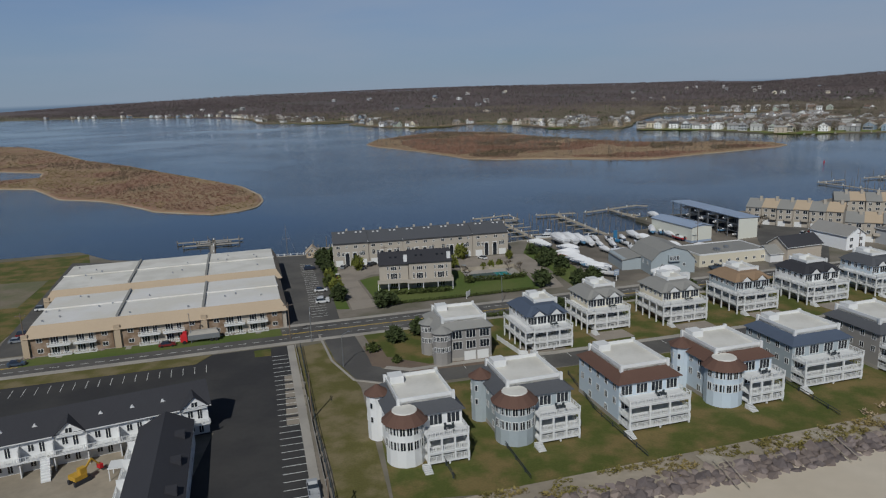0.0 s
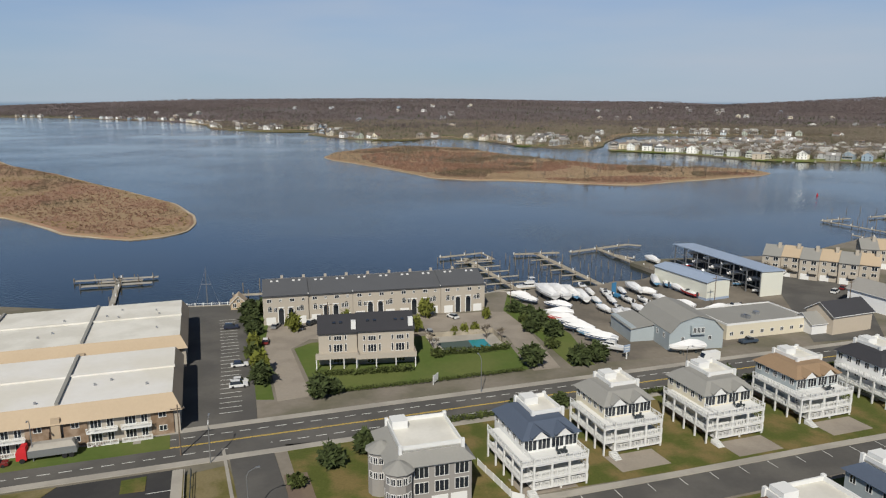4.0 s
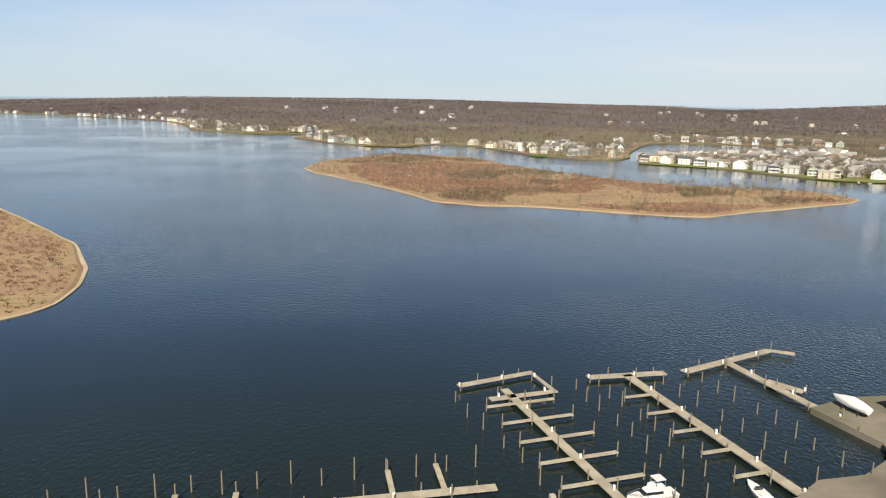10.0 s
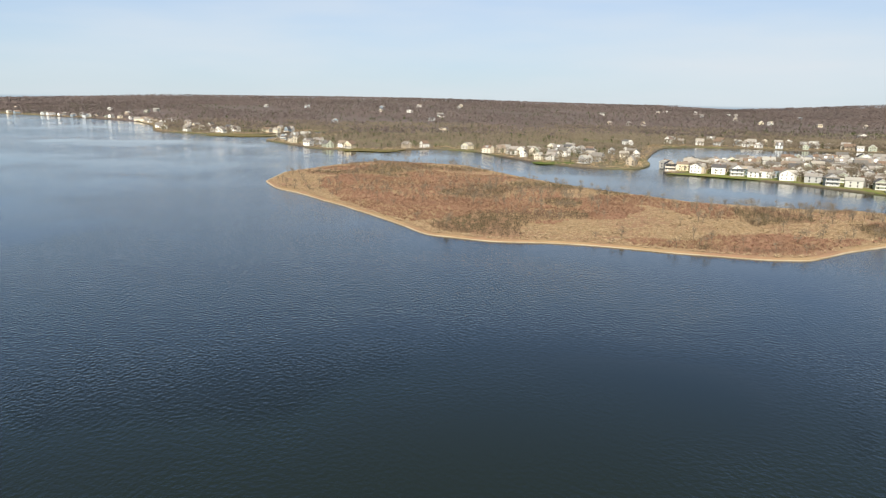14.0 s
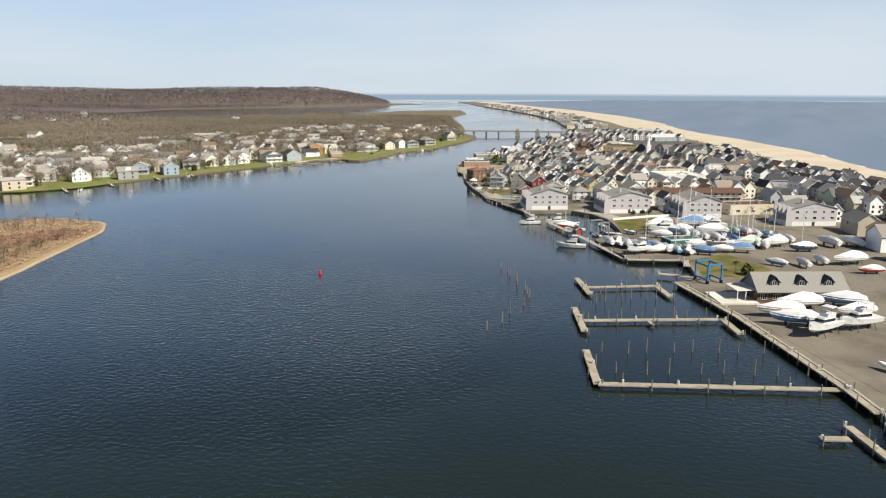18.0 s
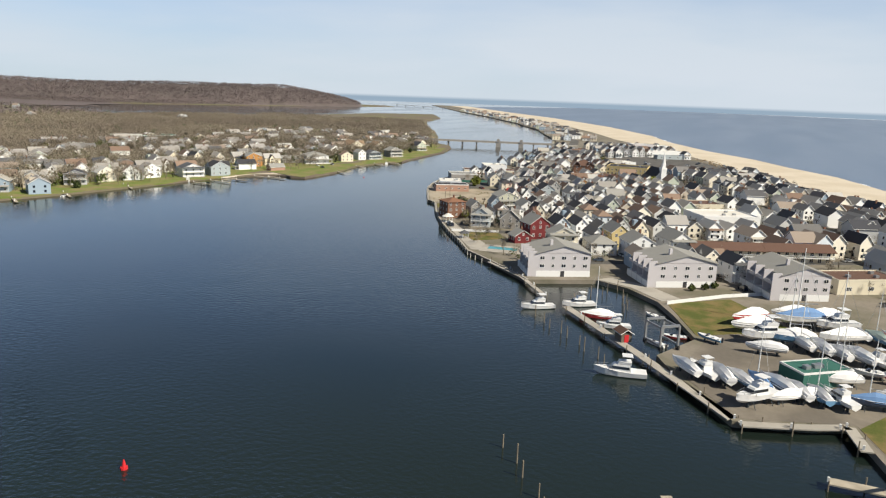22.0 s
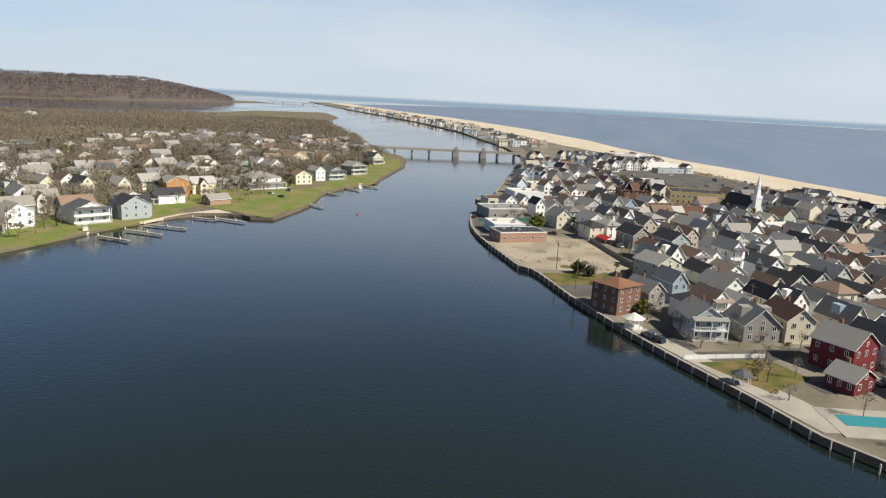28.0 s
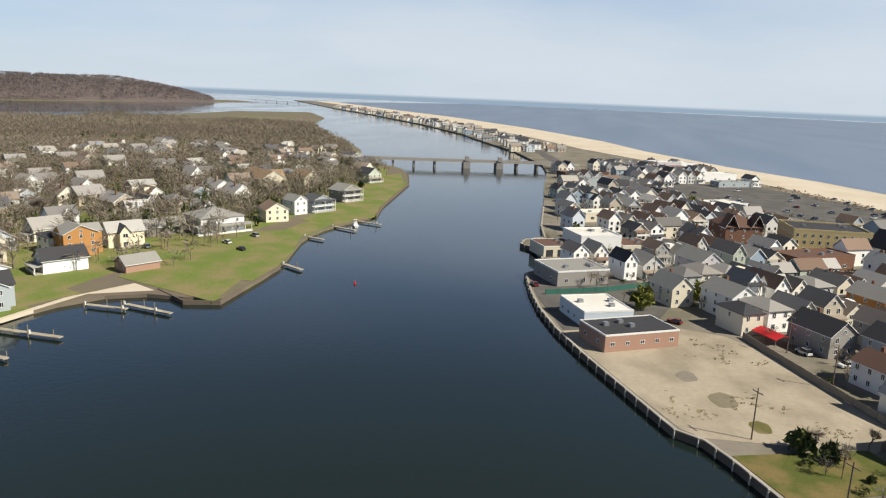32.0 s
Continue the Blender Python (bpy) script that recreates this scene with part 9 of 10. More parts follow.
part("spire", MB().tube(0, -0.5, 17, 26, 1.5, 0.05, 8), WHITE, ct_, "slim white spire")
flat_building("white_block", "large white flat-roofed block", pose(592, 464, LAND, 0, 0, -60), 30, 24, 7, WHITE, WHITE_ROOF, [(6, 4, 1.4, 1.2)], 0.6); take(602, 470, 20)
flat_building("white_store", "white flat-roofed store among the houses", pose(720, 508, LAND, 0, 0, -60), 24, 15, 5.5, WHITE, WHITE_ROOF, [(6, 1.5, 1.5, 1.5)], 0.5); take(728, 513, 15)
for x, y, w, d, h, wall, roof in ((905, 572, 30, 16, 5, WHITE, WHITE_ROOF), (880, 610, 22, 14, 4.5, WALL_CREAM, BROWN_ROOF), (930, 640, 34, 12, 4.5, WALL_LILAC, BROWN_ROOF), (1040, 650, 40, 14, 5, BROWN_ROOF, BROWN_ROOF), (980, 640, 24, 14, 7, WALL_BGREY, GREY_ROOF), (840, 640, 26, 12, 4.5, WALL_CREAM, WHITE_ROOF), (1130, 580, 26, 20, 10, WALL_LILAC, WHITE_ROOF), (1150, 570, 40, 18, 8, WHITE, WHITE_ROOF), (1085, 548, 44, 15, 6, WHITE, WHITE_ROOF), (1050, 540, 30, 10, 4, WALL_BGREY, GREY_ROOF), (1180, 605, 40, 10, 4, WALL_GREY, GREY_ROOF), (640, 480, 26, 18, 6, WALL_CREAM, BROWN_ROOF), (480, 420, 26, 14, 5, WALL_CREAM, BROWN_ROOF), (760, 560, 30, 13, 6, BRICK, BROWN_ROOF)):
    flat_building("store", "flat-roofed store near the beach road", pose(x, y, LAND, 0, 0, -58), w, d, h, wall, roof, [(3, 1.4, 2.2, 1.4)], 0.5)
    take(x + 5, y + 3, w * 0.45)
# places kept open
for x, y, r in ((476, 540, 14), (484, 554, 14), (484, 520, 9), (625, 622, 27), (600, 606, 12), (590, 612, 14), (640, 610, 20), (570, 603, 9), (520, 575, 16), (495, 552, 12), (470, 520, 14), (455, 480, 20), (530, 470, 17), (505, 440, 24), (445, 440, 18), (700, 640, 14), (455, 530, 18), (430, 500, 26), (690, 655, 14), (930, 520, 62), (1000, 540, 55), (540, 595, 8), (526, 560, 9)):
    take(x, y, r)

KITS = []
rt = random.Random(21)
for i, (kind, w, d, e, rdg) in enumerate((("porch", 6.4, 11.5, 6.2, 9.2), ("double", 6.8, 12, 6.6, 9.6), ("gable", 6.2, 11, 6.0, 8.8), ("cross", 6.4, 12, 6.0, 9.0), ("dormer", 7.4, 11, 4.6, 8.4), ("hip", 7.6, 11, 6.2, 8.4), ("gable", 6.6, 13, 6.8, 9.8), ("porch", 7.4, 11, 4.6, 7.8))):
    KITS.append(town_house(kind, w, d, e, rdg, 1 if i < 3 else 0, None, None, "", pose(0, 0, -90)))
LABELS = {"porch": "narrow timber house with a front porch", "double": "timber house with stacked front porches", "gable": "plain gabled timber house with dark roof", "cross": "cross-gabled timber house with side wing", "dormer": "low timber house with dormers", "hip": "square timber house with hipped roof"}
KINDS = ["porch", "double", "gable", "cross", "dormer", "hip", "gable", "porch"]
SIMPLE = []
for i, (w, d, e, rdg) in enumerate(((8, 12, 5.6, 8.6), (9, 11, 5.8, 9.0), (8, 14, 6.0, 9.2))):
    s = thing("house", "small timber house with shingle roof", "house", pose(0, 0, -90))
    part("wall", gable_walls(w, d, e, rdg), HOUSE_WALL, s)
    part("roof", gable_roof(w, d, e, rdg), HOUSE_ROOF, s)
    for x in (-2, 2):
        window(s, x, 0, 3.6, 1.4, 1.5)
        window(s, x, 0, 0.9, 1.4, 1.5)
    window(s, w / 2, d * 0.4, 3.6, 1.4, 1.5, 90)
    SIMPLE.append(s)


def put_house(kits, i, x, y, z, rz, s, label="", group=""):
    h = copy_thing(kits[i], pose(x, y, z, 0, 0, rz) @ Matrix.Diagonal(s))
    if label:
        h["label"] = label
    if group:
        h["group"] = group
    return h


LIMIT = offset(ROAD, 14)


def south_of_road(x, y):
    for (x0, y0), (x1, y1) in zip(LIMIT[4:], LIMIT[5:]):
        if x0 <= x < x1:
            return y < y0 + (y1 - y0) * (x - x0) / (x1 - x0)
    return False


def beach_or_road(x, y):
    p = np.array([x]), np.array([y])
    return inside(x, y, DUNE + OCEAN) or edge_gap(*p, DUNE + OCEAN)[0] < 12 or edge_gap(*p, ROAD + ROAD[::-1])[0] < 14


count = 0
REST, SPIT_ROW, SHORE_ROW = [], [], []
for si in range(-6, 30):
    s0 = si * 20.0
    for qi in range(-5, 42):
        p = Vector((500, 575)) + AX * s0 + BX * (qi * 9.0 + 3)
        x, y = p.x + rt.uniform(-0.8, 0.8), p.y + rt.uniform(-0.8, 0.8)
        if not inside(x, y, SPIT) or x < 470:
            continue
        ctr = Vector((x, y)) + AX * 6.5
        if not inside(ctr.x, ctr.y, SPIT) or beach_or_road(ctr.x, ctr.y) or edge_gap(np.array([ctr.x]), np.array([ctr.y]), SPIT)[0] < 9 or not free(ctr.x, ctr.y, 5.0):
            continue
        if rt.random() < 0.07 or count >= 760:
            continue
        i = rt.randrange(8)
        far_ = x > 760
        sc = (rt.uniform(0.84, 1.16), rt.uniform(0.85, 1.15), rt.uniform(0.85, 1.22), 1)
        spin = rt.choice((0, 0, 0, 0, 180, 180, 0, 90))
        if far_ or ctr.y < 470 + 0.5 * (ctr.x - 500) or qi > 12:
            q = (ctr.x - x, ctr.y - y)
            if spin:
                rz_ = radians(RZ + spin)
                x, y = ctr.x + math.sin(rz_) * 6.2, ctr.y - math.cos(rz_) * 6.2
            REST.append((x, y, LAND, RZ + spin + rt.uniform(-4, 4), 6.9 * sc[0], 11.5 * sc[1], 6.0 * sc[2], 9.0 * sc[2]))
        else:
            put_house(KITS, i, x, y, LAND, RZ + rt.uniform(-3, 3), sc, LABELS[KINDS[i]], "town houses")
        count += 1
# streets across the town and the cars in them
for si in range(-1, 13):
    a = Vector((500, 575)) + AX * (si * 42.0 - 4.5)
    pts = [tuple(a + BX * q) for q in range(0, 260, 20)]
    pts = [p for p in pts if inside(p[0], p[1], SPIT) and not south_of_road(*p) and edge_gap(np.array([p[0]]), np.array([p[1]]), SPIT)[0] > 14 and not inside(p[0], p[1], [(599, 630), (640, 651), (680, 645), (664, 614), (652, 603), (609, 588)])]
    if len(pts) < 2:
        continue
    tagged(part("town_street", ribbon(MB(), pts, 6.0, LAND - 0.4, LAND + 0.05), ASPHALT), "narrow grey street between the houses", "road", "", "structure")
    for k, (x, y, aa) in enumerate(along(pts, 9.0)):
        if rt.random() < 0.42 and x < 860:
            o = 2.1 if k % 2 else -2.1
            put_car(rt.choice(("car", "car", "suv", "pickup")), x - math.sin(aa) * o, y + math.cos(aa) * o, math.degrees(aa) + rt.choice((0, 180)))
for i in range(44):
    x, y = rt.uniform(880, 1050), rt.uniform(470, 590)
    if inside(x, y, [(855, 505), (985, 586), (1055, 598), (1055, 508), (985, 465), (885, 446)]):
        put_car(rt.choice(("car", "suv")), x, y, rt.choice((30, 120)))

# along the beach road: scattered houses on both sides
for x, y, a in along(offset(ROAD, -20)[5:11], 24):
    if free(x, y, 8) and not inside(x, y, [(850, 500), (985, 590), (1060, 600), (1060, 505), (985, 460), (880, 440)]):
        put_house(SIMPLE, rt.randrange(3), x, y, LAND, math.degrees(a) + rt.choice((0, 90)), (rt.uniform(1, 1.3), rt.uniform(0.9, 1.2), rt.uniform(0.9, 1.1), 1), "beach-side house near the road", "beach road houses")
for x, y, a in along(offset(ROAD, 20)[5:9], 22):
    if free(x, y, 8) and edge_gap(np.array([x]), np.array([y]), SPIT)[0] > 16 and x < 470:
        put_house(SIMPLE, rt.randrange(3), x, y, LAND, math.degrees(a) + rt.choice((0, 90)), (rt.uniform(1, 1.4), rt.uniform(0.9, 1.3), rt.uniform(0.9, 1.2), 1), "house on the main road", "main road houses")
# the long spit beyond the bridge
for row, off in ((0, 22), (1, 11), (2, -14), (3, -26)):
    for k, (x, y, a) in enumerate(along(offset(ROAD, off)[11:], 21 if row < 2 else 30)):
        if x > 2900 or not inside(x, y, SPIT) or x < 1300 or rt.random() < 0.3:
            continue
        SPIT_ROW.append((x, y, LAND, math.degrees(a) + rt.choice((0, 90, 180)), rt.uniform(7, 11), rt.uniform(8, 13), rt.uniform(3.5, 7), rt.uniform(6.5, 10)))
joined_houses("spit_houses", "distant beach houses along the narrow spit", SPIT_ROW)
joined_houses("town_houses", "closely packed timber town houses", REST)

# worn patches on the empty lot
for cx, cy, r, mat, lab in ((618, 622, 4.2, SOIL, "dark damp patch of soil on the sand lot"), (606, 617, 3.0, DRYGRASS, "weedy patch on the sand lot"), (630, 628, 3.4, URBAN, "dark trodden patch on the sand lot")):
    sheet("soil_patch", [(cx + r * (1 + 0.08 * math.sin(2 * i + cx)) * math.cos(i * 0.449), cy + 0.7 * r * (1 + 0.08 * math.cos(2 * i + cy)) * math.sin(i * 0.449)) for i in range(14)], LAND - 0.3, LAND + 0.075, mat, lab, "soil")
wx_, wy_ = RNG.uniform(588, 668, 2600), RNG.uniform(588, 658, 2600)
ok = in_poly_np(wx_, wy_, [(598, 629), (601, 632), (640, 650), (655, 656), (666, 628), (664, 616), (652, 607), (610, 592), (601, 600)]) & (fbm(wx_, wy_, 9, 5.0) > 0.70)
tri_stuff("weeds", scatter([twig_clump(10, 1.4, 1.0, 0.0, (0.05, 0.12)) for _ in range(4)], np.stack([wx_, wy_, np.full(len(wx_), LAND + 0.05)], -1)[ok], RNG.uniform(0.15, 0.5, ok.sum()), RNG.uniform(0.5, 1.3, ok.sum())), TUFT, "dry weeds on the empty sand lot", "weeds")

# quay details
sheet("lot", [(518, 585), (532, 594), (538, 587), (524, 578)], LAND - 0.5, LAND + 0.09, ASPHALT, "small asphalt court by the river houses", "lot")
sheet("town_street", [(513, 583), (518, 585), (527, 566), (548, 526), (543, 523), (522, 561)], LAND - 0.5, LAND + 0.082, ASPHALT, "short street down to the quay", "road")
pg = thing("swimming_pool", "turquoise pool on the waterside terrace", "pool", pose(490.5, 549, LAND, 0, 0, -80))
part("terrace", MB().box(-9, -8, 0, 11, 6, 0.16), CONCRETE, pg)
part("pool_water", MB().box(-6.2, -2.6, 0.1, 6.2, 2.6, 0.2), POOL, pg)
gz_ = thing("gazebo", "white octagonal gazebo on the river wall", "gazebo", pose(535.5, 594.5, LAND))
part("floor", MB().tube(0, 0, -0.1, 0.4, 2.6, 2.6, 8), TRIM, gz_)
part("roof", MB().tube(0, 0, 2.9, 4.5, 3.2, 0.1, 8), DECK_ROOF, gz_)
for i in range(8):
    x, y = 2.3 * math.cos(i * 0.785), 2.3 * math.sin(i * 0.785)
    part("post", MB().box(x - 0.1, y - 0.1, 0.4, x + 0.1, y + 0.1, 2.9), TRIM, gz_)
g2 = thing("gazebo", "small grey-roofed shelter on the quay lawn", "gazebo", pose(503, 572, LAND))
part("roof", MB().tube(0, 0, 2.4, 3.8, 2.7, 0.1, 6), SLATE, g2)
for i in range(6):
    x, y = 2.0 * math.cos(i * 1.047), 2.0 * math.sin(i * 1.047)
    part("post", MB().box(x - 0.1, y - 0.1, 0, x + 0.1, y + 0.1, 2.4), TRIM, g2)
fence("low white wall beside the quay lawn", [(514, 583.5), (523, 563)], 1.2, WHITE, 3)
fence("weathered board fence along the sand lot", [(664, 609), (652, 605), (609, 589.5), (601, 597)], 1.8, FENCE, 2.4)
fence("chain fence by the asphalt yard", [(690, 664), (700, 645), (716, 625)], 1.8, GREEN_COURT, 3)
cp = thing("red_canopy", "bright red canvas canopy behind the lot", "canopy", pose(663, 602, LAND, 0, 0, 30))
part("canopy", MB().slab([(-4.5, 0, 3.2), (4.5, 0, 3.2), (4.5, 3, 2.2), (-4.5, 3, 2.2)], 0.1).slab([(-4.5, 0, 3.2), (4.5, 0, 3.2), (4.5, -3, 2.2), (-4.5, -3, 2.2)], 0.1), RED, cp)
for x in (-4.3, 4.3):
    for y in (-2.8, 2.8):
        part("post", MB().box(x - 0.06, y - 0.06, 0, x + 0.06, y + 0.06, 2.2), STEEL, cp)
for x, y in ((600, 620), (573, 612), (632, 596), (655, 600), (690, 600), (720, 628), (540, 580), (560, 560), (610, 545), (650, 530), (700, 545)):
    utility_pole(x, y, 30)
for x, y, a, k in ((528, 591, 35, "suv"), (525.5, 588.5, 35, "suv"), (655, 596, 30, "suv"), (661, 590, 40, "car"), (665, 595, 30, "car"), (648, 588, 120, "car"), (672, 626, 60, "car"), (500, 505, 40, "car"), (478, 470, 30, "car"), (462, 462, 30, "suv"), (700, 668, 20, "car")):
    put_car(k, x, y, a)
for x, y, h, k in ((597, 612, 5, "bush"), (594, 608, 4, "cedar"), (601, 599, 5, "bare1"), (596, 610, 6, "bare2"), (588, 603, 1.6, "bush"), (545, 590, 6, "bare0"), (551, 591, 4, "spring"), (536, 582, 5, "bare3"), (452, 478, 2.5, "bush"), (456, 474, 2.5, "bush"), (460, 471, 2.5, "bush"), (345, 420, 5, "bare1"), (342, 416, 4, "bush"), (700, 616, 6, "spring"), (790, 655, 6, "spring")):
    put_tree(k, x, y, h, h)
for i in range(70):
    x, y = rt.uniform(480, 1000), rt.uniform(400, 640)
    if inside(x, y, SPIT) and free(x, y, 2) and not south_of_road(x, y) and not inside(x, y, [(599, 630), (640, 651), (680, 645), (664, 614), (652, 603), (609, 588)]):
        put_tree(rt.choice(("bare0", "bare1", "bare2", "spring", "cedar")), x, y, rt.uniform(4, 8))
sx_, sy_ = RNG.uniform(470, 1050, 1500), RNG.uniform(400, 670, 1500)
ok = in_poly_np(sx_, sy_, SPIT) & ~in_poly_np(sx_, sy_, DUNE + OCEAN) & (edge_gap(sx_, sy_, SPIT) > 7) & ~in_poly_np(sx_, sy_, [(595, 632), (640, 655), (690, 650), (668, 612), (652, 600), (605, 585)]) & ~in_poly_np(sx_, sy_, [(840, 500), (985, 600), (1070, 610), (1070, 500), (880, 440)])
tri_stuff("garden_trees", scatter(RICH, np.stack([sx_, sy_, np.full(len(sx_), LAND)], -1)[ok], RNG.uniform(3.5, 8, ok.sum()), RNG.uniform(3, 6, ok.sum())), TWIG, "small bare garden trees between the town houses", "trees")
ok2 = ok & (RNG.random(1500) < 0.4)
tri_stuff("garden_shrubs", scatter([leaf_ball(60, 0.9) for _ in range(4)], np.stack([sx_ + 3, sy_ + 2, np.full(len(sx_), LAND)], -1)[ok2], RNG.uniform(1.2, 3.0, ok2.sum()), RNG.uniform(1.5, 3, ok2.sum())), HEDGE, "green shrubs in the small town gardens", "shrubs")
dunes = twig_clump(14, 1.6, 1.0, 0.0)
dx_, dy_ = [], []
for x, y, a in along(offset(DUNE, 6)[2:9], 5):
    for _ in range(4):
        o = rt.uniform(-12, 8)
        dx_.append(x - math.sin(a) * o)
        dy_.append(y + math.cos(a) * o)
tri_stuff("dune_scrub", scatter([dunes], np.stack([np.array(dx_), np.array(dy_), np.full(len(dx_), LAND)], -1), RNG.uniform(0.6, 1.8, len(dx_)), RNG.uniform(2, 5, len(dx_))), REED, "tan dune grass and scrub behind the beach", "dune grass")

# ---- bridge ----
br = thing("bridge", "low grey bascule road bridge across the river", "bridge")
B0, B1 = Vector((1062, 842)), Vector((1112, 688))
bd = (B1 - B0).normalized()
L = (B1 - B0).length
bn = Vector((-bd.y, bd.x))


def bpt(s, o):
    p = B0 + bd * s + bn * o
    return (p.x, p.y)


part("deck", MB().prism([bpt(-10, -6), bpt(L + 10, -6), bpt(L + 10, 6), bpt(-10, 6)], 5.2, 6.1), CONCRETE, br)
for o in (-5.8, 5.8):
    part("parapet", MB().beam((*bpt(-10, o), 6.6), (*bpt(L + 10, o), 6.6), 0.3, 1.0), WALL_GREY, br)
for i in range(9):
    s = 8 + i * (L - 16) / 8
    if i in (4, 5):
        continue
    part("pier", MB().prism([bpt(s - 0.8, -5), bpt(s + 0.8, -5), bpt(s + 0.8, 5), bpt(s - 0.8, 5)], -3, 5.2), WALL_GREY, br)
for s in (L * 0.56, L * 0.74):
    part("bascule_pier", MB().prism([bpt(s - 3, -7), bpt(s + 3, -7), bpt(s + 3, 7), bpt(s - 3, 7)], -3, 6.4), WALL_GREY, br)
    part("bridge_house", MB().prism([bpt(s - 1.8, -7.5), bpt(s + 1.8, -7.5), bpt(s + 1.8, -4), bpt(s - 1.8, -4)], 6.4, 10.5), WALL_GREY, br)
part("approach", MB().prism([bpt(-60, -7), bpt(-10, -6), bpt(-10, 6), bpt(-60, 7)], -1, 5.9, 0, top=[bpt(-60, -6), bpt(-10, -6), bpt(-10, 6), bpt(-60, 6)]), FOREST_FLOOR, br)
part("approach", MB().prism([bpt(L + 10, -6), bpt(L + 30, -6), bpt(L + 30, 6), bpt(L + 10, 6)], -1, 5.9), CONCRETE, br)
br2 = thing("bridge", "distant low bridge over the far river", "bridge")
part("deck", MB().beam((3150, 1690, 5), (3330, 2040, 7), 9, 0.9), CONCRETE, br2)
for i in range(6):
    part("pier", MB().box(3165 + i * 31, 1715 + i * 60, -2, 3167 + i * 31, 1717 + i * 60, 5), CONCRETE, br2)

# ---- the far bank: village on the point ----
def far_home(kind, x, y, rz, w, d, e, rdg, wall, roof, label, rich=True):
    take(x, y, max(w, d) * 0.62)
    return town_house(kind, w, d, e, rdg, rich, wall, roof, label, pose(x, y, 1.15, 0, 0, rz))


BUSY.clear()
far_home("double", 601, 818, -30, 15, 12, 6.4, 9.4, WHITE, SLATE, "large white riverside house with porches")
far_home("cross", 619, 808, -30, 13, 13, 6.6, 10.2, WALL_BGREY, CHARCOAL, "slate-blue riverside house with white stair")
far_home("hip", 738, 801, -35, 20, 17, 6.6, 10.2, WHITE, GREY_ROOF, "large white house with hipped roof and veranda")
vr = thing("veranda", "white wraparound veranda of the hipped house", "veranda", pose(738, 801, 1.15, 0, 0, -35))
part("veranda_floor", MB().box(-12.5, -2.6, 0, 12.5, 0, 0.5), TRIM, vr)
part("veranda_roof", MB().slab([(-12.8, 0, 4.0), (-12.8, -2.9, 3.3), (12.8, -2.9, 3.3), (12.8, 0, 4.0)], 0.2), GREY_ROOF, vr)
for i in range(9):
    part("post", MB().box(-12.3 + i * 3.05, -2.5, 0.5, -12.1 + i * 3.05, -2.3, 3.3), TRIM, vr)
far_home("cross", 684, 828, -32, 12, 11, 8.4, 11.2, PLYWOOD, GREY_ROOF, "unfinished house in bare orange sheathing")
far_home("gable", 671, 803, -120, 8, 12, 2.8, 5.2, PINK_BRICK, GREY_ROOF, "low red boathouse with grey roof")
far_home("cross", 866, 836, -40, 18, 30, 6.6, 11.5, WALL_CREAM, ORANGE_ROOF, "large cream house with tan roof")
far_home("gable", 884, 818, -35, 12, 16, 6.6, 10.6, WALL_CREAM, ORANGE_ROOF, "cream wing with tan roof")
far_home("gable", 794, 788, -30, 8, 10, 7.0, 9.6, WHITE, GREY_ROOF, "white gabled riverside house")
far_home("double", 806, 781, -30, 14, 10, 5.8, 8.6, WALL_BGREY, SLATE, "blue-grey riverside house with porches")
far_home("double", 843, 778, -30, 14, 12, 6.4, 9.6, WALL_GREY, GREY_ROOF, "grey riverside house with porches")
far_home("gable", 722, 830, -120, 10, 22, 3.4, 6.2, WALL_GREY, GREY_ROOF, "long low grey house")
for x, y, k in ((502, 858, "cross"), (525, 849, "double"), (547, 846, "gable"), (562, 840, "cross"), (580, 838, "gable"), (637, 822, "porch"), (388, 864, "double"), (426, 856, "cross"), (452, 866, "hip"), (478, 855, "porch"), (349, 905, "double"), (330, 945, "cross"), (300, 980, "double"), (268, 1002, "cross"), (250, 1020, "double"), (930, 790, "porch"), (965, 805, "gable"), (770, 790, "gable")):
    far_home(k, x, y, -30 + rt.uniform(-20, 20), rt.uniform(10, 13), rt.uniform(10, 13), rt.uniform(5.8, 7), rt.uniform(8.8, 10.4), None, None, "riverside house on the far bank", False)
for x, y, r in ((655, 772, 14), (690, 775, 30), (730, 780, 16), (700, 795, 16), (750, 785, 14), (620, 940, 26)):
    take(x, y, r)
HOUSES_FAR = [(372, 850), (460, 842), (620, 815), (660, 812), (760, 800), (940, 790), (1010, 800), (1150, 900), (1180, 1050), (900, 1120), (700, 1100), (560, 1050), (420, 1040), (330, 1070), (262, 1075), (250, 1020), (330, 945)]
INLAND = []
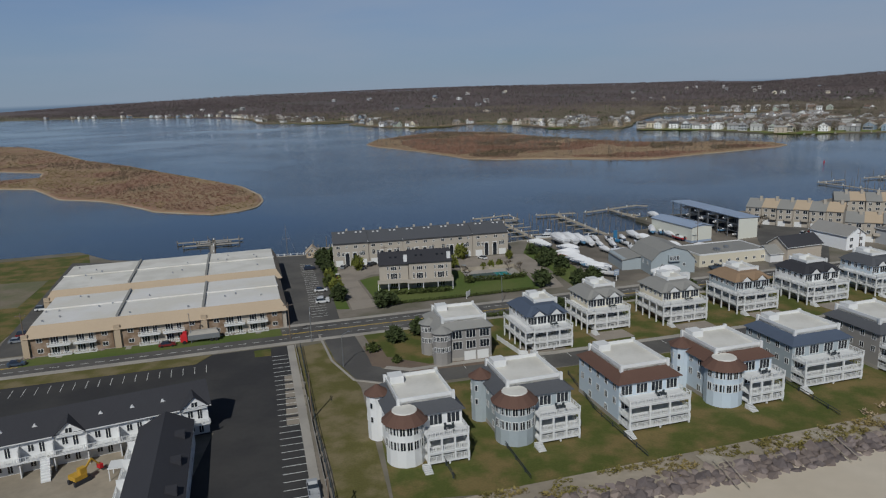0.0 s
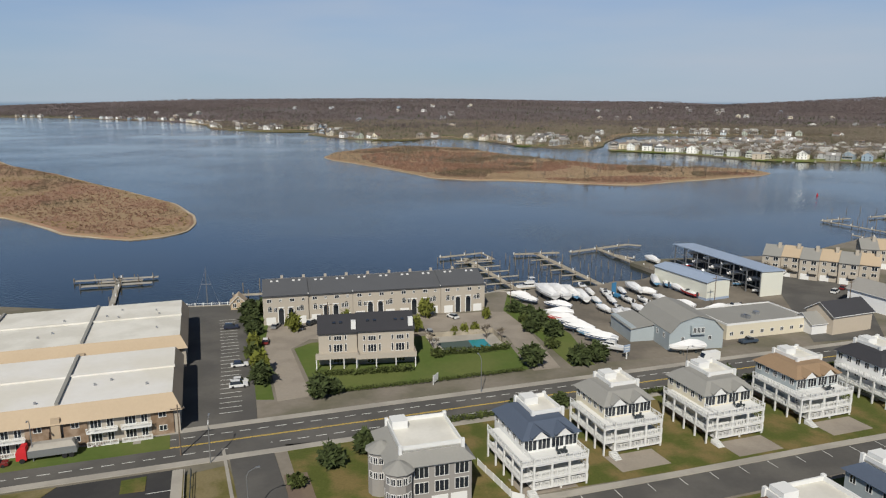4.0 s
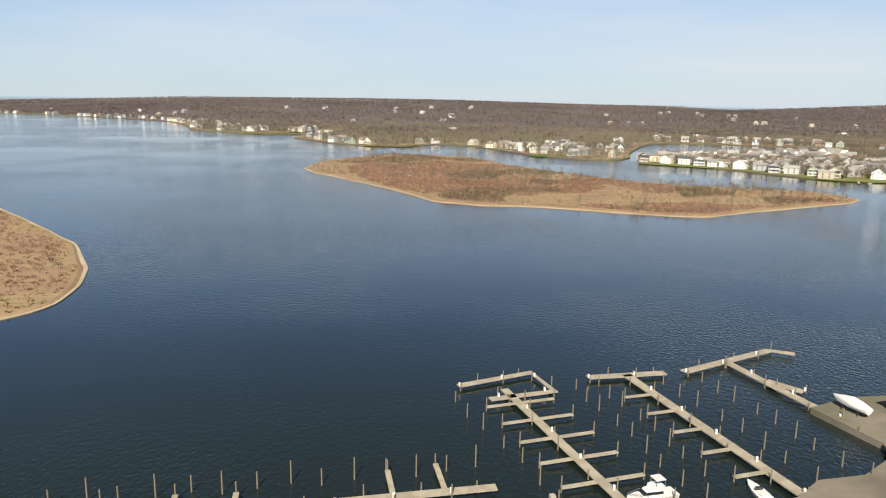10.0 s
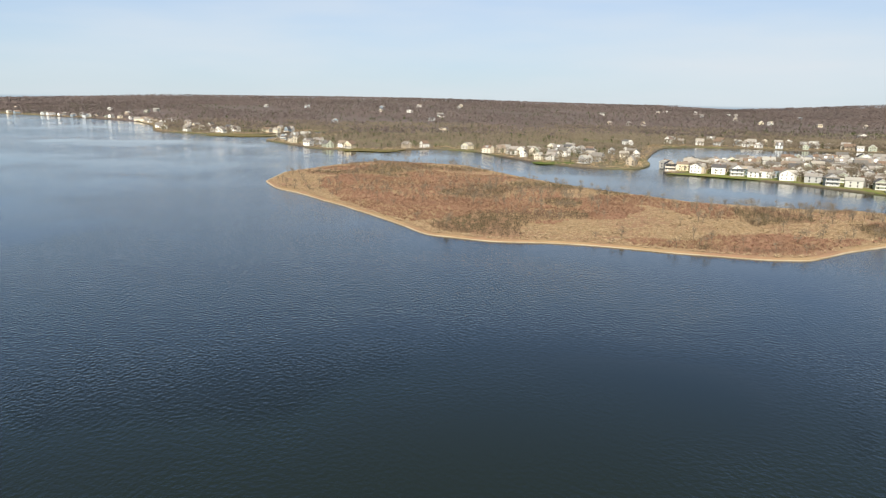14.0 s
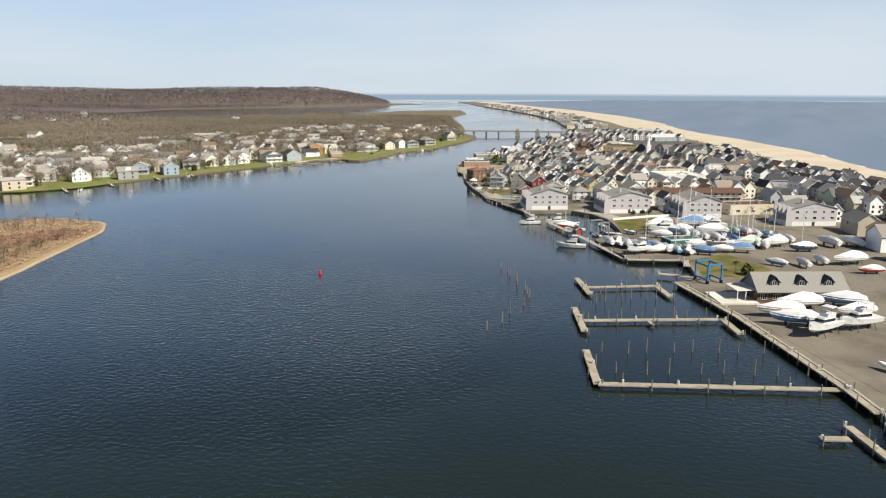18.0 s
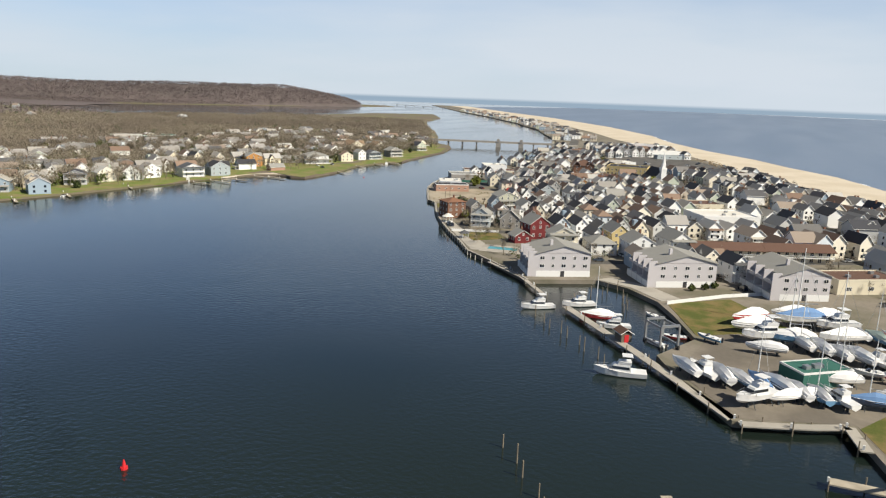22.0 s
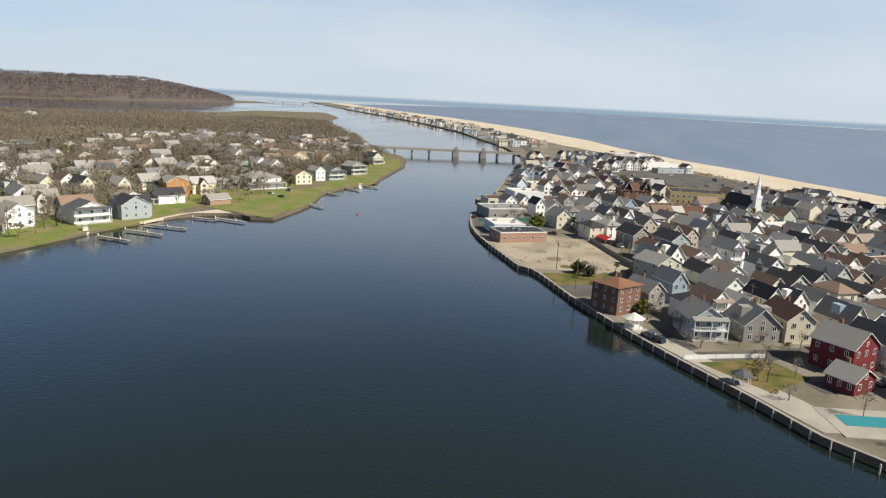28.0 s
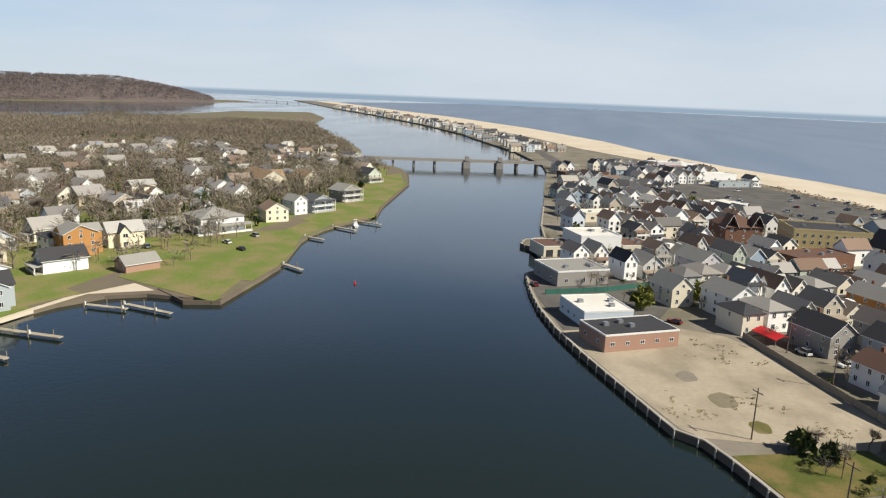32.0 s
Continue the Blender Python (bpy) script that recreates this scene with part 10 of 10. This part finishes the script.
for gi in range(0, 42):
    for gj in range(0, 18):
        x = 240 + gi * 22 + rt.uniform(-4, 4) + (gj % 2) * 8
        y = 828 + gj * 17 + rt.uniform(-3, 3)
        if not inside(x, y, HOUSES_FAR) or not free(x, y, 8):
            continue
        keep = 0.93 if x < 620 else 0.66 if x < 800 else 0.4
        if y > 960 and x > 620:
            keep *= 0.6
        if rt.random() > keep:
            continue
        s = rt.uniform(1.0, 1.35)
        if math.hypot(x - 640, y - 800) < 150:
            i = rt.randrange(3, 8)
            put_house(KITS, i, x, y, 1.1, -30 + rt.choice((0, 90, -90, 180)) + rt.uniform(-8, 8), (s, s * rt.uniform(0.85, 1.05), rt.uniform(0.95, 1.15), 1), "village house among bare trees", "village houses")
        else:
            INLAND.append((x, y, 1.1, -30 + rt.choice((0, 90, -90, 180)) + rt.uniform(-8, 8), 8.5 * s, 11 * s, rt.uniform(5, 6.6), rt.uniform(8, 10)))
        take(x, y, 6)
joined_houses("village_houses", "village houses half hidden by bare trees", INLAND, VILLAGE_ROOF)
for i in range(190):
    x, y = rt.uniform(380, 1060), rt.uniform(790, 1060)
    if inside(x, y, MAIN) and free(x, y, 1.5) and edge_gap(np.array([x]), np.array([y]), MAIN)[0] > 10 and not inside(x, y, GREEN_POINT):
        k = rt.choice(("bare0", "bare1", "bare2", "bare3", "bare1", "bare2", "cedar", "spring"))
        put_tree(k, x, y, rt.uniform(7, 13) if k[0] == "b" else rt.uniform(4, 7), None, 1.0)
# cove, point and far shore houses
for poly, n, lab in (([(258, 1010), (262, 1050), (300, 1112), (400, 1132), (500, 1178), (580, 1190), (560, 1120), (440, 1000), (330, 930)], 78, "pale waterside house on the cove"), ([(95, 1175), (150, 1085), (225, 1085), (290, 1290), (200, 1330), (60, 1230)], 26, "far white house on the point"),
                     ([(410, 1500), (545, 1420), (640, 1330), (720, 1420), (560, 1560), (420, 1600)], 26, "far house across the cove"), ([(-420, 1560), (-330, 1540), (-250, 1620), (-200, 1720), (-500, 1900)], 14, "far white house on the shore"), ([(-620, 2040), (-830, 2260), (-1090, 2490), (-1050, 2560), (-780, 2330), (-560, 2090)], 22, "distant white house on the shore"), ([(-120, 1290), (-200, 1330), (-180, 1400), (-60, 1330)], 3, "lone brown house on the marsh point")):
    k, tries = 0, 0
    while k < n and tries < 600:
        tries += 1
        xs, ys = [p[0] for p in poly], [p[1] for p in poly]
        x, y = rt.uniform(min(xs), max(xs)), rt.uniform(min(ys), max(ys))
        if inside(x, y, poly) and inside(x, y, MAIN) and free(x, y, 6):
            s = rt.uniform(0.9, 1.25)
            SHORE_ROW.append((x, y, 1.1, rt.choice((-30, 60, 150, 240)) + rt.uniform(-15, 15), 8.5 * s, 10.5 * s, 5.6 * s, 8.6 * s))
            take(x, y, 7)
            k += 1
for k, (x, y, a) in enumerate(along(FAR_COVE + FAR_WEST[:5], 27)):
    for o in (24, -24):
        q = (x - math.sin(a) * (o + rt.uniform(-6, 10)) + rt.uniform(-8, 8), y + math.cos(a) * (o + rt.uniform(-6, 10)))
        if inside(q[0], q[1], MAIN) and rt.random() < 0.36 and free(q[0], q[1], 7):
            s = rt.uniform(0.9, 1.4)
            SHORE_ROW.append((q[0], q[1], 1.1, math.degrees(a) + rt.choice((0, 90, 180, 270)), 8.5 * s, 11 * s, rt.uniform(5, 6.6), rt.uniform(8.6, 10.5)))
for k in range(60):
    x, y = rt.uniform(-1800, 1400), rt.uniform(1400, 3200)
    if inside(x, y, MAIN):
        SHORE_ROW.append((x, y, max(1.1, float(height(np.float64(x), np.float64(y))) - 1.5), rt.uniform(0, 360), rt.uniform(9, 16), rt.uniform(10, 18), rt.uniform(6, 8), rt.uniform(9, 12)))
joined_houses("shore_houses", "pale houses along the far shore", SHORE_ROW, VILLAGE_ROOF)
# far-bank docks
for x, y, a, ln in ((641, 780, 257, 17), (637, 790, 270, 13), (612, 799, 268, 21), (598, 799, 262, 19), (582, 801, 261, 16), (790, 757, 250, 14), (772, 763, 245, 14), (745, 766, 250, 10), (545, 829, 240, 18), (500, 829, 240, 18), (470, 832, 240, 16), (430, 833, 240, 16), (395, 834, 240, 16), (700, 757, 240, 10)):
    e = (x + ln * math.cos(radians(a)), y + ln * math.sin(radians(a)))
    dock("small grey timber jetty on the far bank", [[(x, y), e]], 1.6, 0.9, 6)
bw2 = thing("river_wall", "low timber river wall of the far lawns", "river wall")
for pts in ([(696, 757), (675, 756.6), (651, 756), (648, 766), (657, 780)], [(805, 752), (835, 758), (940, 768), (1006, 786)]):
    part("sheeting", ribbon(MB(), pts, 0.5, -2, 1.35), BULKHEAD, bw2)
put_boat("c", 588, 812, 40, 9, True)
put_boat("s", 492, 820, 40, 7, True)
put_boat("c", 780, 755, 30, 8, True)
put_boat("s", 400, 824, 40, 7, True)
for x, y, a, k in ((720, 790, 60, "car"), (735, 785, 60, "suv"), (703, 815, 60, "suv"), (712, 780, 60, "car")):
    put_car(k, x, y, a, "", 1.15)
flat_building("covered_court", "dark green covered sports court in the woods", pose(820, 1080, 1.1, 0, 0, -30), 70, 30, 6, GREEN_COURT, GREEN_COURT, (), 0.3)
nb = thing("channel_buoy", "small red channel buoy in the river", "buoy", pose(282, 556, 0) @ Matrix.Diagonal((0.8, 0.8, 0.8, 1)))
part("body", MB().tube(0, 0, -0.6, 0.5, 0.8, 0.8, 10), RED, nb)
part("tower", MB().tube(0, 0, 0.5, 2.2, 0.5, 0.15, 8), RED, nb)
copy_thing(nb, pose(686, 726, 0) @ Matrix.Diagonal((0.7, 0.7, 0.7, 1)))

# drop the patterns the copies were made from
for kit in list(BOATS.values()) + list(CARS.values()) + list(TREES.values()) + KITS + SIMPLE:
    for o in (*kit.children_recursive, kit):
        bpy.data.objects.remove(o)


# ---- the plan drawn true: a few metres' shift from place to place ----
SHIFT = [(-14, 103, -0.5, -1.6), (-67, 169, -1.1, -1.9), (55, 125, 0.8, -2.0), (-37, 238, -0.1, -1.8), (85, 280, 2.4, -2.9), (17, 346, 1.7, -1.6), (84, 357, 3.2, -2.6),
         (-135, 440, 0, 0), (-250, 590, 0, 0), (0, 672, 0, 0), (170, 617, 0, 0), (303, 690, 0, 0), (-100, 850, 0, 0), (250, 772, 0, 0), (60, 1000, 0, 0), (250, 1010, 0, 0), (150, 1080, 0, 0), (350, 1140, 0, 0), (600, 1250, 0, 0),
         (244, 449, -1.7, -3.6), (224.5, 440, -2.6, -2.2), (278, 462, -0.9, -4.3), (314, 470, -1.7, -3.8), (321, 437, -1.1, -4.4), (431, 450, 2.5, -6.4), (441, 535, 0.5, -5.8), (398, 502, -0.7, -5.5)]
SHIFT += [(486, 558, -7, 2.5), (538, 596, -4, 2), (598, 631, -5.5, 1.5), (639, 652, -5.4, 1.6), (651, 757, -4.5, 2.8), (771, 766, 2.9, 6.5), (900, 767, 9.4, 7.9), (899, 530, -0.4, -1.4), (700, 560, -5, 1), (513, 861, -3.3, -4.4), (1300, 800, 0, 0)]
SH = np.array(SHIFT, float)


def trued(xy):
    """Plan places, an array (n, 2), after the shift."""
    out = np.empty_like(xy)
    for i in range(0, len(xy), 40000):
        p = xy[i:i + 40000]
        w = 1 / (((p[:, None, :] - SH[None, :, :2]) ** 2).sum(-1) + 60) ** 1.5
        out[i:i + 40000] = p + (w @ SH[:, 2:]) / w.sum(1)[:, None]
    return out


FAR_FIXED = {"water", "sea", "beach", "surf", "wooded_hills", "headland_shore"}
moved = set()
for ob in list(scene.objects):
    if ob.type not in {"MESH", "EMPTY"} or ob.parent is not None or ob.name.split(".")[0] in FAR_FIXED:
        continue
    if ob.location.length > 1e-6:
        q = trued(np.array([ob.location[:2]]))[0]
        ob.location.x, ob.location.y = float(q[0]), float(q[1])
        continue
    for o in (ob, *ob.children_recursive):
        if o.type != "MESH":
            continue
        if o.location.length > 1e-6:
            q = trued(np.array([o.location[:2]]))[0]
            o.location.x, o.location.y = float(q[0]), float(q[1])
        elif o.data.name not in moved:
            moved.add(o.data.name)
            co = np.empty(3 * len(o.data.vertices), np.float32)
            o.data.vertices.foreach_get("co", co)
            co = co.reshape(-1, 3)
            co[:, :2] = trued(co[:, :2].astype(float))
            o.data.vertices.foreach_set("co", co.ravel())
            o.data.update()
